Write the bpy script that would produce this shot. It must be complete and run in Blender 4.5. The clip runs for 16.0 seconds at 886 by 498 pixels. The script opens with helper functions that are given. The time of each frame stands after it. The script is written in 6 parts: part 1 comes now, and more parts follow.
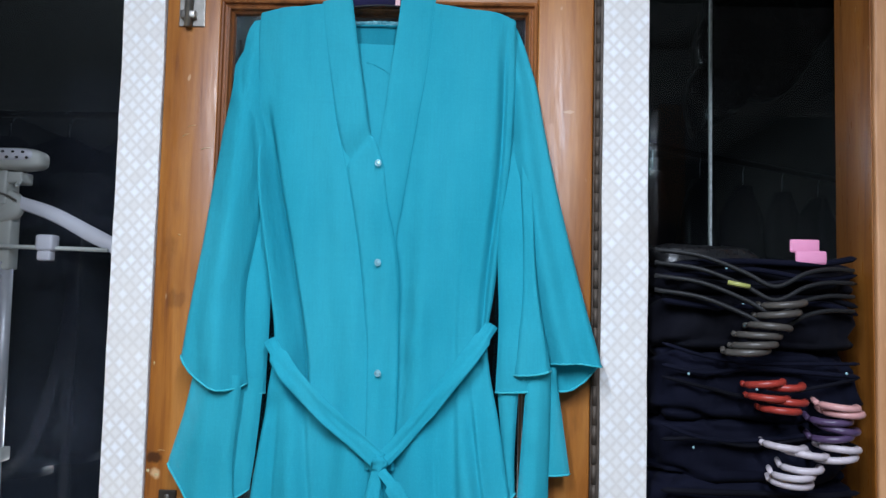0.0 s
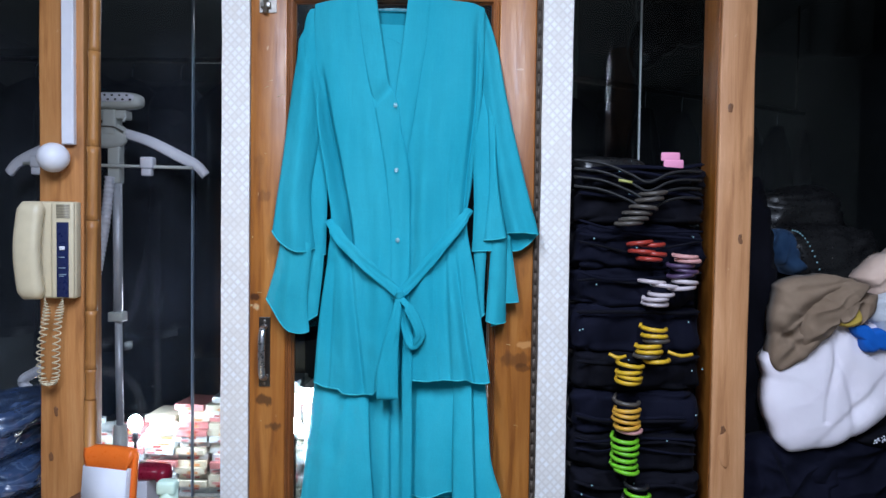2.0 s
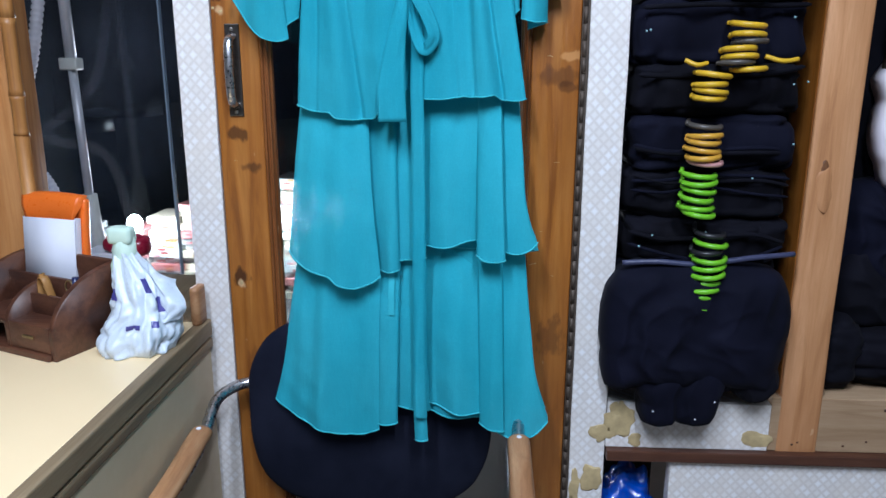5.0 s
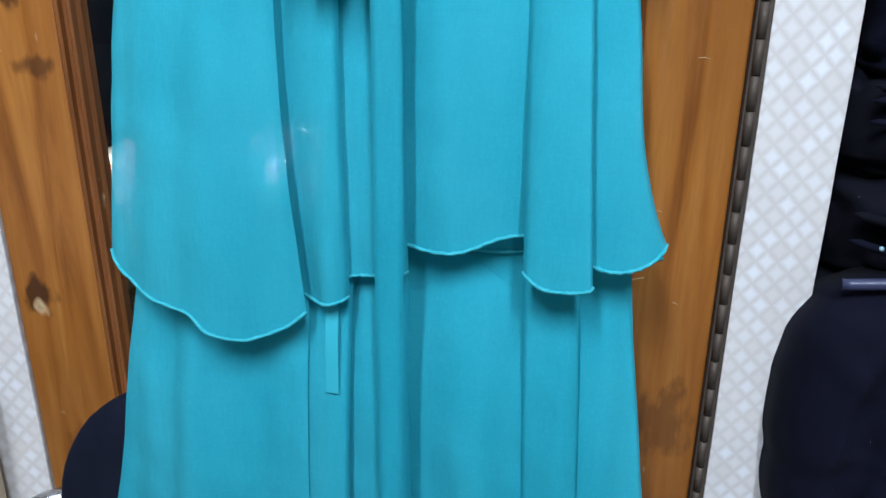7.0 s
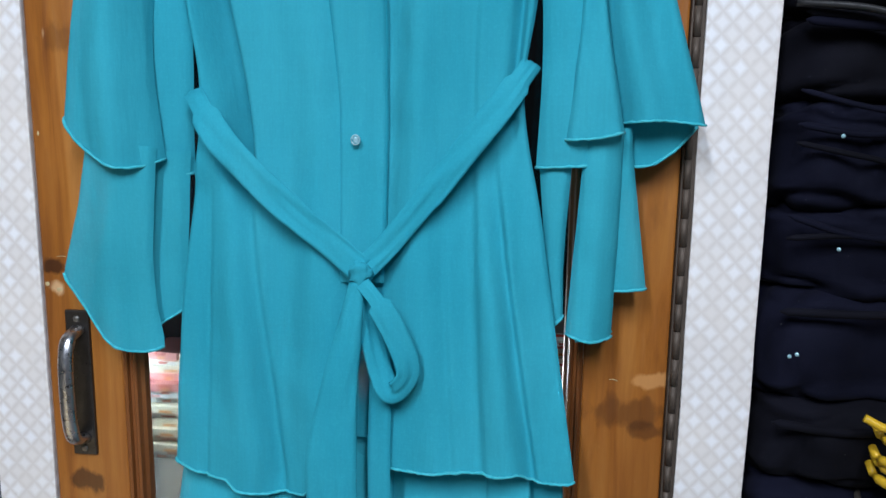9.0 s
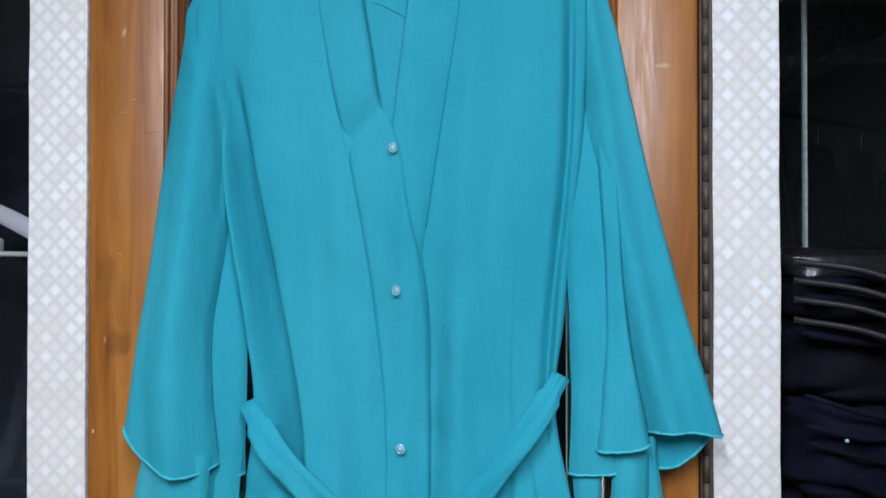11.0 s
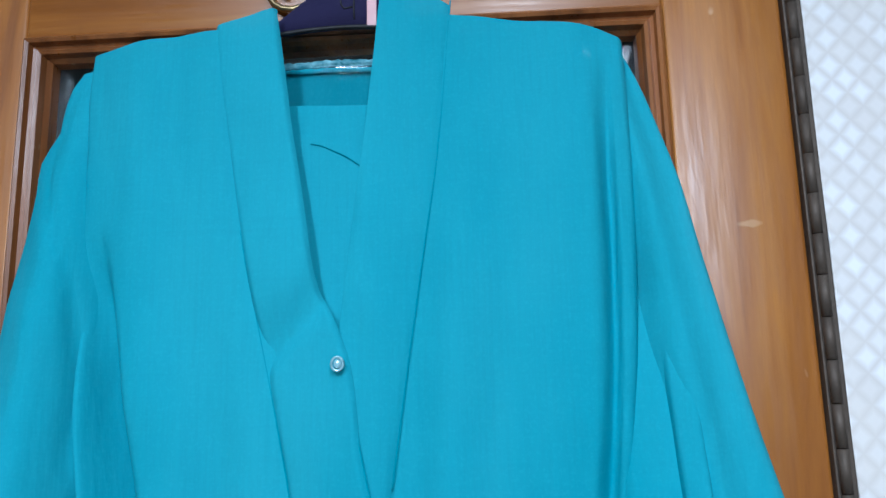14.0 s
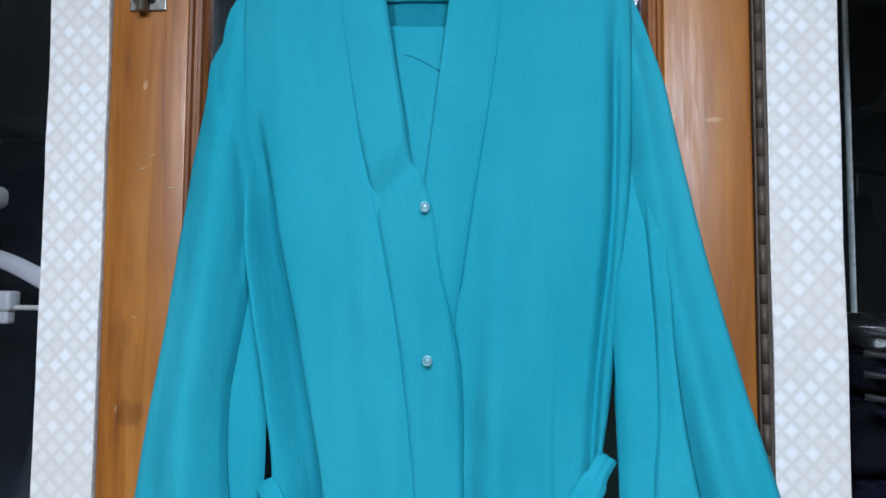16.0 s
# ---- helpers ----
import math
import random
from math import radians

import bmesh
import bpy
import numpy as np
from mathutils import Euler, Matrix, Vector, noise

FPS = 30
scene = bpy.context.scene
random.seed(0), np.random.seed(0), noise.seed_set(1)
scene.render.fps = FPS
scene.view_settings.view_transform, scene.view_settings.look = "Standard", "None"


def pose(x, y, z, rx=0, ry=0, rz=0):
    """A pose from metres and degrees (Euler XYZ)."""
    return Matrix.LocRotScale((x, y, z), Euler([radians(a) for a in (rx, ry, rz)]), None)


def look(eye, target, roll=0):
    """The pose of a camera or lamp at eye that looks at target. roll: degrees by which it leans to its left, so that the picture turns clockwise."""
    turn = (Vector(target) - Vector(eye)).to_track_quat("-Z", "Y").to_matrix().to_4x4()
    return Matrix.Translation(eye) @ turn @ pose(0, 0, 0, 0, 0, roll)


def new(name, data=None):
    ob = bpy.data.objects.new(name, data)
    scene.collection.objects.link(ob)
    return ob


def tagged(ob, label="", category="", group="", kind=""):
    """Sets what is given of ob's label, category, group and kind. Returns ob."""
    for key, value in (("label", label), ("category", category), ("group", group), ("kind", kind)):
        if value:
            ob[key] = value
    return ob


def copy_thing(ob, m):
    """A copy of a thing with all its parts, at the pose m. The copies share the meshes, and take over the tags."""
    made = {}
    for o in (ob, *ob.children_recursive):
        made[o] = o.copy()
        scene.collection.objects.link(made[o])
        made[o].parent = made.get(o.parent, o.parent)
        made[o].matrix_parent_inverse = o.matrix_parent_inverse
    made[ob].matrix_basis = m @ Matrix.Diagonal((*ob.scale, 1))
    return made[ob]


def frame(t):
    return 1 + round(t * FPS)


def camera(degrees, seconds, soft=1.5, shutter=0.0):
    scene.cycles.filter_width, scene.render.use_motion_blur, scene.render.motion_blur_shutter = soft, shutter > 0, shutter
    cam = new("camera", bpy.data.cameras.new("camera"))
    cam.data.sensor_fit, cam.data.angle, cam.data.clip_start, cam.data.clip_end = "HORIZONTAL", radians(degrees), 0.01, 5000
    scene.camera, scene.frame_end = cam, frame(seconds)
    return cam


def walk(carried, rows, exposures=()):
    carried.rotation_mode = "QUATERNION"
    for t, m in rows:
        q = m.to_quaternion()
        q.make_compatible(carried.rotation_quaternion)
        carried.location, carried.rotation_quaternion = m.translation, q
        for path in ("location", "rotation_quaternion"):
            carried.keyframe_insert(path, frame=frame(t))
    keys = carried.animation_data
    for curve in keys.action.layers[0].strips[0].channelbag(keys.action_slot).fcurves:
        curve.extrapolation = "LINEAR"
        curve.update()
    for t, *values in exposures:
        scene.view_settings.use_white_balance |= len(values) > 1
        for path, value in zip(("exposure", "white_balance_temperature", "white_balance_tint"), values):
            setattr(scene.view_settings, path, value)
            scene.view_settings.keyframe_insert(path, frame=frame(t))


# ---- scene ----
cam = camera(61.7, 16.0)
PATH = [
    (0, (0.024, -0.019, 1.601), (-0.033, 1.976, 1.73), 1.4),
    (0.5, (0.047, -0.279, 1.571), (-0.081, 1.716, 1.599), 1.6),
    (1, (0.083, -0.441, 1.556), (-0.029, 1.556, 1.586), 1.1),
    (1.5, (0.055, -0.552, 1.545), (-0.028, 1.446, 1.525), 1.2),
    (2, (0.046, -0.656, 1.525), (0.001, 1.342, 1.457), 0.8),
    (2.5, (0.06, -0.753, 1.46), (0.004, 1.238, 1.274), 1.0),
    (3, (0.056, -0.805, 1.437), (-0.049, 1.169, 1.135), -0.1),
    (3.5, (0.057, -0.801, 1.423), (0.015, 1.17, 1.083), -0.4),
    (4, (0.056, -0.709, 1.384), (0.017, 1.267, 1.077), -0.1),
    (4.5, (0.05, -0.495, 1.31), (-0.043, 1.473, 0.964), 0.0),
    (5, (0.042, -0.284, 1.226), (-0.056, 1.651, 0.73), 0.1),
    (5.2, (0.025, -0.203, 1.196), (-0.039, 1.726, 0.674), 0.7),
    (7.5, (0.011, 0.543, 1.085), (-0.143, 2.417, 0.405), -0.2),
    (8, (0.021, 0.499, 1.247), (-0.127, 2.371, 0.559), -1.4),
    (8.5, (0.028, 0.420, 1.394), (-0.126, 2.348, 0.886), 0.4),
    (9, (0.042, 0.372, 1.498), (-0.11, 2.34, 1.175), 0.8),
    (9.5, (0.021, 0.336, 1.559), (-0.09, 2.323, 1.361), 0.6),
    (10, (-0.003, 0.315, 1.617), (-0.055, 2.313, 1.538), 0.1),
    (12.3, (-0.045, 0.343, 1.707), (-0.214, 2.331, 1.846), 0.0),
    (12.5, (-0.054, 0.354, 1.698), (-0.163, 2.343, 1.874), -0.6),
    (13, (-0.056, 0.413, 1.702), (-0.103, 2.403, 1.893), -1.5),
    (13.5, (-0.026, 0.511, 1.741), (-0.057, 2.48, 2.088), -1.4),
    (14, (-0.007, 0.606, 1.788), (-0.127, 2.569, 2.15), -1.3),
    (14.5, (-0.037, 0.621, 1.789), (-0.219, 2.586, 2.112), -2.3),
    (15, (-0.043, 0.574, 1.766), (-0.239, 2.545, 2.039), -1.4),
    (15.5, (-0.049, 0.459, 1.739), (-0.193, 2.442, 1.962), -0.1),
    (16, (-0.035, 0.372, 1.711), (-0.19, 2.362, 1.848), 0.4),
]

EXPOSURES = [(0.0, 0.18, 5550, 11), (3.0, 0.27, 5300, 15), (5.0, 0.33, 5400, 13), (7.5, 0.48, 5550, 10), (8.0, 0.32, 5550, 10), (8.5, 0.15, 5650, 12), (10.0, 0.06, 5750, 12),
             (12.5, 0.06, 5600, 9), (13.0, 0.06, 5600, 9), (13.5, 0.10, 5300, 7), (14.0, 0.17, 5200, 7), (14.5, 0.30, 4900, 5), (15.0, 0.30, 4700, 4), (15.5, 0.12, 5050, 6), (16.0, 0.06, 5450, 9)]
walk(cam, [(t, look(eye, target, roll)) for t, eye, target, roll in PATH], EXPOSURES)

# ---- world and lamps ----
world = bpy.data.worlds.new("world")
scene.world = world
world.use_nodes = True
world.node_tree.nodes["Background"].inputs[0].default_value = (0.6, 0.7, 0.8, 1)
world.node_tree.nodes["Background"].inputs[1].default_value = 0.05


def area_lamp(name, eye, target, w, h, power, colour):
    data = bpy.data.lights.new(name, "AREA")
    data.shape, data.size, data.size_y, data.energy, data.color = "RECTANGLE", w, h, power, colour
    ob = new(name, data)
    ob.matrix_world = look(eye, target)
    return ob


def point_lamp(name, eye, power, radius, colour):
    data = bpy.data.lights.new(name, "POINT")
    data.energy, data.shadow_soft_size, data.color = power, radius, colour
    ob = new(name, data)
    ob.location = eye
    return ob


FLOOR, CEILING = -0.03, 2.62
for tube_x, watts in ((-0.46, 38), (0.34, 37)):
    area_lamp("ceiling_tube_light", (tube_x, -0.55, CEILING - 0.075), (tube_x * 0.9, -0.30, 0), 0.14, 1.2, watts, (0.95, 0.98, 1.0))
# added lamps at the stand-in bulbs, to overlight the packets
for bulb_x in (-0.84, -1.72):
    point_lamp("glare_light", (bulb_x, 3.34, 0.50), 15, 0.03, (1.0, 0.95, 0.88))

# ---- materials ----


class Nodes:
    """A small builder for node materials."""

    def __init__(self, name):
        self.material = bpy.data.materials.new(name)
        self.material.use_nodes = True
        self.tree = self.material.node_tree
        self.tree.nodes.clear()
        self.out = self.tree.nodes.new("ShaderNodeOutputMaterial")
        self.bsdf = self.tree.nodes.new("ShaderNodeBsdfPrincipled")
        self.tree.links.new(self.bsdf.outputs[0], self.out.inputs[0])
        self.where = self.tree.nodes.new("ShaderNodeTexCoord")

    def node(self, kind, **values):
        n = self.tree.nodes.new(kind)
        for key, value in values.items():
            n.inputs[key.replace("_", " ")].default_value = value
        return n

    def link(self, a, b):
        self.tree.links.new(a, b)

    def set(self, **values):
        for key, value in values.items():
            self.bsdf.inputs[key.replace("_", " ")].default_value = value
        return self

    def coords(self, scale=(1, 1, 1), turn=(0, 0, 0)):
        m = self.tree.nodes.new("ShaderNodeMapping")
        m.inputs["Scale"].default_value, m.inputs["Rotation"].default_value = scale, turn
        self.link(self.where.outputs["Object"], m.inputs["Vector"])
        return m.outputs[0]

    def noise(self, size, detail=4.0, stretch=(1, 1, 1), rough=0.55, turn=(0, 0, 0), distortion=0.0):
        n = self.node("ShaderNodeTexNoise", Scale=1.0 / size, Detail=detail, Roughness=rough, Distortion=distortion)
        self.link(self.coords(stretch, turn), n.inputs["Vector"])
        return n.outputs["Fac"]

    def ramp(self, value, *stops):
        r = self.tree.nodes.new("ShaderNodeValToRGB")
        while len(r.color_ramp.elements) < len(stops):
            r.color_ramp.elements.new(0.5)
        for e, (at, c) in zip(r.color_ramp.elements, stops):
            e.position = at
            e.color = (c, c, c, 1) if isinstance(c, (int, float)) else (*c, 1)
        self.link(value, r.inputs[0])
        return r.outputs[0]

    def math(self, op, a, b=None):
        n = self.tree.nodes.new("ShaderNodeMath")
        n.operation = op
        for k, v in enumerate((a, b)):
            if v is None:
                continue
            if isinstance(v, (int, float)):
                n.inputs[k].default_value = v
            else:
                self.link(v, n.inputs[k])
        return n.outputs[0]

    def mix(self, fac, a, b, blend="MIX"):
        n = self.tree.nodes.new("ShaderNodeMix")
        n.data_type, n.blend_type = "RGBA", blend
        for socket, v in ((n.inputs[0], fac), (n.inputs[6], a), (n.inputs[7], b)):
            if isinstance(v, (int, float)):
                socket.default_value = v
            elif isinstance(v, tuple):
                socket.default_value = (*v, 1)
            else:
                self.link(v, socket)
        return n.outputs[2]

    def colour(self, c):
        self.link(c, self.bsdf.inputs["Base Color"])
        return self

    def rough(self, r):
        self.link(r, self.bsdf.inputs["Roughness"])
        return self

    def bump(self, height, strength=0.3, distance=0.002):
        n = self.node("ShaderNodeBump", Strength=strength, Distance=distance)
        self.link(height, n.inputs["Height"])
        self.link(n.outputs[0], self.bsdf.inputs["Normal"])
        return self


def wood(name, light, mid, dark, gloss=0.4, knots=0.0, axis="z", stained=()):
    m = Nodes(name)
    along = {"z": (14, 14, 0.9), "y": (14, 0.9, 14), "x": (0.9, 14, 14)}[axis]
    grain = m.noise(0.35, 6, along, 0.6, distortion=0.6)
    fine = m.noise(0.05, 3, along, 0.7)
    broad = m.noise(0.35, 3, tuple(a ** 0.25 for a in along))
    c = m.ramp(grain, (0.30, dark), (0.47, mid), (0.68, light))
    c = m.mix(m.ramp(fine, (0.35, 0.0), (0.7, 0.22)), c, dark)
    c = m.mix(m.ramp(broad, (0.35, 0.45), (0.6, 0.0)), c, dark)
    scuffs = m.noise(0.02, 2, (1.0, 1.0, 0.5))
    c = m.mix(m.ramp(scuffs, (0.73, 0.0), (0.77, 0.35)), c, (0.75, 0.55, 0.33))
    stains = m.noise(0.14, 5, (1.6, 1.6, 0.7))
    c = m.mix(m.ramp(stains, (0.62, 0.0), (0.75, 0.5 + knots)), c, tuple(d * 0.45 for d in dark))
    ragged = m.noise(0.018, 4, (1.0, 1.0, 0.45))
    for x, z, w, h, tone, much in stained:
        spot = m.tree.nodes.new("ShaderNodeMapping")
        spot.inputs["Location"].default_value = (-x / w, 0, -z / h)
        spot.inputs["Scale"].default_value = (1 / w, 0, 1 / h)
        m.link(m.where.outputs["Object"], spot.inputs["Vector"])
        span = m.tree.nodes.new("ShaderNodeVectorMath")
        span.operation = "LENGTH"
        m.link(spot.outputs[0], span.inputs[0])
        ring = m.math("ADD", span.outputs["Value"], m.math("MULTIPLY", m.math("SUBTRACT", ragged, 0.5), 2.2))
        c = m.mix(m.ramp(ring, (0.55, much), (0.95, 0.0)), c, tone)
    m.colour(c).rough(m.ramp(fine, (0.3, gloss), (0.7, gloss + 0.2)))
    return m.bump(fine, 0.15, 0.0006).material


def cloth(name, base, other, rough=0.9, weave=0.0015, sheen=0.05, streak=0.12):
    m = Nodes(name)
    blot = m.noise(streak, 4)
    c = m.mix(m.ramp(blot, (0.35, 0.0), (0.65, 1.0)), base, other)
    lint = m.noise(0.004, 2)
    c = m.mix(m.ramp(lint, (0.76, 0.0), (0.82, 0.12)), c, (0.5, 0.5, 0.5))
    m.colour(c).set(Roughness=rough, Sheen_Weight=sheen)
    deep = max(other) < 0.03
    m.bsdf.inputs["Specular IOR Level"].default_value = 0.10 if deep and rough > 0.6 else 0.22
    m.bsdf.inputs["Sheen Weight"].default_value = 0.008 if deep else sheen
    return m.bump(m.noise(weave, 1), 0.3, 0.0006).material


def plain(name, base, rough=0.5, metal=0.0, vary=0.2, size=0.04, coat=0.0):
    m = Nodes(name)
    c = m.mix(m.ramp(m.noise(size, 4), (0.35, 0.0), (0.7, vary)), base, tuple(b * 0.5 for b in base))
    m.colour(c).set(Metallic=metal, Coat_Weight=coat)
    grime = m.noise(size * 0.2, 3)
    m.rough(m.ramp(grime, (0.3, max(0.03, rough - 0.08)), (0.75, min(1.0, rough + 0.15))))
    return m.bump(grime, 0.08, 0.0005).material


def chiffon(name, base, other, clear):
    m = Nodes(name)
    broad = m.noise(0.22, 3, (1.6, 1.6, 0.6))
    c = m.mix(m.ramp(broad, (0.35, 0.0), (0.65, 1.0)), base, other)
    warp = m.noise(0.0016, 1, (1, 1, 0.06))
    weft = m.noise(0.0016, 1, (0.06, 0.06, 1))
    thread = m.math("ADD", warp, weft)
    c = m.mix(m.ramp(thread, (0.75, 0.0), (1.25, 0.03)), c, tuple(min(1, o * 1.5 + 0.02) for o in other))
    slub = m.noise(0.05, 3, (0.25, 0.25, 9.0))
    c = m.mix(m.ramp(slub, (0.5, 0.0), (0.75, 0.035)), c, tuple(b * 0.6 for b in base))
    warps = m.noise(0.02, 3, (9.0, 9.0, 0.16), 0.6)
    c = m.mix(m.ramp(warps, (0.34, 0.07), (0.56, 0.0)), c, tuple(b * 0.55 for b in base))
    grain = m.noise(0.0026, 2)
    c = m.mix(m.ramp(grain, (0.50, 0.0), (0.72, 0.10)), c, tuple(min(1, o * 1.35 + 0.03) for o in other))
    m.colour(c).set(Roughness=0.92)
    m.bsdf.inputs["Specular IOR Level"].default_value = 0.16
    crumple = m.math("ADD", m.math("MULTIPLY", m.noise(0.055, 3, (1.5, 1.5, 0.6), 0.5), 1.0), m.math("ADD", m.math("MULTIPLY", m.noise(0.018, 2, (1.0, 1.0, 1.4)), 0.09), m.math("MULTIPLY", m.noise(0.05, 3, (4.0, 4.0, 0.55), 0.6, (0, 0.12, 0)), 0.26)))
    m.bump(m.math("ADD", crumple, m.math("MULTIPLY", thread, 0.008)), 0.6, 0.006)
    glow = m.node("ShaderNodeBsdfTranslucent")
    m.link(c, glow.inputs[0])
    first = m.tree.nodes.new("ShaderNodeMixShader")
    first.inputs[0].default_value = 0.12
    m.link(m.bsdf.outputs[0], first.inputs[1])
    m.link(glow.outputs[0], first.inputs[2])
    hole = m.node("ShaderNodeBsdfTransparent")
    second = m.tree.nodes.new("ShaderNodeMixShader")
    second.inputs[0].default_value = clear
    m.link(first.outputs[0], second.inputs[1])
    m.link(hole.outputs[0], second.inputs[2])
    m.link(second.outputs[0], m.out.inputs[0])
    return m.material


def glass(name, tint, haze=0.0):
    m = Nodes(name)
    clear = m.node("ShaderNodeBsdfTransparent", Color=(*tint, 1))
    shine = m.node("ShaderNodeBsdfGlossy", Roughness=0.02)
    smear = m.noise(0.12, 4, (1, 1, 0.4))
    fresnel = m.node("ShaderNodeFresnel", IOR=1.5)
    fac = m.math("MULTIPLY", fresnel.outputs[0], m.ramp(smear, (0.3, 0.7), (0.7, 1.0)))
    mixed = m.tree.nodes.new("ShaderNodeMixShader")
    m.link(fac, mixed.inputs[0])
    m.link(clear.outputs[0], mixed.inputs[1])
    m.link(shine.outputs[0], mixed.inputs[2])
    # blotchy pale blue diffuse film mixed over the glass
    film = m.node("ShaderNodeBsdfDiffuse", Color=(0.55, 0.62, 0.85, 1))
    veil = m.tree.nodes.new("ShaderNodeMixShader")
    m.link(m.ramp(m.noise(0.5, 3), (0.35, 0.0), (0.7, haze)), veil.inputs[0])
    m.link(mixed.outputs[0], veil.inputs[1])
    m.link(film.outputs[0], veil.inputs[2])
    m.link(veil.outputs[0], m.out.inputs[0])
    return m.material


def emitter(name, colour, strength):
    m = Nodes(name)
    m.set(Base_Color=(*colour, 1), Emission_Color=(*colour, 1), Emission_Strength=strength)
    return m.material


def wallpaper(name):
    """White paper with a slanting trellis of pale grey-brown lines round small cells."""
    m = Nodes(name)
    cell = 0.0142
    across = m.noise(0.03, 2)
    sep = m.tree.nodes.new("ShaderNodeSeparateXYZ")
    m.link(m.coords(), sep.inputs[0])
    wob = m.math("MULTIPLY", m.math("SUBTRACT", across, 0.5), 0.0035)
    x = m.math("ADD", m.math("ADD", sep.outputs[0], sep.outputs[1]), wob)
    z = m.math("MULTIPLY", sep.outputs[2], 0.92)
    lines, cells = [], []
    for sign in (1, -1):
        d = m.math("MULTIPLY", m.math("ADD", x, m.math("MULTIPLY", z, sign)), 0.7071 / cell)
        f = m.math("FRACT", d)
        near = m.math("ABSOLUTE", m.math("SUBTRACT", f, 0.5))
        lines.append(near)
        cells.append(m.math("FLOOR", d))
    edge = m.math("MAXIMUM", lines[0], lines[1])
    pick = m.tree.nodes.new("ShaderNodeCombineXYZ")
    m.link(cells[0], pick.inputs[0])
    m.link(cells[1], pick.inputs[1])
    white = m.tree.nodes.new("ShaderNodeTexWhiteNoise")
    m.link(pick.outputs[0], white.inputs["Vector"])
    inside = m.ramp(white.outputs["Value"], (0.0, (0.72, 0.68, 0.64)), (0.5, (0.77, 0.745, 0.72)), (1.0, (0.83, 0.825, 0.83)))
    c = m.mix(m.ramp(edge, (0.20, 0.0), (0.50, 0.9)), inside, (0.635, 0.59, 0.545))
    warm = m.noise(0.09, 3)
    c = m.mix(m.ramp(warm, (0.45, 0.0), (0.7, 0.28)), c, (0.80, 0.73, 0.64))
    dirt = m.noise(0.03, 4)
    c = m.mix(m.ramp(dirt, (0.72, 0.0), (0.82, 0.35)), c, (0.35, 0.31, 0.27))
    m.colour(c).set(Roughness=0.62)
    return m.bump(m.ramp(edge, (0.28, 1.0), (0.48, 0.0)), 0.1, 0.0004).material


M = {}
BURNT, BARE = (0.050, 0.016, 0.005), (0.62, 0.40, 0.20)
STAINS = [(0.303, 1.225, 0.066, 0.020, BURNT, 0.5), (0.322, 1.205, 0.030, 0.012, BURNT, 0.55), (0.318, 1.262, 0.030, 0.010, (0.60, 0.30, 0.10), 0.6), (-0.322, 1.115, 0.026, 0.016, BURNT, 0.8), (-0.292, 1.050, 0.022, 0.014, BURNT, 0.7),
          (-0.341, 1.345, 0.011, 0.010, BARE, 0.8), (-0.343, 1.368, 0.014, 0.010, BURNT, 0.9), (-0.330, 0.82, 0.018, 0.024, BURNT, 0.9), (-0.330, 0.808, 0.009, 0.012, BARE, 0.8),
          (-0.316, 1.62, 0.03, 0.02, BURNT, 0.35), (0.300, 1.93, 0.012, 0.003, BARE, 0.4), (0.30, 0.70, 0.03, 0.05, BURNT, 0.5), (-0.30, 0.62, 0.03, 0.06, BURNT, 0.5)]
M["door_wood"] = wood("varnished_pine", (0.455, 0.190, 0.036), (0.345, 0.124, 0.017), (0.178, 0.054, 0.007), 0.28, 0.25, "z", STAINS)
M["rail_wood"] = wood("varnished_pine_rail", (0.455, 0.190, 0.036), (0.345, 0.124, 0.017), (0.178, 0.054, 0.007), 0.28, 0.1, "x")
M["mould_wood"] = wood("stained_moulding", (0.34, 0.125, 0.034), (0.22, 0.075, 0.018), (0.09, 0.028, 0.008), 0.25)
M["post_wood"] = wood("pine_post", (0.58, 0.290, 0.100), (0.48, 0.212, 0.060), (0.27, 0.105, 0.028), 0.42, 0.25)
M["pale_post"] = wood("pale_pine_post", (0.64, 0.345, 0.165), (0.53, 0.262, 0.108), (0.33, 0.142, 0.050), 0.42, 0.05)
# varnish tone with the side face's shade put into the colour
M["amber_side"] = wood("shaded_varnished_side", (0.36, 0.145, 0.022), (0.27, 0.095, 0.012), (0.14, 0.045, 0.006), 0.25)
M["sill_wood"] = wood("raw_board", (0.50, 0.36, 0.22), (0.42, 0.285, 0.165), (0.26, 0.16, 0.08), 0.6, 0.1, "x")
M["dark_wood"] = wood("dark_stained_wood", (0.13, 0.052, 0.026), (0.085, 0.032, 0.016), (0.035, 0.012, 0.007), 0.35, 0.0, "x")
M["knot"] = plain("wood_knot", (0.20, 0.085, 0.032), 0.5, 0, 0.7, 0.006)
M["pad_wood"] = wood("worn_beech", (0.50, 0.29, 0.14), (0.38, 0.19, 0.08), (0.20, 0.09, 0.035), 0.4, 0.1, "y")
M["bamboo"] = wood("bamboo_cane", (0.52, 0.26, 0.075), (0.40, 0.18, 0.045), (0.22, 0.085, 0.02), 0.35)
M["paper"] = wallpaper("trellis_wallpaper")
M["torn"] = plain("torn_paper_backing", (0.52, 0.40, 0.20), 0.85, 0, 0.5, 0.02)
M["teal"] = chiffon("turquoise_chiffon", (0.036, 0.318, 0.408), (0.052, 0.366, 0.456), 0.02)
M["teal_sheer"] = chiffon("turquoise_chiffon_single", (0.042, 0.356, 0.448), (0.060, 0.406, 0.500), 0.06)
# same chiffon, darker and more see-through to paint the shade inside the neck
M["teal_back"] = chiffon("turquoise_chiffon_shaded", (0.034, 0.300, 0.385), (0.048, 0.340, 0.425), 0.32)
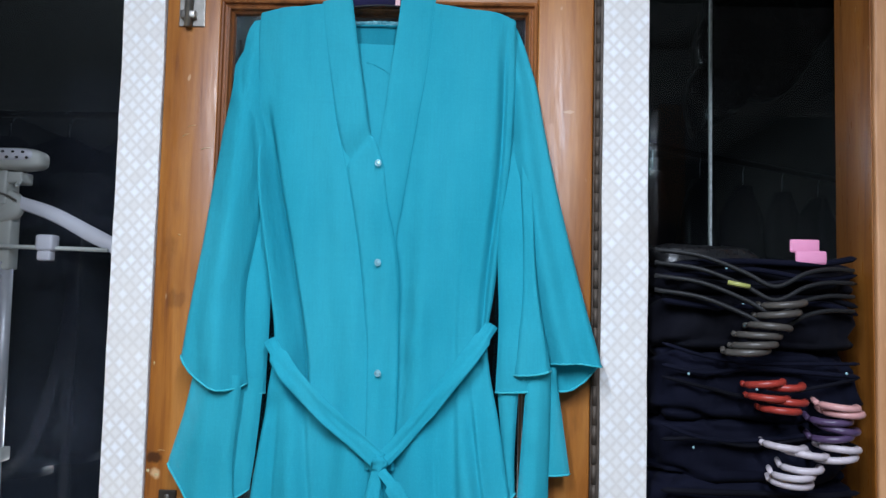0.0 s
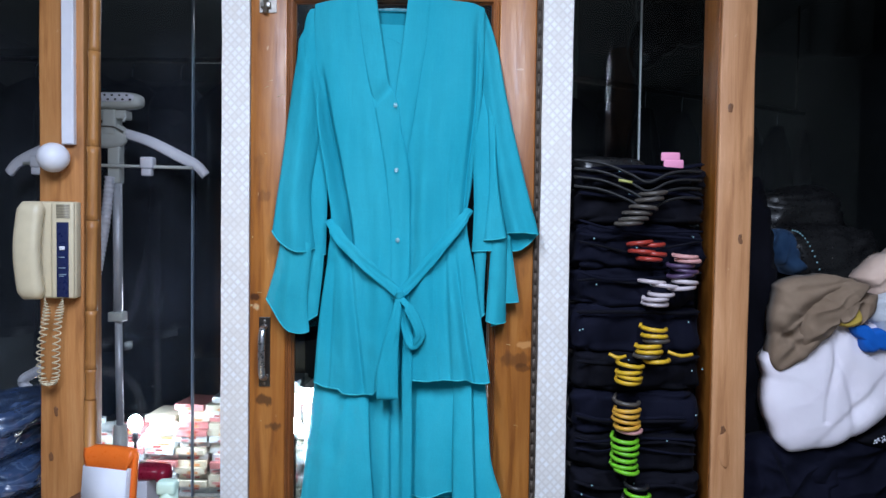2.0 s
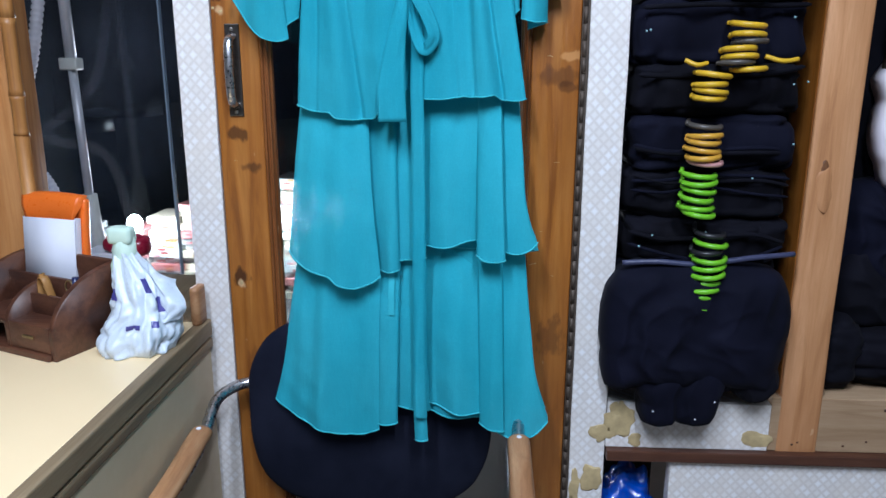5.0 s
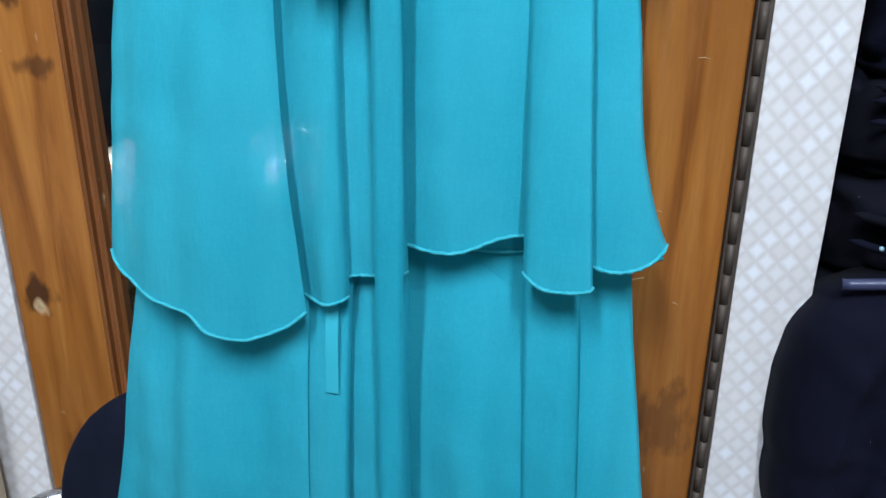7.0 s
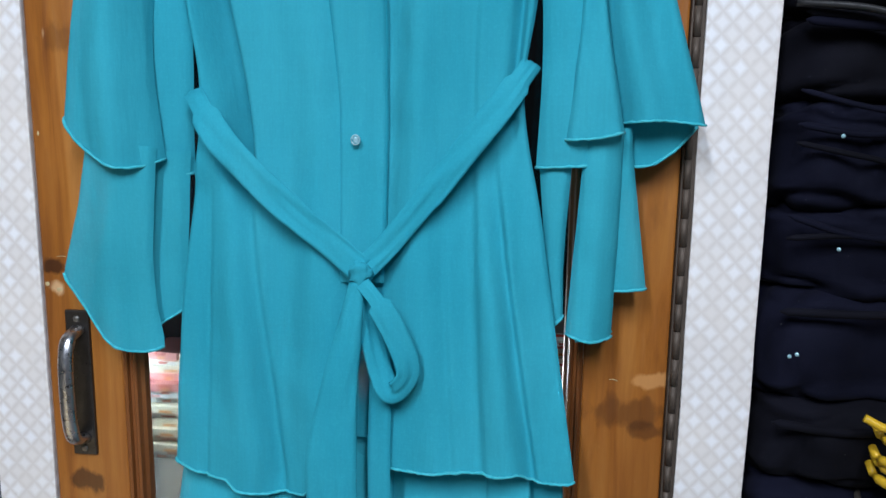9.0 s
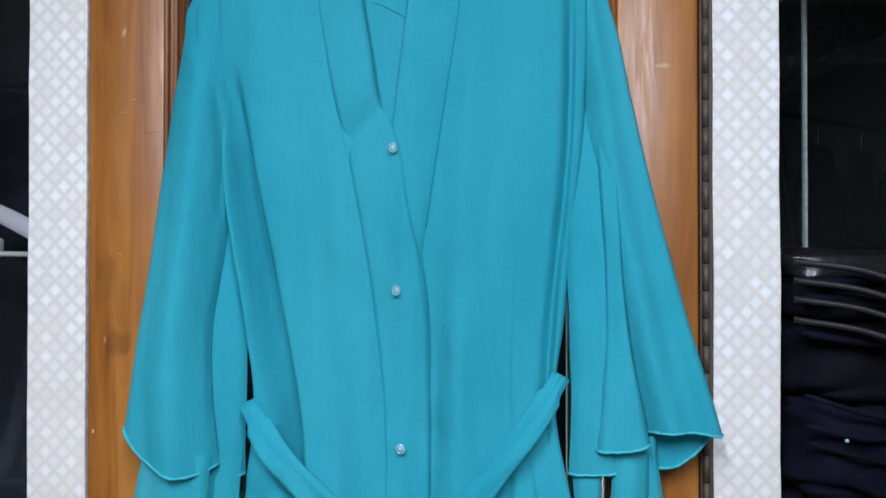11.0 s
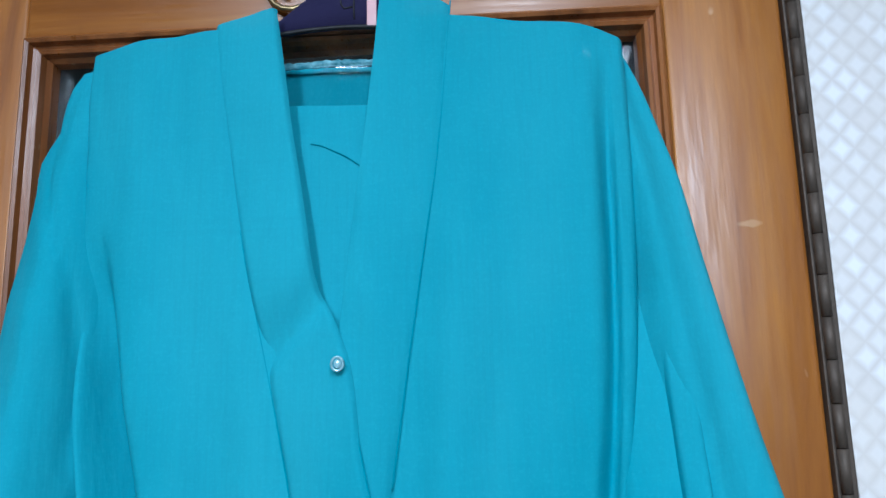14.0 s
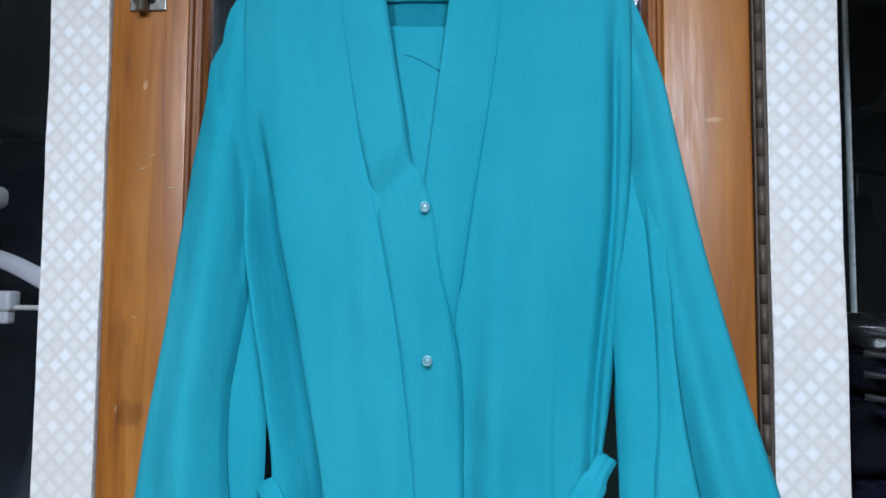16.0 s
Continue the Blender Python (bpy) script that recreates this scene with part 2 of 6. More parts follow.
M["teal_hem"] = cloth("turquoise_rolled_hem", (0.048, 0.385, 0.455), (0.085, 0.46, 0.52), 0.85, 0.0015, 0.05, 0.006)
# darker than the cloth: the seam's shadow line is put into its colour
M["seam"] = cloth("seam_shadow_turquoise", (0.018, 0.26, 0.34), (0.024, 0.29, 0.37), 0.9)
M["label"] = cloth("pale_care_label", (0.055, 0.40, 0.485), (0.07, 0.43, 0.515), 0.8)
M["trim"] = cloth("pale_neck_trim", (0.02, 0.15, 0.19), (0.22, 0.46, 0.52), 0.4, 0.0015, 0.05, 0.006)
M["black"] = cloth("black_cloth", (0.0026, 0.0026, 0.0046), (0.0055, 0.0055, 0.010), 0.85)
M["navy"] = cloth("navy_cloth", (0.0026, 0.0030, 0.0085), (0.0055, 0.0060, 0.015), 0.85)
M["satin"] = cloth("black_satin", (0.004, 0.004, 0.005), (0.010, 0.010, 0.013), 0.4)
M["brown"] = cloth("taupe_cloth", (0.185, 0.130, 0.086), (0.245, 0.178, 0.122), 0.9)
M["white"] = cloth("white_cloth", (0.80, 0.74, 0.80), (0.85, 0.80, 0.85), 0.9)
M["peach"] = cloth("peach_cloth", (0.60, 0.44, 0.35), (0.68, 0.52, 0.43), 0.9)
M["grey"] = cloth("pale_grey_cloth", (0.50, 0.52, 0.56), (0.58, 0.60, 0.65), 0.9)
M["blue"] = cloth("blue_cloth", (0.012, 0.09, 0.42), (0.02, 0.13, 0.55), 0.8)
M["mustard"] = cloth("mustard_cloth", (0.42, 0.29, 0.04), (0.52, 0.37, 0.07), 0.9)
M["denim"] = cloth("denim", (0.016, 0.04, 0.095), (0.035, 0.075, 0.15), 0.9)
M["purple"] = cloth("purple_cloth", (0.010, 0.008, 0.034), (0.018, 0.015, 0.056), 0.85)
M["tweed"] = cloth("grey_tweed", (0.12, 0.12, 0.13), (0.30, 0.30, 0.31), 0.95, 0.004, 0.2, 0.006)
M["seat"] = cloth("navy_upholstery", (0.006, 0.0075, 0.016), (0.012, 0.014, 0.027), 0.95, 0.003)
M["ivory"] = plain("ivory_plastic", (0.62, 0.54, 0.37), 0.38, 0, 0.15)
M["steam"] = plain("pale_grey_plastic", (0.58, 0.60, 0.56), 0.4, 0, 0.15)
M["whiteplastic"] = plain("white_plastic", (0.72, 0.72, 0.78), 0.4, 0, 0.12)
M["chrome"] = plain("brushed_tube", (0.55, 0.55, 0.57), 0.28, 1.0, 0.3)
M["iron"] = plain("worn_dark_metal", (0.10, 0.09, 0.08), 0.35, 0.9, 0.5, 0.015)
M["poletube"] = plain("satin_pole", (0.62, 0.64, 0.68), 0.42, 0.35, 0.2)
M["steel"] = plain("dull_steel", (0.30, 0.28, 0.25), 0.4, 0.9, 0.5, 0.015)
M["hinge"] = plain("brown_hinge_metal", (0.105, 0.080, 0.060), 0.62, 0.45, 0.6, 0.02)
M["brass"] = plain("tarnished_brass", (0.32, 0.24, 0.12), 0.4, 0.9, 0.4, 0.02)
M["label_blue"] = plain("dark_blue_panel", (0.014, 0.02, 0.075), 0.3, 0, 0.1)
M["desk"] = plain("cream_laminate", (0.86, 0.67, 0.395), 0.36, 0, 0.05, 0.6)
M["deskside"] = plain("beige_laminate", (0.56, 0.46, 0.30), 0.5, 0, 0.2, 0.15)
M["deskedge"] = wood("olive_edge_band", (0.30, 0.225, 0.125), (0.23, 0.165, 0.09), (0.13, 0.09, 0.05), 0.45, 0, "y")
M["orange"] = plain("orange_plastic", (0.75, 0.15, 0.012), 0.32, 0, 0.1)
M["sheet"] = plain("note_paper", (0.72, 0.73, 0.80), 0.8, 0, 0.06)
M["blackplastic"] = plain("black_plastic", (0.012, 0.012, 0.013), 0.3, 0, 0.3)
M["tan"] = plain("tan_leather", (0.34, 0.17, 0.045), 0.5, 0, 0.3)
M["red"] = plain("dark_red_plastic", (0.26, 0.010, 0.035), 0.3, 0, 0.2)
M["mint"] = plain("mint_tissue", (0.60, 0.76, 0.64), 0.6, 0, 0.15)
M["bluebag"] = plain("blue_plastic_film", (0.008, 0.07, 0.46), 0.15, 0, 0.6, 0.03, 0.5)


def film(name, base, pale):
    """Thin plastic film pulled into many sharp crossing creases."""
    m = Nodes(name)
    height, c = None, None
    for k, (size, stretch, turn, much) in enumerate(((0.26, (1, 1, 6), (0, 0.16, 0), 1.0), (0.20, (1.2, 1, 5), (0, -0.28, 0), 0.8), (0.10, (1, 1, 3.5), (0, 0.5, 0), 0.35))):
        ridge = m.math("ABSOLUTE", m.math("SUBTRACT", m.noise(size, 2, stretch, 0.45, turn), 0.5))
        step = m.math("MULTIPLY", ridge, much)
        height = step if height is None else m.math("ADD", height, step)
        # pale lines paint highlights along the creases into the colour
        line = m.ramp(ridge, (0.0, 0.24), (0.016, 0.0))
        c = m.mix(line, base if c is None else c, pale)
    m.colour(c).set(Roughness=0.16, Coat_Weight=0.6)
    return m.bump(height, 1.0, 0.030).material


M["darkbag"] = film("dark_blue_film", (0.040, 0.066, 0.140), (0.20, 0.27, 0.40))
M["whitebag"] = plain("white_carrier_film", (0.60, 0.67, 0.74), 0.3, 0, 0.15, 0.03)
M["print"] = plain("violet_print", (0.06, 0.055, 0.26), 0.4, 0, 0.3)
M["wallpaint"] = plain("cream_paint", (0.16, 0.165, 0.15), 0.8, 0, 0.3, 0.3)
M["ceilingpaint"] = plain("off_white_paint", (0.50, 0.50, 0.48), 0.8, 0, 0.15, 0.3)
M["floor"] = plain("grey_floor_tile", (0.22, 0.20, 0.18), 0.4, 0, 0.4, 0.2)
# near-black base puts the darkness behind the glazing into the colour
M["painted_dark"] = plain("near_black_for_shade", (0.010, 0.011, 0.011), 0.9, 0, 0.4, 0.3)
M["greenwall"] = plain("grey_green_paint", (0.30, 0.33, 0.27), 0.7, 0, 0.3, 0.2)
M["pane"] = glass("door_glass", (0.80, 0.85, 0.86))
M["shelfglass"] = glass("dark_glazing", (0.62, 0.68, 0.68), 0.004)
M["hazeglass"] = glass("hazy_glazing", (0.66, 0.72, 0.74), 0.034)
M["crystal"] = plain("crystal_button", (0.42, 0.68, 0.74), 0.06, 0.35, 0.2, 0.003)
# near-white base paints the glint that runs along the sheet edge
M["glassedge"] = plain("glinting_glass_edge", (0.80, 0.86, 0.86), 0.3, 0, 0.8, 0.012)
M["clear"] = plain("cloudy_clear_plastic", (0.26, 0.33, 0.42), 0.2, 0, 0.2)
M["tubelight"] = emitter("lit_tube", (0.95, 0.98, 1.0), 9)
M["bulb"] = emitter("lit_bulb", (1.0, 0.97, 0.92), 300)
# glow for a blue reflection in the door glass
M["glowblue"] = emitter("blue_reflection_glow", (0.03, 0.12, 1.0), 3)
HOOK = {n: plain(n + "_hook_plastic", c, 0.35, 0, 0.2, 0.01) for n, c in (
    ("grey", (0.075, 0.065, 0.055)), ("red", (0.33, 0.035, 0.022)), ("white", (0.52, 0.45, 0.47)), ("plum", (0.075, 0.045, 0.10)),
    ("yellow", (0.62, 0.38, 0.012)), ("amber", (0.58, 0.31, 0.03)), ("green", (0.17, 0.48, 0.012)), ("pink", (0.60, 0.31, 0.29)), ("black", (0.015, 0.015, 0.017)), ("olive", (0.42, 0.42, 0.12)))}
M["mattblack"] = plain("matt_black_plastic", (0.010, 0.010, 0.011), 0.6, 0, 0.3)
M["slate"] = plain("slate_plastic", (0.045, 0.050, 0.105), 0.4, 0, 0.3, 0.02)
M["pinkstripe"] = plain("pale_pink_stripe", (0.72, 0.42, 0.42), 0.5, 0, 0.1)
M["pinkclip"] = plain("pink_paper_tag", (0.78, 0.30, 0.47), 0.6, 0, 0.1)

# ---- shapes ----


def thing(name, base, label, category, group="", kind=""):
    ob = new(name)
    ob.location = base
    ob.empty_display_size = 0.05
    return tagged(ob, label, category, group, kind)


def root_place(ob):
    while ob.parent:
        ob = ob.parent
    return Vector(ob.location)


def part(name, bm, material, parent=None, label="", smooth=True):
    """Links a bmesh, given in world metres, as one mesh under a thing or a part."""
    if parent is not None:
        shift = -root_place(parent)
        for v in bm.verts:
            v.co += shift
    bmesh.ops.recalc_face_normals(bm, faces=bm.faces)
    me = bpy.data.meshes.new(name)
    bm.to_mesh(me)
    bm.free()
    me.materials.append(material)
    for p in me.polygons:
        p.use_smooth = smooth
    ob = new(name, me)
    if parent is not None:
        ob.parent = parent
    if label:
        tagged(ob, label)
    return ob


def setting(name, bm, material, label, category, smooth=False):
    return tagged(part(name, bm, material, None, "", smooth), label, category, "", "structure")


def box(x0, x1, y0, y1, z0, z1, bevel=0.0, into=None, turn=None):
    bm = bmesh.new()
    bmesh.ops.create_cube(bm, size=1)
    for v in bm.verts:
        v.co = Vector(((v.co.x + 0.5) * (x1 - x0) + x0, (v.co.y + 0.5) * (y1 - y0) + y0, (v.co.z + 0.5) * (z1 - z0) + z0))
    if bevel:
        bmesh.ops.bevel(bm, geom=bm.edges[:], offset=bevel, segments=2, affect="EDGES", profile=0.6)
    if turn is not None:
        bm.transform(turn)
    return merge(bm, into)


def merge(bm, into):
    if into is None:
        return bm
    me = bpy.data.meshes.new("joined")
    bm.to_mesh(me)
    bm.free()
    into.from_mesh(me)
    bpy.data.meshes.remove(me)
    return into


def tube(path, r, sides=10, into=None, flat=1.0, closed=False):
    """A round bar along a path; r is one radius or one for each point."""
    bm = bmesh.new()
    pts = [Vector(p) for p in path]
    rings, up = [], Vector((0, 0, 1))
    n = len(pts)
    for i, p in enumerate(pts):
        a, b = (pts[i - 1], pts[(i + 1) % n]) if closed else (pts[max(i - 1, 0)], pts[min(i + 1, n - 1)])
        d = (b - a).normalized()
        side = d.cross(up)
        side = side.normalized() if side.length > 0.05 else d.cross(Vector((0, 1, 0))).normalized()
        if rings and side.dot(last) < 0:
            side = -side
        last = side
        top = side.cross(d).normalized()
        rr = r[i] if isinstance(r, (list, tuple)) else r
        rings.append([bm.verts.new(p + (side * math.cos(k * math.tau / sides) + top * math.sin(k * math.tau / sides) * flat) * rr) for k in range(sides)])
    pairs = list(zip(rings, rings[1:])) + ([(rings[-1], rings[0])] if closed else [])
    for a, b in pairs:
        for k in range(sides):
            bm.faces.new((a[k], a[(k + 1) % sides], b[(k + 1) % sides], b[k]))
    if not closed:
        bm.faces.new(rings[0][::-1])
        bm.faces.new(rings[-1])
    return merge(bm, into)


def spline(points, steps=8):
    """A smooth path through a few points."""
    p = [Vector(q) for q in points]
    p = [2 * p[0] - p[1]] + p + [2 * p[-1] - p[-2]]
    out = []
    for i in range(1, len(p) - 2):
        for s in range(steps):
            t = s / steps
            a, b, c, d = p[i - 1:i + 3]
            out.append(0.5 * (2 * b + (c - a) * t + (2 * a - 5 * b + 4 * c - d) * t * t + (3 * b - a - 3 * c + d) * t ** 3))
    return out + [p[-2]]


def soft(points):
    """A smooth function through (key, value) pairs, flat past the ends."""
    ks, vs = zip(*sorted(points))
    grads = np.gradient(np.array(vs, float), np.array(ks, float)) if len(ks) > 1 else np.zeros(1)

    def at(k):
        if k <= ks[0]:
            return vs[0]
        if k >= ks[-1]:
            return vs[-1]
        i = max(j for j in range(len(ks)) if ks[j] <= k)
        h = ks[i + 1] - ks[i]
        t = (k - ks[i]) / h
        return ((2 * t ** 3 - 3 * t * t + 1) * vs[i] + (t ** 3 - 2 * t * t + t) * h * grads[i]
                + (3 * t * t - 2 * t ** 3) * vs[i + 1] + (t ** 3 - t * t) * h * grads[i + 1])
    return at


def lump(centre, size, seed=0, amp=0.12, scale=3.0, square=0.6, nu=40, nv=22, ridge=0.0, into=None):
    """A soft body, from boxy (square near 0.3) to round (1), creased by noise."""
    bm = bmesh.new()
    c, rows = Vector(centre), []

    def powered(a):
        return math.copysign(abs(a) ** square, a)
    shift = Vector((seed * 3.7, seed * 1.3, seed * 2.1))
    for j in range(nv + 1):
        lat = -math.pi / 2 + math.pi * j / nv
        row = []
        for i in range(nu):
            lon = math.tau * i / nu
            d = Vector((powered(math.cos(lat)) * powered(math.cos(lon)), powered(math.cos(lat)) * powered(math.sin(lon)), powered(math.sin(lat))))
            p = Vector((d.x * size[0], d.y * size[1], d.z * size[2]))
            n1 = noise.noise(p * scale * 4 + shift)
            n2 = noise.noise(p * scale * 11 + shift)
            crease = (1 - abs(noise.noise(Vector((p.x * scale * 5, p.y * scale * 5, p.z * scale * 16)) + shift))) ** 3
            p *= 1 + amp * (n1 + 0.4 * n2) - ridge * crease
            row.append(bm.verts.new(c + p))
            if j in (0, nv):
                break
        rows.append(row)
    for a, b in zip(rows, rows[1:]):
        for i in range(nu):
            q = [a[i % len(a)], a[(i + 1) % len(a)], b[(i + 1) % len(b)], b[i % len(b)]]
            q = list(dict.fromkeys(q))
            bm.faces.new(q)
    return merge(bm, into)


def ribbon(path, widths, thick=0.0016, into=None, facing=(0, -1, 0), curl=0.004, wrinkle=0.0):
    """A flat cloth band along a path, facing roughly one way, with rounded long edges and lengthwise wrinkles."""
    bm = bmesh.new()
    pts = [Vector(p) for p in path]
    f, rows = Vector(facing), []
    across = [-1 + 2 * k / 10 for k in range(11)]
    for i, p in enumerate(pts):
        d = (pts[min(i + 1, len(pts) - 1)] - pts[max(i - 1, 0)]).normalized()
        side = d.cross(f).normalized()
        out = side.cross(d).normalized()
        if out.dot(f) < 0:
            out = -out
        w = widths[min(i, len(widths) - 1)] if isinstance(widths, (list, tuple)) else widths
        w *= 1 + 12 * wrinkle * noise.noise(p * 22)
        rise = [curl * (1 - k * k) + wrinkle * (1.4 * noise.noise(Vector((k * 1.7 + p.x * 9, p.z * 14, p.y * 9))) + 0.6 * noise.noise(Vector((k * 4, p.z * 30, p.x * 30)))) for k in across]
        ring = [bm.verts.new(p + side * w * k / 2 + out * (r + thick)) for k, r in zip(across, rise)]
        ring += [bm.verts.new(p + side * w * k / 2 + out * (r - thick)) for k, r in zip(across[::-1], rise[::-1])]
        rows.append(ring)
    n = len(rows[0])
    for a, b in zip(rows, rows[1:]):
        for k in range(n):
            bm.faces.new((a[k], a[(k + 1) % n], b[(k + 1) % n], b[k]))
    bm.faces.new(rows[0][::-1])
    bm.faces.new(rows[-1])
    return merge(bm, into)


# ---- the setting ----
WALL = 1.15          # front of the partition
REAR = 1.85          # glazing behind it
ROOM = (-2.7, 1.75, -1.7)
setting("floor", box(ROOM[0], ROOM[1], ROOM[2], 5.2, FLOOR - 0.1, FLOOR), M["floor"], "worn grey tiled shop floor", "floor")
setting("ceiling", box(ROOM[0], ROOM[1], ROOM[2], WALL + 0.08, CEILING, CEILING + 0.1), M["ceilingpaint"], "off-white painted ceiling", "ceiling")
setting("wall_south", box(ROOM[0], ROOM[1], ROOM[2] - 0.1, ROOM[2], FLOOR, CEILING), M["wallpaint"], "grey-green painted wall", "wall")
setting("wall_west", box(ROOM[0] - 0.1, ROOM[0], ROOM[2], WALL, FLOOR, CEILING), M["wallpaint"], "grey-green painted wall", "wall")
setting("wall_east", box(ROOM[1], ROOM[1] + 0.1, ROOM[2], WALL, FLOOR, CEILING), M["wallpaint"], "grey-green painted wall", "wall")
# added store room shell, blackened so the space behind the glass stays dark
setting("store_wall_west", box(ROOM[0] - 0.1, ROOM[0], WALL, 5.3, FLOOR, CEILING), M["painted_dark"], "added store room wall, coloured near black for darkness", "wall")
setting("store_wall_east", box(ROOM[1], ROOM[1] + 0.1, WALL, 5.3, FLOOR, CEILING), M["painted_dark"], "added store room wall, coloured near black for darkness", "wall")
setting("wall_north", box(ROOM[0], 1.75, 5.2, 5.3, FLOOR, CEILING), M["painted_dark"], "added back wall of the store room, coloured near black for darkness", "wall")
setting("store_ceiling", box(ROOM[0], 1.75, WALL + 0.08, 5.3, CEILING, CEILING + 0.1), M["painted_dark"], "added store room ceiling, coloured near black for darkness", "ceiling")
setting("lintel", box(ROOM[0], 1.75, WALL, WALL + 0.08, 2.26, CEILING), M["paper"], "wallpapered lintel over the door and bays", "wall")

# wallpapered strips on both sides of the door
for n_, (a, b) in enumerate(((-0.540, -0.4710), (0.2395, 0.3125))):
    bm = box(a, b, WALL, WALL + 0.10, FLOOR, 2.26, 0.002)
    bmesh.ops.subdivide_edges(bm, edges=[e for e in bm.edges if abs(e.verts[0].co.z - e.verts[1].co.z) > 1], cuts=60)
    for v in bm.verts:
        v.co.x += 0.0016 * noise.noise(Vector((n_ * 5.0, 0, v.co.z * 7))) + 0.0008 * noise.noise(Vector((n_ * 9.0, 3, v.co.z * 40)))
    setting("wall_strip", bm, M["paper"], "narrow wall strip in white trellis wallpaper", "wall")

# the door
door = thing("door_1", (-0.113, WALL, FLOOR), "closed varnished pine door with a full glass pane and worn edges", "door", "", "structure")
D0, D1 = WALL + 0.002, WALL + 0.042
part("stile", box(-0.4690, -0.380, D0, D1, FLOOR + 0.01, 2.24, 0.003), M["door_wood"], door, "scratched varnished stile")
part("stile", box(0.135, 0.2245, D0, D1, FLOOR + 0.01, 2.24, 0.003), M["door_wood"], door, "scratched varnished stile")
part("rail", box(-0.380, 0.135, D0 + 0.0005, D1, 2.076, 2.24, 0.002), M["rail_wood"], door)
part("rail", box(-0.380, 0.135, D0 + 0.0005, D1, FLOOR + 0.01, 0.26, 0.002), M["rail_wood"], door)


def moulding(a, b, inward):
    """A stepped glazing bead from a to b; inward points to the glass."""
    bm = bmesh.new()
    a, b, w = Vector(a), Vector(b), Vector(inward)
    along = (b - a).normalized()
    rows = []
    for s, d in ((0.0, 0.0), (0.0015, -0.006), (0.004, -0.0085), (0.0065, -0.007), (0.0075, -0.0015), (0.010, 0.0), (0.0125, -0.0035), (0.0150, -0.002), (0.0165, 0.004), (0.0195, 0.008), (0.0200, 0.018)):
        o = w * s + Vector((0, d, 0))
        rows.append((bm.verts.new(a + o + along * s), bm.verts.new(b + o - along * s)))
    for p, q in zip(rows, rows[1:]):
        bm.faces.new((p[0], p[1], q[1], q[0]))
    return bm


YD = D0 + 0.0005
for a, b, w in (((-0.380, YD, 0.26), (-0.380, YD, 2.076), (1, 0, 0)), ((0.135, YD, 0.26), (0.135, YD, 2.076), (-1, 0, 0)),
                ((-0.380, YD, 2.076), (0.135, YD, 2.076), (0, 0, -1)), ((-0.380, YD, 0.26), (0.135, YD, 0.26), (0, 0, 1))):
    part("glazing_bead", moulding(a, b, w), M["mould_wood"], door, "dark stained stepped glazing bead", smooth=False)
pane = part("pane", box(-0.378, 0.133, WALL + 0.020, WALL + 0.025, 0.262, 2.074), M["pane"], door, "door glass", smooth=False)
pane.visible_shadow = False
# piano hinge
hinge = part("piano_hinge", box(0.2250, 0.2388, WALL - 0.002, WALL + 0.02, FLOOR + 0.02, 2.24, 0.001), M["hinge"], door, "tarnished piano hinge", smooth=False)
for i in range(74):
    z = FLOOR + 0.03 + i * 0.030
    part("knuckle", tube([(0.2305, WALL - 0.004, z), (0.2305, WALL - 0.004, z + 0.0292)], 0.0040, 8), M["hinge"], hinge)
# pull handle
HX = -0.4305
handle = part("pull_handle", box(HX - 0.014, HX + 0.014, D0 - 0.004, D0 + 0.001, 1.118, 1.290, 0.002), M["iron"], door, "dark worn metal pull handle", smooth=False)
part("grip", tube(spline([(HX, D0 - 0.003, 1.268), (HX, D0 - 0.026, 1.256), (HX, D0 - 0.032, 1.205), (HX, D0 - 0.026, 1.150), (HX, D0 - 0.003, 1.138)]), 0.0085, 12, None, 0.7), M["chrome"], handle)
for z in (1.280, 1.126):
    part("screw", lump((HX, D0 - 0.0045, z), (0.004, 0.002, 0.004), 1, 0, 1, 0.9, 10, 6), M["steel"], handle)
# flush bolt at the top of the stile
BX = -0.427
bolt = part("bolt", box(BX - 0.021, BX + 0.021, D0 - 0.003, D0 + 0.001, 2.030, 2.165, 0.001), M["steel"], door, "small steel bolt", smooth=False)
part("rod", tube([(BX - 0.004, D0 - 0.009, 2.028), (BX - 0.004, D0 - 0.009, 2.20)], 0.0065, 10), M["steel"], bolt)
for z in (2.040, 2.085, 2.140):
    part("loop", box(BX - 0.016, BX + 0.009, D0 - 0.014, D0 - 0.002, z, z + 0.014, 0.003), M["steel"], bolt)
part("knob", lump((BX - 0.004, D0 - 0.018, 2.076), (0.005, 0.010, 0.005), 2, 0, 1, 0.8, 10, 8), M["steel"], bolt)
# gouges and stains of the stile
for x, z, w, h in ((-0.447, 0.781, 0.014, 0.018), (-0.464, 1.318, 0.009, 0.008), (-0.450, 1.312, 0.013, 0.007), (-0.462, 1.485, 0.004, 0.010)):
    part("chip", lump((x, D0 + 0.0012, z), (w * 0.42, 0.0016, h * 0.42), int(z * 90), 0.5, 40, 0.9, 18, 10), M["torn"], door, "chipped pale wood")
rng = random.Random(4)
for i in range(18):
    x, z = (rng.uniform(-0.458, -0.38) if i % 2 else rng.uniform(0.14, 0.224)), rng.uniform(0.35, 2.0)
    l, a = rng.uniform(0.004, 0.016), rng.uniform(-0.5, 0.5)
    part("scratch", tube([(x, D0 + 0.0002, z), (x + l * math.cos(a) * 0.5, D0 - 0.0002, z + l * math.sin(a) * 0.5 + 0.001), (x + l * math.cos(a), D0 + 0.0002, z + l * math.sin(a))], rng.uniform(0.0003, 0.0006), 5), M["torn"], door)
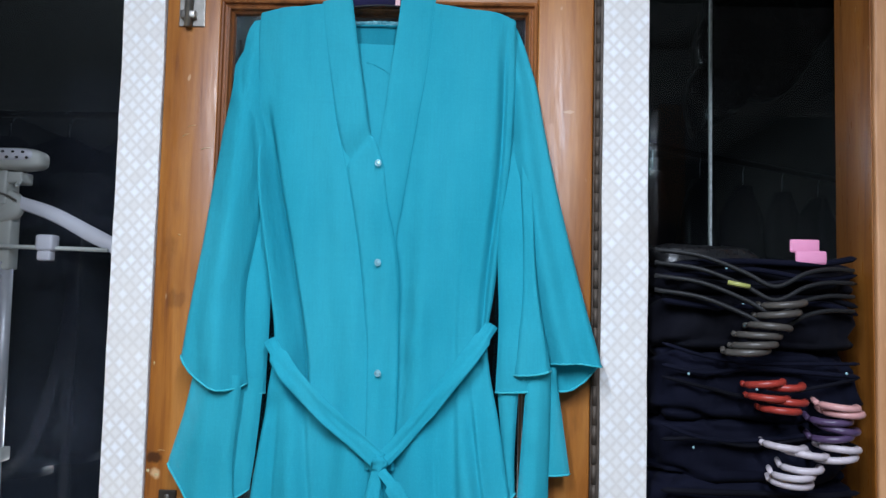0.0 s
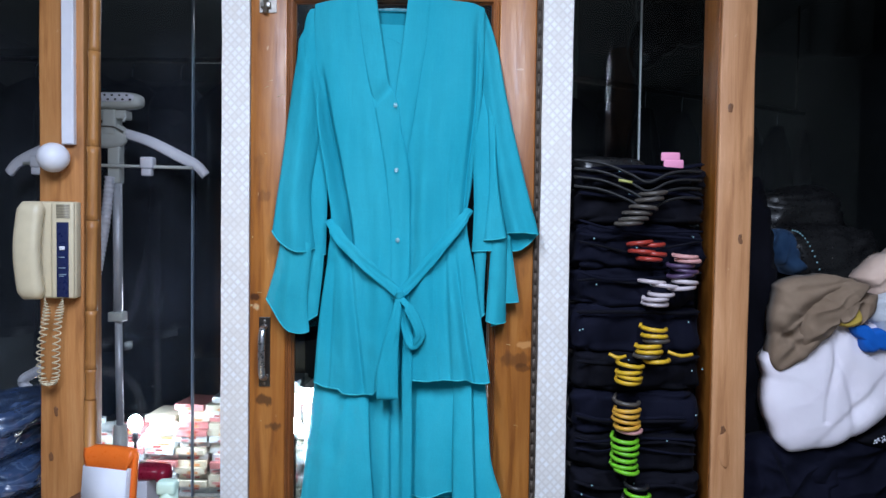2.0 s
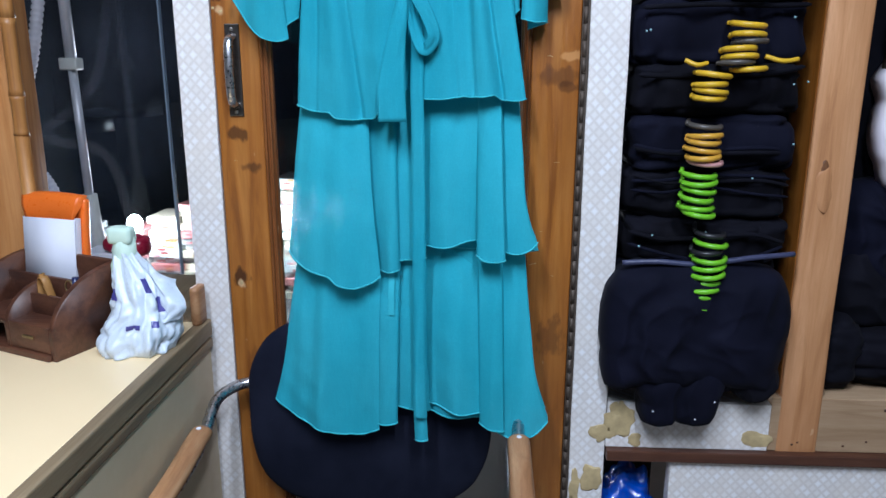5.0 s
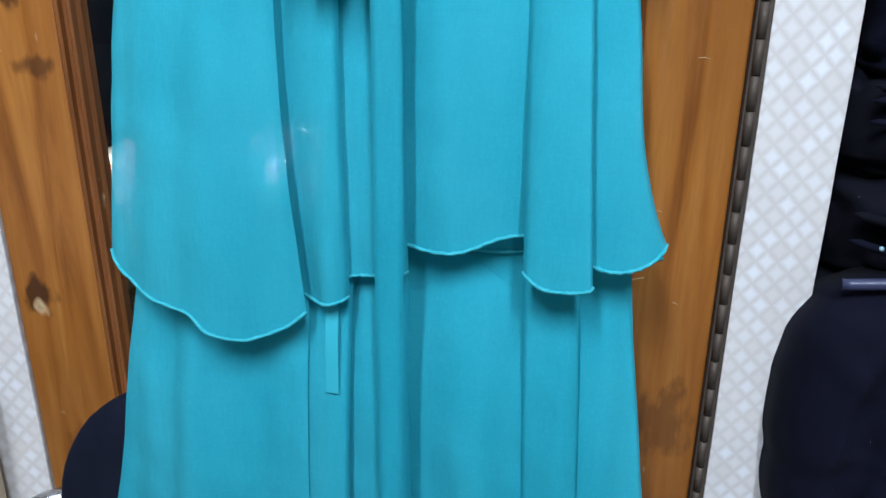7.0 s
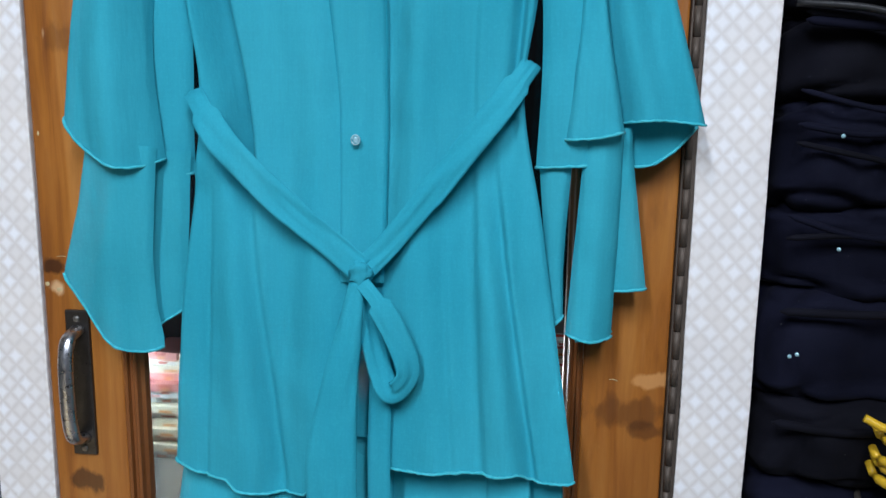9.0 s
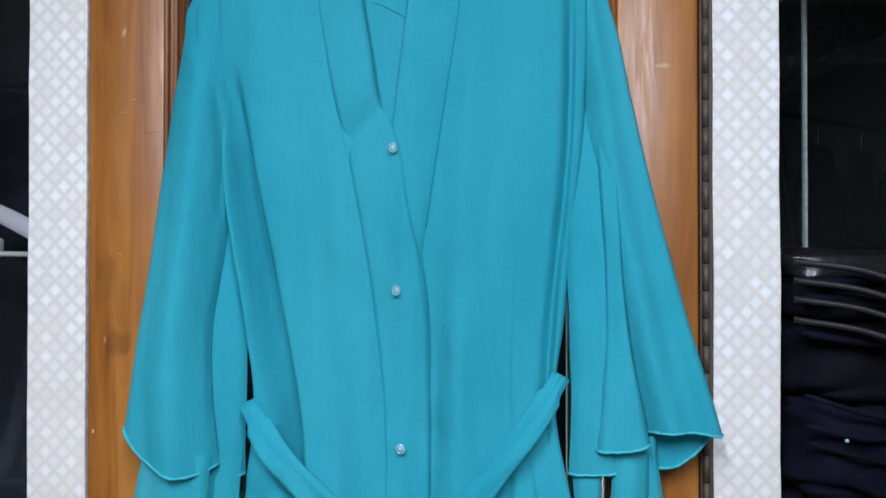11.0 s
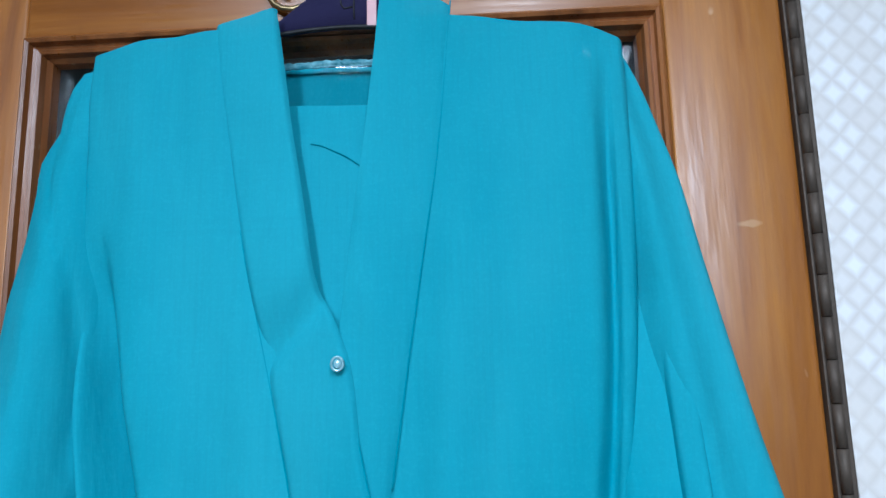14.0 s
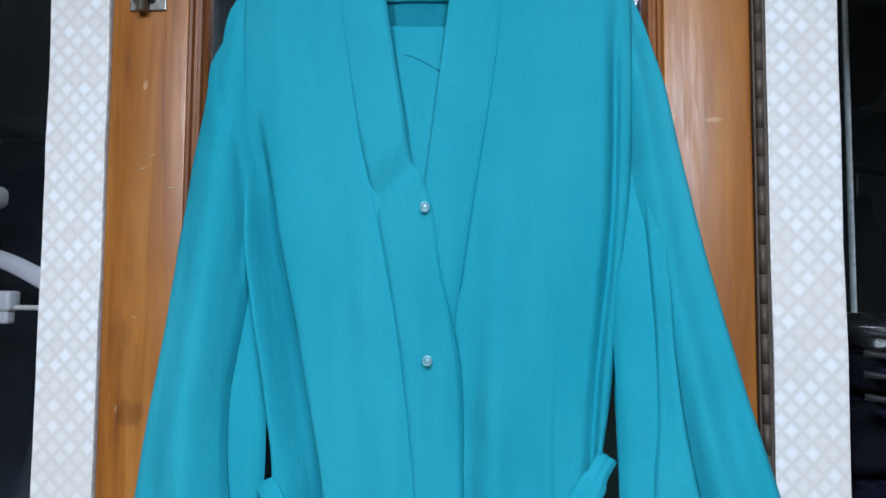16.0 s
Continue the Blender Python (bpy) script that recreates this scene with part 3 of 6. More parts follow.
# wrought scroll over the pane
scroll = thing("door_scroll", (-0.120, D0, 2.085), "small wrought metal scroll hook fixed on the door rail", "hook")
for s in (-1, 1):
    path = [(-0.120 + s * (0.030 + 0.001 * k + (0.026 - 0.0011 * k) * math.cos(k * 0.5)), D0 - 0.006, 2.100 + (0.022 - 0.0009 * k) * math.sin(k * 0.5)) for k in range(20)]
    part("curl", tube(path, 0.0028, 8), M["brass"], scroll)
part("peg", tube(spline([(-0.120, D0 + 0.002, 2.150), (-0.120, D0 - 0.02, 2.150), (-0.120, D0 - 0.040, 2.158)]), 0.0035, 8), M["brass"], scroll)

# timber posts of the bays
for x0, x1, y0, y1, lab in ((-0.995, -0.884, 1.158, 1.25, "varnished timber post carrying a wall telephone"), (0.6655, 0.7485, 1.15, 1.27, "knotty pine post between the shelf bays")):
    post = thing("timber_post", ((x0 + x1) / 2, y0, FLOOR), lab, "post", "", "structure")
    bm = box(x0, x1, y0, y1, 0.40 if x0 > 0 else FLOOR, 2.26, 0.004)
    bmesh.ops.subdivide_edges(bm, edges=[e for e in bm.edges if abs(e.verts[0].co.z - e.verts[1].co.z) > 1], cuts=40)
    for v in bm.verts:
        v.co.x += 0.0022 * noise.noise(Vector((x0 * 5.0, 0, v.co.z * 5)))
    part("shaft", bm, M["pale_post"] if x0 > 0 else M["post_wood"], post)
    knots = ((0.690, 1.812), (0.722, 1.497), (0.694, 1.030)) if x0 > 0 else ((-0.955, 1.045), (-0.968, 0.93))
    for kx, kz in knots:
        part("knot", lump((kx, y0 + 0.0008, kz), (0.0065, 0.0016, 0.012), int(kz * 50), 0.5, 30, 0.9, 16, 10), M["knot"], post, "dark wood knot")
    if x0 > 0:
        # added thin cladding that carries the painted shade of the post's side
        part("side_board", box(x0 - 0.0045, x0 - 0.0024, y0 + 0.004, y1 - 0.004, 0.56, 2.25, 0.0005), M["amber_side"], post, "amber varnished side face, darkened for shade")
        part("split", lump((0.696, y0 + 0.001, 0.985), (0.016, 0.0030, 0.045), 9, 0.4, 14, 0.9, 18, 14), M["pale_post"], post, "raised torn grain")

# bay on the right: board, patch of paper, ledge, panel below
setting("sill_board", box(0.649, 1.75, WALL + 0.001, WALL + 0.09, 0.432, 0.553, 0.003), M["sill_wood"], "raw wooden sill board with nail holes", "sill")
rng = random.Random(2)
for i in range(16):
    part("nail_hole", lump((rng.uniform(0.68, 1.2), WALL + 0.0005, rng.uniform(0.445, 0.54)), (0.0030, 0.0012, 0.0026), i, 0.4, 40, 0.9, 10, 6), M["dark_wood"], bpy.data.objects["sill_board"])
setting("sill_paper", box(0.3135, 0.6485, WALL - 0.001, WALL + 0.09, 0.432, 0.536, 0.002), M["paper"], "sill covered with torn trellis wallpaper", "sill")
for k, (x, z, w, h) in enumerate(((0.338, 0.493, 0.030, 0.036), (0.305, 0.465, 0.024, 0.020), (0.630, 0.455, 0.028, 0.020), (0.372, 0.450, 0.014, 0.012), (0.252, 0.33, 0.010, 0.05), (0.288, 0.36, 0.02, 0.03))):
    part("tear", lump((x, WALL - 0.0006, z), (w, 0.0016, h), k + 3, 0.5, 14, 0.7, 26, 14), M["torn"], bpy.data.objects["sill_paper"], "torn paper showing brown backing")
setting("ledge", box(0.315, 1.75, WALL - 0.018, WALL + 0.09, 0.408, 0.4315, 0.003), M["dark_wood"], "dark wooden ledge strip", "ledge")
setting("lower_panel", box(0.452, 1.75, WALL - 0.004, WALL + 0.03, FLOOR, 0.4075, 0.002), M["paper"], "wallpapered lower panel under the bay", "panel")
setting("shelf_board", box(0.315, 1.75, WALL + 0.095, REAR - 0.03, 0.46, 0.50), M["sill_wood"], "wooden shelf board of the bay", "shelf")

# bay on the left: ledge
setting("bay_ledge", box(ROOM[0], -0.996, 1.02, 1.75, 0.60, 0.642, 0.003), M["deskedge"], "olive wooden ledge behind the desk", "ledge")
setting("bay_wall", box(-0.883, -0.541, WALL + 0.03, WALL + 0.08, FLOOR, 0.62), M["deskside"], "low panel under the glazed bay", "wall")

# glazing behind the bays
for name, x0, x1, ex in (("window_1", -2.7, -0.48, -0.865), ("window_2", 0.28, 1.75, 0.640)):
    w_ = thing(name, ((x0 + x1) / 2, REAR, FLOOR), "dark glazing with a polished sheet edge", "window", "", "structure")
    p = part("pane", box(x0, ex - 0.001, REAR, REAR + 0.006, 0.5 if x0 > 0 else 0.05, 2.5), M["shelfglass"] if x0 > 0 else M["hazeglass"], w_, smooth=False)
    q = part("pane", box(ex + 0.002, x1, REAR + 0.012, REAR + 0.018, 0.5 if x0 > 0 else 0.05, 2.5), M["shelfglass"] if x0 > 0 else M["hazeglass"], w_, smooth=False)
    p.visible_shadow = q.visible_shadow = False
    part("sheet_edge", box(ex - 0.0022, ex + 0.0022, REAR - 0.004, REAR + 0.012, 0.5 if x0 > 0 else 0.05, 2.5), M["glassedge"] if x0 > 0 else M["clear"], w_, "polished glass edge, coloured pale for its glint", smooth=False)
setting("store_wall", box(0.29, 0.60, 2.95, 3.0, FLOOR, CEILING), M["greenwall"], "grey-green painted store wall", "wall")

# ceiling tube fittings above the camera
for x in (-0.46, 0.34):
    y = -0.55
    fit_ = thing("tube_light", (x, y, CEILING), "lit white fluorescent tube fitting on the ceiling", "ceiling light", "ceiling tube lights")
    part("housing", box(x - 0.03, x + 0.03, y - 0.62, y + 0.62, CEILING - 0.03, CEILING, 0.004), M["whiteplastic"], fit_)
    part("tube", tube([(x, y - 0.6, CEILING - 0.05), (x, y + 0.6, CEILING - 0.05)], 0.013, 10), M["tubelight"], fit_)

# ---- the turquoise robe ----
hang_depth = soft([(0.50, 1.030), (0.85, 1.055), (1.10, 1.079), (1.36, 1.099), (1.50, 1.117), (1.80, 1.125), (2.10, 1.133)])
sleeve_depth = soft([(1.28, 1.106), (1.40, 1.098), (1.50, 1.093), (1.70, 1.109), (1.85, 1.123), (2.05, 1.136)])
twist = soft([(0.50, 0.12), (0.90, 0.12), (1.20, 0.08), (1.45, 0.0)])


def swayed(x, z, sway, seed):
    """How far soft upright folds and small wrinkles bring the cloth forward."""
    full = min(1.0, max(0.30, (2.08 - z) / 0.55))
    broad = noise.noise(Vector((x * 13 + 0.8 * z, z * 0.9, seed * 0.7))) + 0.65 * noise.noise(Vector((x * 29 - 1.4 * z, z * 1.3, seed * 1.1 + 5)))
    small = 0.0028 * noise.noise(Vector((x * 9 + seed, z * 4, seed * 1.7))) + 0.0012 * noise.noise(Vector((x * 34 + seed, z * 16, seed))) + 0.0016 * noise.noise(Vector((x * 20 + z * 24 + seed, z * 9 - x * 7, seed)))
    return sway * full * broad + small


def fall(name, parent, material, left, right, top, hem, lift=(0, 0), puff=0.006, waves=(), creases=(), nu=26, nv=44, seed=0, edge=0.004, label="", hemmed=True, tuck=0.0, sway=0.0, ease=0.0, depth_at=None):
    """One hanging fall of cloth between two edges, with its own hem. left and right: (z, x) pairs; top and hem: heights across
    from left to right; lift: how far the left and right edges stand forward; waves: (turns, phase, depth) of the soft folds;
    creases: (line of (z, x), depth, width) of single valleys."""
    bm = bmesh.new()
    depth_at = depth_at or (sleeve_depth if name.startswith("sleeve") else hang_depth)
    xl, xr = soft(left), soft(right)
    zt, zh = soft([(i / max(len(top) - 1, 1), z) for i, z in enumerate(top)]), soft([(i / max(len(hem) - 1, 1), z) for i, z in enumerate(hem)])
    lines = [(soft(pts), min(p[0] for p in pts), max(p[0] for p in pts), depth, width) for pts, depth, width in creases]
    rows = []
    for j in range(nv + 1):
        v = j / nv
        row = []
        for i in range(nu + 1):
            u = i / nu
            z = zt(u) + (zh(u) - zt(u)) * v
            x = xl(z) + (xr(z) - xl(z)) * u
            y = depth_at(z) - twist(z) * (x + 0.15) * (0 if depth_at is sleeve_depth else 1) - (lift[0] * (1 - u) + lift[1] * u) - puff * (4 * u * (1 - u)) ** 0.7 * (1 if ease == 0 else min(1.0, 0.12 + v / ease))
            y += tuck * (1 - v) ** 3
            grow = 0.25 + 0.75 * v
            for turns, phase, depth in waves:
                y -= depth * grow * math.cos(math.tau * (turns * u + phase + 0.06 * math.sin(v * 3 + seed)))
            for line, low, high, depth, width in lines:
                fade = min(1.0, max(0.0, (high - z) / 0.10)) * min(1.0, max(0.0, (z - low) / 0.02 + 0.6))
                d = (x - line(z)) / width
                steep = d if d < 0 else d / 0.30
                y += depth * fade * (math.exp(-steep * steep) - 0.32 * math.exp(-(d + 1.7) ** 2 / 2.2))
            y += edge * (max(0, 1 - u * nu / 2.2) ** 2 + max(0, 1 - (1 - u) * nu / 2.2) ** 2)
            y -= swayed(x, z, sway, seed)
            row.append(bm.verts.new((x, y, z)))
        rows.append(row)
    for a, b in zip(rows, rows[1:]):
        for i in range(nu):
            bm.faces.new((a[i], a[i + 1], b[i + 1], b[i]))
    line = [v.co.copy() + Vector((0, -0.0008, 0.0003 * math.sin(k * 1.9 + seed))) for k, v in enumerate(rows[-1])]
    ob = part(name, bm, material, parent, label)
    if hemmed:
        part("hem", tube(line, [0.0015 * (1 + 0.5 * noise.noise(Vector((k * 0.9, seed, 0.3)))) for k in range(len(line))], 6), M["teal_hem"], ob, "rolled overlock hem")
    return ob


robe = thing("robe", (-0.10, 1.10, 2.16), "long turquoise chiffon robe with tiered skirt hanging on the door", "robe")
TEAL, SHEER = M["teal"], M["teal_sheer"]

# sleeves
outer_l = [(2.047, -0.313), (2.030, -0.327), (2.005, -0.335), (1.986, -0.3375), (1.970, -0.347), (1.930, -0.352), (1.860, -0.362), (1.770, -0.372), (1.676, -0.381), (1.60, -0.390), (1.503, -0.402)]
outer_r = [(2.042, 0.096), (2.018, 0.107), (1.972, 0.123), (1.948, 0.130), (1.850, 0.149), (1.755, 0.169), (1.678, 0.187), (1.60, 0.206), (1.503, 0.233)]
fall("sleeve", robe, TEAL, outer_l, [(2.044, -0.290), (1.85, -0.290), (1.70, -0.300), (1.60, -0.312), (1.45, -0.300)], [2.036, 2.044], [1.503, 1.478, 1.464, 1.455, 1.455, 1.462], (-0.004, -0.010), 0.020, [(1.2, 0.35, 0.007)],
     [([(1.985, -0.334), (1.926, -0.331), (1.885, -0.314), (1.84, -0.304), (1.74, -0.302)], 0.005, 0.005)], nu=30, seed=1, sway=0.009, ease=0.35, label="flared chiffon sleeve")
fall("sleeve_fold", robe, TEAL, [(1.75, -0.302), (1.62, -0.318), (1.45, -0.312)], [(1.75, -0.292), (1.706, -0.285), (1.60, -0.276), (1.45, -0.277)], [1.76], [1.449, 1.447], (-0.026, -0.030), 0.004, nu=10, seed=2)
fall("sleeve_flounce", robe, SHEER, [(1.49, -0.379), (1.427, -0.392), (1.341, -0.416)], [(1.47, -0.306), (1.30, -0.318), (1.27, -0.314)], [1.50, 1.48, 1.475], [1.341, 1.312, 1.284, 1.267, 1.259, 1.257, 1.262], (-0.006, -0.006), 0.008, [(1.5, 0.2, 0.005)], seed=3, sway=0.009, label="sheer lower sleeve flounce")
fall("sleeve_flounce", robe, SHEER, [(1.47, -0.345), (1.27, -0.364)], [(1.47, -0.278), (1.36, -0.289), (1.29, -0.298)], [1.47], [1.276, 1.280, 1.300], (-0.022, -0.024), 0.003, nu=12, seed=4, label="sheer lower sleeve flounce")
fall("sleeve", robe, TEAL, [(2.03, 0.080), (1.75, 0.102), (1.50, 0.150)], outer_r, [2.044, 2.034], [1.504, 1.507, 1.503], (-0.008, -0.008), 0.017, [(1.6, 0.4, 0.006)], nu=28, seed=5, sway=0.009, ease=0.35, label="flared chiffon sleeve")
fall("sleeve_fold", robe, TEAL, [(2.0, 0.098), (1.80, 0.107), (1.62, 0.112), (1.49, 0.101)], [(2.0, 0.106), (1.80, 0.127), (1.62, 0.135), (1.495, 0.156)], [1.930, 1.925], [1.488, 1.490, 1.496], (0.009, 0.012), 0.006, [(1.0, 0.1, 0.002)], nu=16, seed=6, edge=0.008, tuck=0.024, ease=0.3)
fall("sleeve_fold", robe, TEAL, [(1.95, 0.084), (1.711, 0.074), (1.55, 0.078), (1.461, 0.075)], [(1.95, 0.110), (1.711, 0.122), (1.461, 0.128)], [1.90], [1.461, 1.464], (0.0, 0.004), 0.004, nu=12, seed=7, tuck=0.02)
fall("sleeve_fold", robe, TEAL, [(1.60, 0.155), (1.465, 0.164)], [(1.60, 0.200), (1.503, 0.231)], [1.56], [1.463, 1.464, 1.478, 1.502], (-0.030, -0.026), 0.004, nu=12, seed=8)
fall("sleeve_flounce", robe, SHEER, [(1.48, 0.120), (1.30, 0.110)], [(1.48, 0.158), (1.295, 0.157)], [1.50], [1.296, 1.290, 1.291], (0.004, 0.002), 0.006, nu=16, seed=9, sway=0.009, label="sheer lower sleeve flounce")
fall("sleeve_flounce", robe, SHEER, [(1.48, 0.150), (1.338, 0.150)], [(1.48, 0.168), (1.34, 0.190)], [1.50], [1.338, 1.341], (-0.010, -0.012), 0.003, nu=8, seed=10)
fall("sleeve_flounce", robe, SHEER, [(1.47, 0.078), (1.30, 0.094)], [(1.47, 0.110), (1.36, 0.106), (1.30, 0.108)], [1.48], [1.299, 1.312], (-0.006, -0.004), 0.004, nu=8, seed=11)
fall("sleeve_flounce", robe, SHEER, [(1.40, 0.120), (1.28, 0.124)], [(1.40, 0.158), (1.292, 0.160)], [1.42], [1.279, 1.291], (-0.024, -0.024), 0.003, nu=8, seed=12)
fall("sleeve_back", robe, TEAL, outer_l, [(2.0, -0.290), (1.45, -0.285)], [2.02], [1.49, 1.46], (-0.026, -0.026), 0.0, nu=8, nv=16, seed=13, hemmed=False)
fall("sleeve_back", robe, TEAL, [(2.0, 0.088), (1.71, 0.078), (1.47, 0.082)], outer_r, [2.02], [1.47, 1.50], (-0.026, -0.026), 0.0, nu=8, nv=16, seed=13, hemmed=False)

# the two fronts, from the shoulders to the first hem
side_l = [(2.050, -0.309), (2.022, -0.311), (1.950, -0.309), (1.85, -0.304), (1.770, -0.299), (1.720, -0.292), (1.628, -0.276), (1.525, -0.262), (1.433, -0.270), (1.314, -0.285), (1.13, -0.300)]
side_r = [(2.045, 0.098), (1.950, 0.099), (1.80, 0.092), (1.70, 0.081), (1.60, 0.070), (1.555, 0.063), (1.395, 0.085), (1.15, 0.122)]
fall("front_panel", robe, TEAL, side_l, [(2.05, -0.185), (1.874, -0.168), (1.797, -0.148), (1.649, -0.124), (1.543, -0.110), (1.35, -0.100), (1.13, -0.100)], [2.046, 2.050, 2.053, 2.056, 2.059, 2.061],
     [1.143, 1.140, 1.136, 1.133, 1.132, 1.131, 1.131, 1.122, 1.120, 1.119, 1.118, 1.118, 1.119, 1.120, 1.122, 1.134, 1.135, 1.135, 1.136, 1.136], (0.0, 0.003), 0.009, [(2.3, 0.15, 0.0042)],
     [([(1.90, -0.292), (1.78, -0.272), (1.65, -0.245), (1.51, -0.219), (1.445, -0.213)], 0.036, 0.021), ([(1.56, -0.222), (1.36, -0.206), (1.12, -0.176)], 0.009, 0.014), ([(1.45, -0.250), (1.12, -0.262)], 0.004, 0.008)], nu=84, nv=70, seed=14, sway=0.017, label="turquoise chiffon front falling to the first tier")
fall("front_panel", robe, TEAL, [(2.06, -0.050), (1.863, -0.070), (1.709, -0.092), (1.53, -0.085), (1.35, -0.085), (1.15, -0.075)], side_r, [2.068, 2.063, 2.059, 2.055, 2.051, 2.047, 2.038],
     [1.160, 1.157, 1.156, 1.156, 1.156, 1.157, 1.159, 1.160, 1.162, 1.160, 1.161, 1.161, 1.163, 1.164, 1.156, 1.155, 1.154, 1.155, 1.158], (0.002, 0.002), 0.009, [(2.6, 0.2, 0.0042)],
     [([(2.03, 0.084), (1.80, 0.078), (1.62, 0.060), (1.50, 0.052)], 0.012, 0.008), ([(1.50, 0.030), (1.36, 0.048), (1.15, 0.082)], 0.012, 0.013), ([(1.74, 0.020), (1.55, 0.012), (1.30, 0.020), (1.15, 0.030)], 0.006, 0.014), ([(1.46, -0.02), (1.15, 0.0)], 0.004, 0.012)], nu=84, nv=70, seed=14, sway=0.017, label="turquoise chiffon front falling to the first tier")
fall("back_panel", robe, TEAL, side_l, side_r, [2.040, 2.046, 2.044, 2.042, 2.042, 2.046, 2.038], [1.17], (-0.030, -0.030), 0.0, [(3, 0.1, 0.006)], seed=18, hemmed=False)

# neck: bands, back of the neck, placket
fall("neck_band", robe, TEAL, [(2.05, -0.210), (1.967, -0.197), (1.874, -0.180), (1.797, -0.162), (1.649, -0.135), (1.543, -0.123), (1.36, -0.117)],
     [(2.072, -0.162), (1.984, -0.149), (1.904, -0.1355), (1.862, -0.1285), (1.852, -0.1255), (1.844, -0.120), (1.815, -0.107), (1.74, -0.095), (1.662, -0.078), (1.532, -0.073), (1.36, -0.072)],
     [2.063, 2.075], [1.345], (0.0090, 0.0140), 0.001, nu=28, nv=170, seed=14, sway=0.017, edge=0.004, hemmed=False, creases=[([(1.95, -0.030), (1.853, -0.119), (1.812, -0.157), (1.76, -0.206)], 0.0075, 0.028)], label="broad crossover neck band and placket")
fall("neck_band", robe, TEAL, [(2.10, -0.081), (1.993, -0.092), (1.886, -0.105), (1.79, -0.116), (1.68, -0.128)], [(2.068, -0.029), (1.946, -0.042), (1.863, -0.055), (1.709, -0.078), (1.66, -0.084)], [2.100, 2.072], [1.70, 1.66], (0.0095, 0.0060), 0.001, nu=20, nv=50, seed=14, sway=0.017, edge=0.001, hemmed=False, label="broad crossover neck band")
fall("inner_yoke", robe, TEAL, [(2.0, -0.165), (1.79, -0.14)], [(2.0, -0.075), (1.79, -0.09)], [2.0025, 1.9995], [1.79], (-0.008, -0.008), 0.0, nu=8, nv=16, seed=21, hemmed=False)
fall("inner_yoke", robe, TEAL, [(1.98, -0.156), (1.90, -0.15)], [(1.98, -0.092), (1.90, -0.095)], [1.978, 1.974, 1.954], [1.80], (-0.0062, -0.0062), 0.0, nu=10, nv=8, seed=22, edge=0.001, hemmed=False)
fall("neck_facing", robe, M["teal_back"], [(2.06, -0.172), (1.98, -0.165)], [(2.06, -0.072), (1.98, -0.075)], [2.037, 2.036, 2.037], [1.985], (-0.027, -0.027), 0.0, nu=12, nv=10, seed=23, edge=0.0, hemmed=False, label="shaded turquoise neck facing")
part("yoke_seam", tube([(-0.137, hang_depth(1.965) + 0.0036, 1.969), (-0.128, hang_depth(1.965) + 0.0036, 1.967), (-0.110, hang_depth(1.955) + 0.0036, 1.958), (-0.090, hang_depth(1.942) + 0.0036, 1.944)], 0.0003, 6), M["seam"], robe)
rng = random.Random(61)
strip = []
for x in np.linspace(-0.168, -0.074, 40):
    strip.append((x, hang_depth(2.04) + 0.019 + rng.uniform(-0.0006, 0.0006), 2.040 + 0.0006 * math.sin(x * 90)))
part("neck_trim", ribbon(strip, [0.0055 + rng.uniform(-0.0014, 0.0014) for _ in strip], 0.0006, None, (0, -1, 0), 0.001, 0.0009), M["trim"], robe, "crumpled pale shimmering neck trim")
band_l = [(2.05, -0.210), (1.967, -0.197), (1.874, -0.180), (1.797, -0.162), (1.649, -0.135), (1.543, -0.123), (1.37, -0.117)]
band_r = [(2.076, -0.029), (1.946, -0.042), (1.863, -0.055), (1.72, -0.076)]
edge_r = [(1.80, -0.108), (1.74, -0.095), (1.662, -0.078), (1.532, -0.073), (1.37, -0.072)]
for pts, lift in ((band_l, 0.0060), (band_r, 0.0058), (edge_r, 0.0105)):
    at = soft(pts)
    part("seam", tube([(at(z), hang_depth(z) - lift - swayed(at(z), z, 0.017, 14), z) for z in np.linspace(pts[0][0], pts[-1][0], 60)], 0.0006, 6), M["seam"], robe, "fine stitched seam, darkened for its shadow line")
fall("care_label", robe, M["label"], [(0.84, -0.1305), (0.74, -0.1305)], [(0.84, -0.1190), (0.74, -0.1190)], [0.835], [0.750], (-0.0165, -0.0165), 0.0, nu=4, nv=14, seed=40, sway=0.015, edge=0.0, tuck=0.014, hemmed=False, label="pale woven care label")
low = [(1.36, -0.113), (1.30, -0.092), (1.167, -0.086), (1.01, -0.083), (0.80, -0.081), (0.57, -0.078)]
fall("placket", robe, TEAL, low, [(z, x + 0.024) for z, x in low], [1.36], [0.565, 0.560], (0.014, 0.014), 0.002, nu=10, nv=70, seed=14, sway=0.017, edge=0.003, hemmed=False, label="narrow front placket strip")
fall("placket_end", robe, SHEER, [(0.60, -0.082), (0.51, -0.078)], [(0.60, -0.058), (0.51, -0.052)], [0.60], [0.508, 0.510], (0.006, 0.006), 0.002, nu=6, nv=10, seed=25)

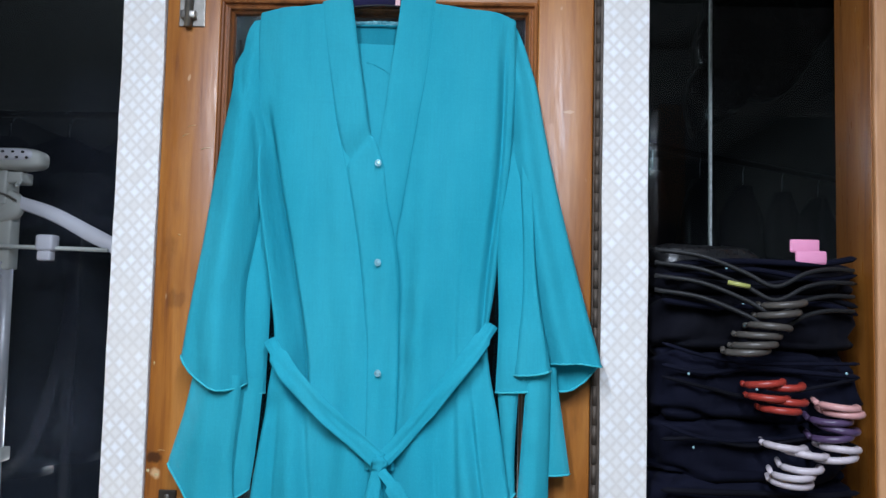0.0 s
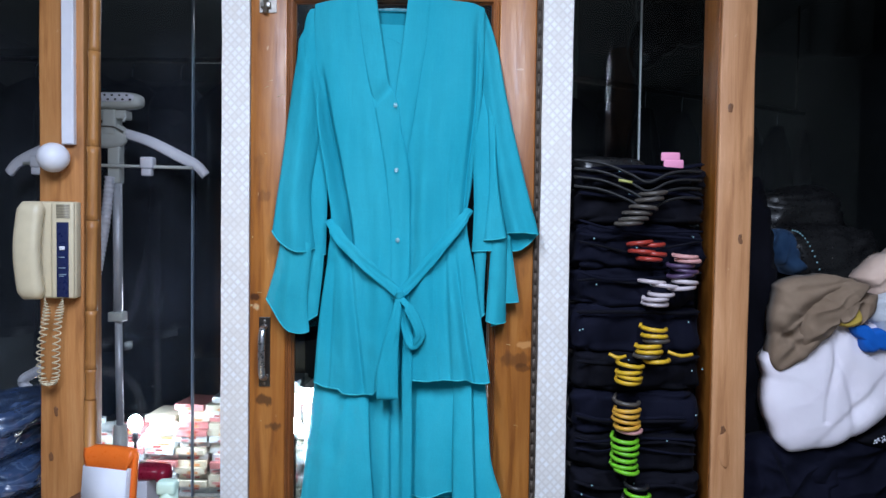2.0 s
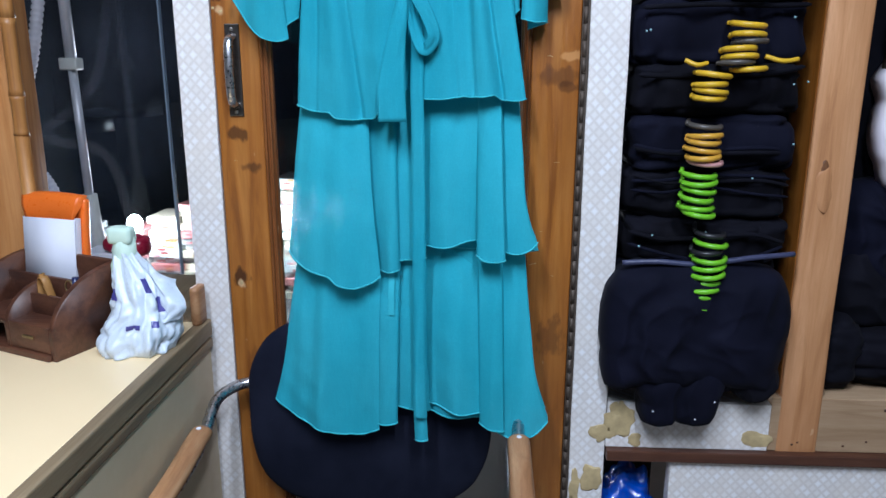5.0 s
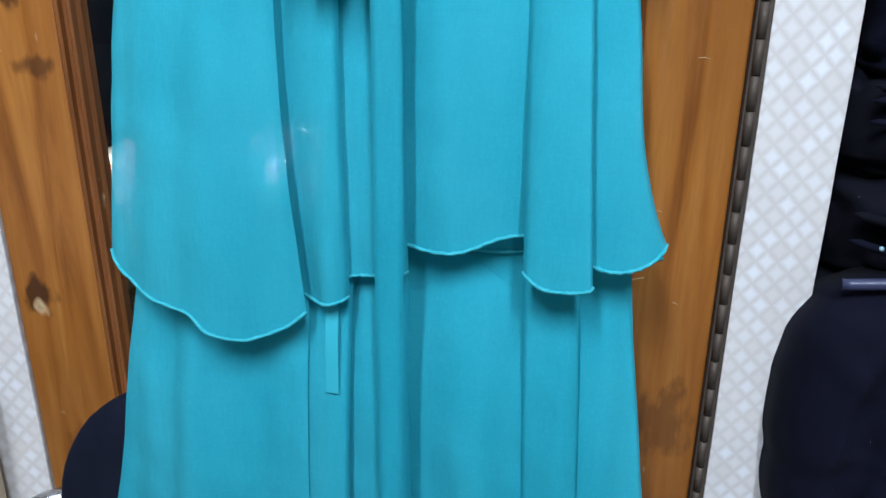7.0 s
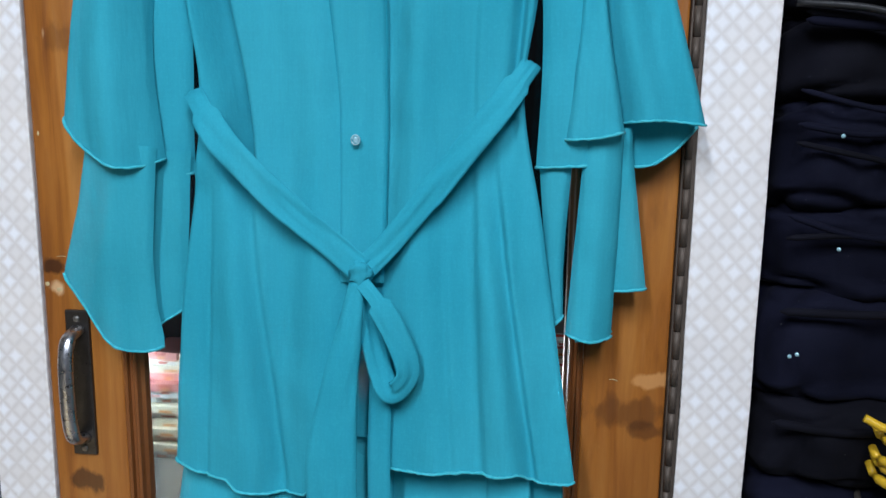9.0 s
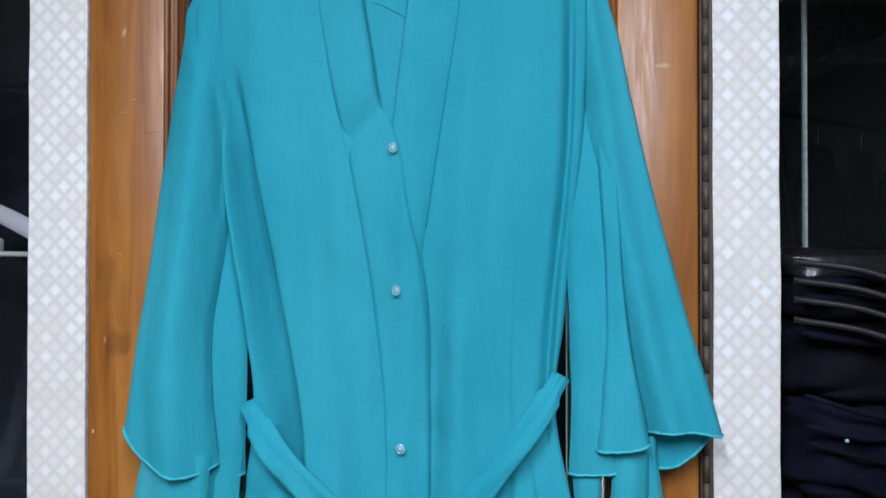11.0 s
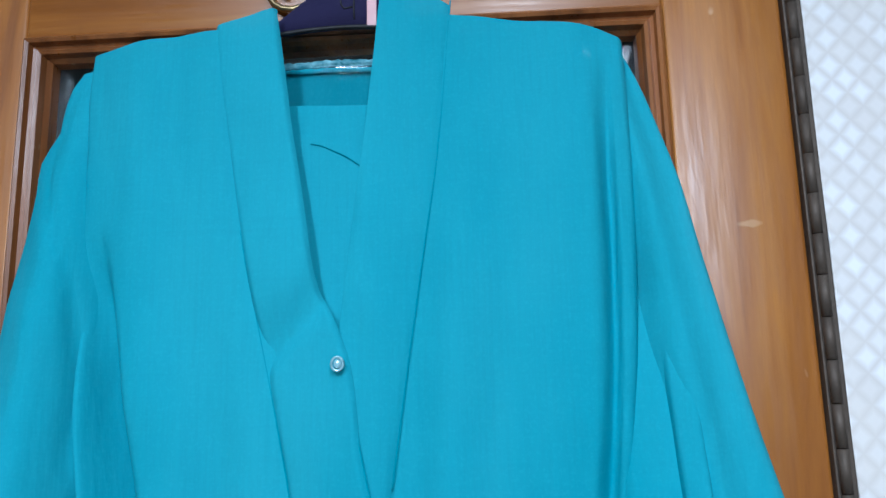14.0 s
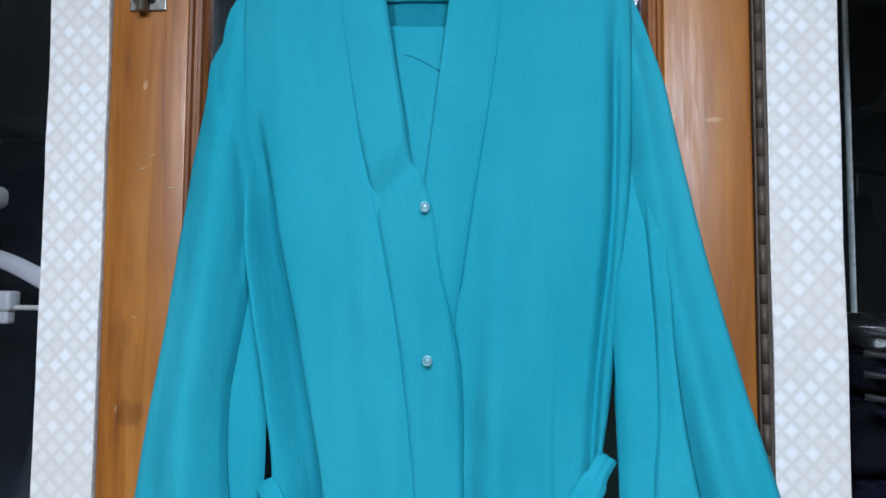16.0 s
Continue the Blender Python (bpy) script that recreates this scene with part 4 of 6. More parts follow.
# skirt falls of the two lower tiers
tiers = [
    (SHEER, [
        ([(1.20, -0.296), (1.0, -0.313), (0.90, -0.321), (0.865, -0.325)], [(1.20, -0.170), (0.99, -0.160), (0.825, -0.144)], [1.20], [0.868, 0.852, 0.844, 0.838, 0.834, 0.831, 0.828, 0.826, 0.815, 0.810, 0.807, 0.806, 0.808, 0.812, 0.818, 0.827], (0.010, 0.022), [(1.0, 0.5, 0.005)]),
        ([(1.20, -0.190), (0.99, -0.178), (0.85, -0.162)], [(1.20, -0.118), (0.856, -0.109)], [1.20], [0.835, 0.833, 0.838], (-0.008, 0.000), [(1.0, 0.3, 0.003)]),
        ([(1.20, -0.130), (0.86, -0.126)], [(1.20, -0.066), (0.87, -0.058)], [1.20], [0.850, 0.862], (-0.016, -0.012), []),
        ([(1.20, -0.078), (0.872, -0.074)], [(1.20, 0.050), (0.88, 0.050)], [1.20], [0.888, 0.884, 0.886, 0.897, 0.900], (-0.010, -0.006), [(1.5, 0.25, 0.004)]),
        ([(1.20, 0.034), (0.863, 0.037)], [(1.20, 0.078), (1.0, 0.084), (0.864, 0.090)], [1.20], [0.877, 0.869, 0.867, 0.868, 0.872], (0.008, 0.016), []),
        ([(1.20, 0.064), (0.89, 0.076)], [(1.20, 0.108), (1.067, 0.119), (0.952, 0.131), (0.918, 0.141), (0.89, 0.153)], [1.20], [0.888, 0.881, 0.878, 0.881, 0.888, 0.899], (-0.012, -0.006), []),
    ]),
    (SHEER, [
        ([(0.90, -0.311), (0.75, -0.330), (0.62, -0.350), (0.56, -0.366)], [(0.90, -0.147), (0.53, -0.151)], [0.90], [0.560, 0.537, 0.524, 0.515, 0.508, 0.504, 0.505, 0.516], (0.004, 0.014), [(1.0, 0.45, 0.005), (2, 0.1, 0.0025)]),
        ([(0.90, -0.162), (0.54, -0.168)], [(0.90, -0.108), (0.54, -0.114)], [0.90], [0.528, 0.527, 0.532], (-0.006, 0.002), []),
        ([(0.90, -0.124), (0.56, -0.128)], [(0.90, -0.060), (0.56, -0.050)], [0.90], [0.560, 0.556], (-0.018, -0.016), []),
        ([(0.90, -0.072), (0.57, -0.056)], [(0.90, 0.054), (0.55, 0.058)], [0.90], [0.572, 0.566, 0.558, 0.564], (-0.012, -0.006), [(1.5, 0.2, 0.004)]),
        ([(0.90, -0.070), (0.57, -0.070)], [(0.90, 0.050), (0.55, 0.052)], [0.80], [0.556, 0.546, 0.544], (-0.026, -0.026), []),
        ([(0.90, 0.038), (0.53, 0.047)], [(0.90, 0.086), (0.53, 0.095)], [0.90], [0.541, 0.533, 0.531], (0.000, 0.008), []),
        ([(0.90, 0.074), (0.53, 0.080)], [(0.90, 0.126), (0.75, 0.140), (0.62, 0.158), (0.56, 0.178)], [0.90], [0.524, 0.517, 0.520, 0.530, 0.552], (-0.010, -0.002), [(1.0, 0.5, 0.003)]),
    ]),
]
for k, (material, falls) in enumerate(tiers):
    for i, (l, r, top, hem, lift, waves) in enumerate(falls):
        fall("skirt_fall", robe, material, l, r, top, hem, (lift[0] - 0.012 - 0.004 * k, lift[1] - 0.012 - 0.004 * k), 0.007, [(a, b, c * 1.3) for a, b, c in waves], nu=36, nv=44, tuck=0.045, sway=0.015, seed=30 + 9 * k + i, label="hanging fall of a gathered chiffon tier")
    fall("skirt_back", robe, SHEER, falls[0][0], falls[-1][1], [falls[0][2][0] - 0.02], [falls[0][3][0] + 0.01], (-0.05, -0.05), 0.0, [(4, 0.2, 0.006)], nu=40, nv=14, seed=50 + k)

# belt
for path, ws in (([(-0.268, 1.106, 1.531), (-0.230, 1.082, 1.481), (-0.170, 1.078, 1.423), (-0.120, 1.078, 1.382), (-0.092, 1.073, 1.360)], [0.020] * 4 + [0.029] * 14 + [0.027] * 15),
                 ([(0.069, 1.112, 1.561), (0.036, 1.088, 1.514), (-0.020, 1.080, 1.442), (-0.062, 1.078, 1.390), (-0.090, 1.073, 1.360)], [0.020] * 4 + [0.027] * 14 + [0.024] * 15)):
    part("belt", ribbon(spline(path, 8), ws, 0.0008, None, (0, -1, 0.25), 0.0007, 0.0032), TEAL, robe, "narrow tie belt")
part("knot", lump((-0.091, 1.068, 1.356), (0.013, 0.011, 0.017), 3, 0.30, 14, 0.8, 28, 18, 0.3), TEAL, robe)
part("bow_loop", ribbon(spline([(-0.088, 1.060, 1.350), (-0.070, 1.052, 1.330), (-0.050, 1.052, 1.292), (-0.043, 1.054, 1.262), (-0.058, 1.055, 1.243), (-0.071, 1.062, 1.262), (-0.082, 1.068, 1.302), (-0.090, 1.068, 1.345)]),
                        [0.014] * 8 + [0.024] * 40 + [0.018] * 9, 0.0009, None, (0.55, -1, 0.0), 0.0012, 0.0024), TEAL, robe, "loose bow loop")
tail = spline([(-0.094, 1.064, 1.352), (-0.101, 1.054, 1.30), (-0.111, 1.050, 1.24), (-0.117, 1.047, 1.18), (-0.116, 1.043, 1.118)])
part("belt_tail", ribbon(tail, [0.014 + 0.036 * min(1, i / (len(tail) * 0.75)) for i in range(len(tail))], 0.0009, None, (0, -1, 0), 0.0022, 0.0030), TEAL, robe)
for x, z in ((-0.111, 1.804), (-0.107, 1.651), (-0.101, 1.485)):
    bm = bmesh.new()
    y = hang_depth(z) - 0.0185 - swayed(x, z, 0.017, 14)
    tube([(x + 0.0040 * math.cos(a), y, z + 0.0046 * math.sin(a)) for a in np.linspace(0, math.tau, 17)[:-1]], 0.0010, 6, bm, closed=True)
    lump((x, y + 0.001, z), (0.0030, 0.0014, 0.0034), 1, 0.05, 3, 0.9, 10, 6, 0, bm)
    part("button", bm, M["crystal"], robe, "small clear crystal button")

# its hanger
hanger = thing("clothes_hanger", (-0.118, 1.140, 2.10), "dark violet plastic hanger with pink stripe and handwritten 4", "clothes hanger")
bm, rows = bmesh.new(), []
for x in np.linspace(-0.30, 0.09, 60):
    u = abs(x + 0.113) / 0.19
    mid = math.exp(-(u / 0.42) ** 4)
    low, high = 2.064 - 0.018 * u ** 1.5 - 0.008 * (1 - mid), 2.056 - 0.018 * u + 0.048 * math.exp(-(u / 0.30) ** 2)
    rows.append([bm.verts.new((x, 1.140 + dy, z)) for dy, z in ((-0.0035, low + 0.001), (-0.0035, high - 0.001), (0, high), (0.0035, high - 0.001), (0.0035, low + 0.001), (0, low))])
for a, b in zip(rows, rows[1:]):
    for k in range(6):
        bm.faces.new((a[k], a[(k + 1) % 6], b[(k + 1) % 6], b[k]))
bm.faces.new(rows[0][::-1])
bm.faces.new(rows[-1])
part("shoulder_piece", bm, M["purple"], hanger)
part("lower_rim", tube([(x, 1.1365, 2.064 - 0.018 * (abs(x + 0.113) / 0.19) ** 1.5 - 0.008 * (1 - math.exp(-(abs(x + 0.113) / 0.08) ** 4))) for x in np.linspace(-0.26, 0.05, 40)], 0.0016, 6), M["mattblack"], hanger)
part("hook", tube(spline([(-0.118, 1.140, 2.098), (-0.118, 1.140, 2.12), (-0.105, 1.140, 2.145), (-0.118, 1.140, 2.165), (-0.135, 1.14, 2.150)]), 0.0028, 8), M["chrome"], hanger)
part("stripe", box(-0.0945, -0.0870, 1.1352, 1.1362, 2.063, 2.099, 0.0004), M["pinkstripe"], hanger, "pale pink stripe")
numeral = bmesh.new()
for stroke in ([(-0.1155, 2.090), (-0.1150, 2.083), (-0.1125, 2.0795), (-0.1060, 2.0805)], [(-0.1045, 2.092), (-0.1050, 2.080), (-0.1045, 2.070)]):
    tube([(x, 1.1362, z) for x, z in stroke], 0.0007, 6, numeral)
part("numeral", numeral, M["mattblack"], hanger, "handwritten black 4")

# ---- left bay: post fittings ----
trunk = thing("cable_trunking", (-0.916, 1.158, 1.706), "white plastic cable trunking on the timber post", "cable trunking")
part("channel", box(-0.931, -0.901, 1.142, 1.158, 1.706, 2.26, 0.002), M["whiteplastic"], trunk, smooth=False)
part("lid", box(-0.929, -0.903, 1.1395, 1.1425, 1.708, 2.26, 0.001), M["whiteplastic"], trunk, smooth=False)
ball = thing("ball_knob", (-0.941, 1.158, 1.672), "round white ball knob on the timber post", "knob")
part("ball", lump((-0.941, 1.124, 1.672), (0.037, 0.037, 0.036), 5, 0.006, 4, 1.0, 32, 20), M["whiteplastic"], ball)
part("stem", tube([(-0.941, 1.160, 1.672), (-0.941, 1.140, 1.672)], 0.012, 12), M["whiteplastic"], ball)

phone = thing("wall_telephone", (-0.955, 1.158, 1.325), "ivory wall telephone with a dark blue panel and coiled cord", "telephone")
part("base", box(-1.018, -0.889, 1.128, 1.158, 1.330, 1.566, 0.006), M["ivory"], phone)
part("raised_side", box(-0.945, -0.890, 1.119, 1.130, 1.331, 1.565, 0.005), M["ivory"], phone)
face = part("panel", box(-0.930, -0.901, 1.1165, 1.120, 1.334, 1.516, 0.001), M["label_blue"], phone, "dark blue panel with unreadable print")
for i in range(9):
    part("slot", box(-0.931, -0.898, 1.1178, 1.1196, 1.526 + 0.0038 * i, 1.5277 + 0.0038 * i), M["steel"], phone)
part("call_button", box(-0.922, -0.909, 1.113, 1.1172, 1.448, 1.458, 0.002), M["whiteplastic"], phone, "white call button")
for z, w in ((1.404, 0.016), (1.388, 0.018), (1.384, 0.012), (1.430, 0.014)):
    part("print_bar", box(-0.924, -0.924 + w, 1.1160, 1.1168, z, z + 0.0022), M["clear"], face)
bm = bmesh.new()
rows = []
for k in range(25):
    s = k / 24
    z = 1.329 + 0.236 * s
    bulge = 0.010 * (math.exp(-((s - 0.10) / 0.12) ** 2) + math.exp(-((s - 0.90) / 0.12) ** 2)) - 0.008 * math.sin(math.pi * s)
    end = min(1.0, (min(s, 1 - s) * 24 + 0.6) / 2.2)
    w, d = 0.030 * (0.55 + 0.45 * end), 0.018 * (0.5 + 0.5 * end)
    y = 1.108 - 0.014 * math.sin(math.pi * s) + 0.004
    x0 = -0.986 + 0.006 * math.sin(math.pi * s) - 0.012 * math.sin(math.pi * s)
    rows.append([bm.verts.new((x0 + w * math.copysign(abs(math.cos(a)) ** 0.6, math.cos(a)), y + (d + max(0, bulge) * 0.3) * math.copysign(abs(math.sin(a)) ** 0.6, math.sin(a)), z)) for a in np.linspace(0, math.tau, 21)[:-1]])
for a, b in zip(rows, rows[1:]):
    for k in range(20):
        bm.faces.new((a[k], a[(k + 1) % 20], b[(k + 1) % 20], b[k]))
bm.faces.new(rows[0][::-1])
bm.faces.new(rows[-1])
part("handset", bm, M["ivory"], phone, "curved ivory handset")
loop = spline([(-0.966, 1.128, 1.330), (-0.958, 1.122, 1.300), (-0.964, 1.122, 1.260), (-0.975, 1.124, 1.190), (-0.970, 1.126, 1.130), (-0.952, 1.126, 1.118), (-0.938, 1.126, 1.140), (-0.936, 1.124, 1.200), (-0.930, 1.122, 1.270), (-0.924, 1.122, 1.305), (-0.920, 1.128, 1.332)], 44)
coil = []
for k, p in enumerate(loop):
    a, grip = k * 0.62, min(1.0, min(k, len(loop) - 1 - k) / 50)
    coil.append(p + Vector((math.cos(a) * 0.0085 * grip, math.sin(a) * 0.0085 * grip, 0)))
part("coiled_cord", tube(coil, 0.0017, 5), M["ivory"], phone, "coiled ivory cord")

cane = thing("bamboo_pole", (-0.856, 1.14, 1.0), "slim bamboo pole leaning upright beside the timber post", "pole")
prev = 1.08
for z in (1.155, 1.30, 1.52, 1.70, 1.93, 2.07):
    path = [(-0.859 + 0.013 * (q - 1.1), 1.140, q) for q in np.linspace(prev, z, 12)]
    rad = [0.0128 + 0.0022 * (abs(i - 5.5) / 5.5) ** 6 for i in range(12)]
    part("internode", tube(path, rad, 12), M["bamboo"], cane)
    prev = z
part("tip", tube([(-0.846, 1.14, 2.07), (-0.845, 1.14, 2.10)], 0.0135, 12), M["blackplastic"], cane, "dark taped tip")
part("lower_cane", tube([(-0.866, 1.142, FLOOR), (-0.862, 1.141, 0.55), (-0.860, 1.140, 1.08)], 0.0135, 12), M["bamboo"], cane)

# ---- garment steamer behind the bay ----
SY = 1.70
steamer = thing("garment_steamer", (-1.045, SY, FLOOR), "pale grey garment steamer with hanger arms, pole and ribbed hose", "steamer")
bm = lump((-1.050, SY - 0.02, 1.898), (0.089, 0.034, 0.026), 2, 0.01, 2, 0.55, 40, 20)
head_ = part("steam_head", bm, M["steam"], steamer, "perforated steam head")
part("plate", lump((-1.052, SY - 0.040, 1.905), (0.076, 0.018, 0.016), 2, 0.0, 2, 0.6, 32, 12), M["whiteplastic"], head_)
for i in range(6):
    for j in range(2):
        part("steam_hole", lump((-1.112 + i * 0.023 + j * 0.010, SY - 0.0585 + 0.0008 * abs(i - 2.5), 1.911 - j * 0.013), (0.0042, 0.0020, 0.0030), i, 0.1, 3, 0.9, 8, 6), M["blackplastic"], head_)
part("cradle", box(-1.112, -1.012, SY - 0.03, SY + 0.02, 1.842, 1.870, 0.006), M["steam"], steamer)
part("cradle_neck", box(-1.086, -1.044, SY - 0.035, SY + 0.02, 1.79, 1.872, 0.006), M["steam"], steamer)
for x in (-1.108, -1.010):
    part("cradle_hook", tube(spline([(x, SY - 0.03, 1.850), (x - 0.006, SY - 0.035, 1.838), (x, SY - 0.05, 1.832)]), 0.0045, 8), M["steam"], steamer)
bm = lump((-1.078, SY - 0.012, 1.790), (0.064, 0.022, 0.040), 1, 0.0, 2, 0.75, 36, 18)
part("hub", bm, M["steam"], steamer)
part("hub_arc", tube(spline([(-1.140, SY - 0.034, 1.800), (-1.10, SY - 0.036, 1.815), (-1.05, SY - 0.036, 1.815), (-1.018, SY - 0.034, 1.800)]), 0.0025, 6), M["steel"], steamer)
part("post_sleeve", box(-1.076, -1.038, SY - 0.02, SY + 0.02, 1.64, 1.77, 0.005), M["steam"], steamer)
for s, tip in ((1, -0.775), (-1, -1.390)):
    a = -1.030 if s > 0 else -1.128
    pts = spline([(a, SY - 0.01, 1.800), (a + s * 0.09, SY - 0.014, 1.772), (tip - s * 0.075, SY - 0.014, 1.728), (tip - s * 0.02, SY - 0.01, 1.700), (tip + s * 0.01, SY - 0.006, 1.668)])
    part("hanger_arm", ribbon(pts, [0.036 - 0.014 * abs(i / len(pts) - 0.5) for i in range(len(pts))], 0.005, None, (0, -1, 0.2), 0.006), M["whiteplastic"], steamer, "curved white hanger arm")
part("trouser_bar", tube([(-1.34, SY - 0.03, 1.698), (-0.80, SY - 0.03, 1.690)], 0.0050, 8), M["steam"], steamer)
for x in (-0.940, -1.29):
    part("clip", box(x - 0.020, x + 0.020, SY - 0.050, SY - 0.015, 1.685, 1.722, 0.006), M["whiteplastic"], steamer, "white trouser clip")
    part("clip_jaw", box(x - 0.018, x + 0.014, SY - 0.045, SY - 0.020, 1.662, 1.686, 0.005), M["whiteplastic"], steamer)
part("pole", tube([(-1.053, SY, 1.67), (-1.050, SY, 1.20)], 0.0145, 14), M["poletube"], steamer)
part("pole", tube([(-1.050, SY, 1.20), (-1.044, SY, 0.84)], 0.0115, 14), M["poletube"], steamer)
part("clamp", box(-1.076, -1.028, SY - 0.02, SY + 0.02, 1.196, 1.228, 0.005), M["steam"], steamer)
part("foot_socket", tube([(-1.044, SY, 0.86), (-1.044, SY, 0.78), (-1.044, SY, 0.62)], [0.020, 0.024, 0.04], 14), M["steam"], steamer)
part("tank", lump((-1.05, SY - 0.02, 0.33), (0.17, 0.12, 0.34), 4, 0.0, 2, 0.5, 32, 20), M["whiteplastic"], steamer)
hose = spline([(-1.066, SY - 0.02, 1.66), (-1.080, SY - 0.03, 1.50), (-1.112, SY - 0.03, 1.33), (-1.165, SY - 0.03, 1.16), (-1.27, SY - 0.03, 1.055), (-1.345, SY - 0.03, 1.005), (-1.300, SY - 0.03, 0.966), (-1.20, SY - 0.03, 0.955), (-1.13, SY - 0.03, 0.88), (-1.09, SY - 0.02, 0.70)], 34)
part("hose", tube(hose, [0.0150 + 0.0022 * math.sin(k * 2.1) for k in range(len(hose))], 10), M["whiteplastic"], steamer, "ribbed white steam hose")

# ---- bagged garments on the ledge ----
rng = random.Random(11)


def film_pack(centre, size, seed):
    """A flat folded pack in thin film: boxy, pulled into sharp straight creases."""
    bm = lump((0, 0, 0), size, seed, 0.05, 2.5, 0.34, 170, 60)
    for v in bm.verts:
        p = v.co.copy()
        out = Vector((p.x / size[0] ** 2, p.y / size[1] ** 2, p.z / size[2] ** 2)).normalized()
        rise = 0.0
        for k, (a, f, deep) in enumerate(((0.45, 10, 0.022), (-0.6, 16, 0.016), (0.9, 27, 0.010), (-0.2, 44, 0.006))):
            q = Vector((p.x * math.cos(a) + (p.z * 1.6 - p.y * 0.4) * math.sin(a), (p.z * 1.6 - p.y * 0.4) * math.cos(a) - p.x * math.sin(a), seed * 1.3 + k * 4.1))
            rise -= deep * abs(noise.noise(Vector((q.x * f, q.y * f * 0.35, q.z)))) ** 0.8
        sag = 0.020 * noise.noise(Vector((p.x * 6, seed * 2.0, 0.5)))
        v.co = p + out * (rise + 0.012) + Vector((0, 0, sag))
    bm.transform(Matrix.Translation(centre) @ Matrix.Rotation(radians(-4 + 3 * math.sin(seed * 2.0)), 4, "Y") @ Matrix.Rotation(radians(4 * math.sin(seed)), 4, "Z"))
    return bm


z = 0.642
for i in range(8):
    h = 0.044 + 0.006 * rng.random()
    bag = thing("bagged_garment", (-1.22, 1.30, z), "folded dark garment in crumpled blue plastic film on a stack", "bagged garment", "stack of bagged garments")
    part("bag", film_pack((-1.232 + rng.uniform(-0.016, 0.016), 1.30 + rng.uniform(-0.025, 0.015), z + h / 2 + 0.006), (0.192 + rng.uniform(-0.014, 0.010), 0.20, h * 0.84), i + 5), M["darkbag"], bag)
    z += h
spare = thing("tissue_bag", (-1.29, 1.32, z), "crumpled pale plastic bag on the bagged garments", "plastic bag")
part("film", lump((-1.335, 1.36, z + 0.012), (0.075, 0.06, 0.034), 8, 0.3, 6, 0.8, 40, 24, 0.2), M["whitebag"], spare)
coat = thing("dark_coat", (-1.215, 0.93, FLOOR), "black coat draped low beside the desk", "coat")
part("cloth", lump((-1.225, 0.93, 0.46), (0.085, 0.09, 0.50), 6, 0.10, 2.4, 0.7, 60, 50, 0.06), M["black"], coat)
bagb = thing("blue_bag", (-1.15, 1.08, 0.642), "crumpled bright blue plastic bag on the ledge", "plastic bag")
part("film", lump((-1.165, 1.085, 0.672), (0.075, 0.05, 0.034), 3, 0.3, 6, 0.8, 44, 24, 0.2), M["bluebag"], bagb)
cup = thing("clear_tub", (-1.075, 1.10, 0.642), "cloudy clear plastic tub lying on the ledge", "tub")
part("tub", tube([(-1.062, 1.075, 0.652), (-1.088, 1.10, 0.700), (-1.098, 1.11, 0.722)], [0.026, 0.036, 0.038], 16), M["clear"], cup)
part("film", lump((-1.055, 1.10, 0.662), (0.05, 0.035, 0.022), 6, 0.35, 7, 0.8, 36, 20, 0.2), M["clear"], cup, "crumpled clear film")

# ---- desk and what stands on it ----
TOP = 0.705
desk = thing("desk", (-0.77, 0.4, FLOOR), "cream laminate desk with olive wooden edging", "desk")
part("top", box(-1.030, -0.532, -0.55, 1.120, TOP - 0.025, TOP, 0.002), M["desk"], desk, smooth=False)
part("edge_band", box(-0.5315, -0.508, -0.55, 1.138, TOP - 0.034, TOP + 0.002, 0.004), M["deskedge"], desk, "olive wooden edging", smooth=False)
part("edge_band", box(-1.056, -1.0305, -0.55, 1.020, TOP - 0.034, TOP + 0.002, 0.004), M["deskedge"], desk, "olive wooden edging", smooth=False)
part("edge_band", box(-0.5315, -0.508, -0.55, 1.138, TOP - 0.060, TOP - 0.038, 0.005), M["deskedge"], desk, "olive wooden edging", smooth=False)
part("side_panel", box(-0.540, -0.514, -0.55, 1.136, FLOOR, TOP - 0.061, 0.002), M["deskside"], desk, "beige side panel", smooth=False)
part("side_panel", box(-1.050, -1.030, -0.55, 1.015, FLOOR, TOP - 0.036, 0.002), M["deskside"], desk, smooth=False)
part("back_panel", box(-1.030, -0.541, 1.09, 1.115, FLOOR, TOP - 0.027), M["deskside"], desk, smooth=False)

T = Matrix.Translation((-0.700, 0.898, TOP)) @ Matrix.Rotation(radians(-22), 4, "Z")
organiser = thing("desk_organiser", (-0.80, 1.0, TOP), "dark brown wooden desk organiser with curved sides and small drawer", "desk organiser")


def curved_side(x0, x1, depth, low, high):
    """An upright board whose top rises in a quarter round from front to back."""
    bm = bmesh.new()
    prof = [(0, 0), (0, low)] + [(depth * (1 - math.cos(a)) * 0.98 + 0.0, low + (high - low) * math.sin(a)) for a in np.linspace(0.1, math.pi / 2, 12)] + [(depth, high), (depth, 0)]
    rows = [[bm.verts.new((x, y, z)) for y, z in prof] for x in (x0, x1)]
    n = len(prof)
    for k in range(n):
        bm.faces.new((rows[0][k], rows[0][(k + 1) % n], rows[1][(k + 1) % n], rows[1][k]))
    bm.faces.new(rows[0])
    bm.faces.new(rows[1][::-1])
    bmesh.ops.bevel(bm, geom=[e for e in bm.edges], offset=0.0015, segments=1, affect="EDGES")
    bm.transform(T)
    return bm


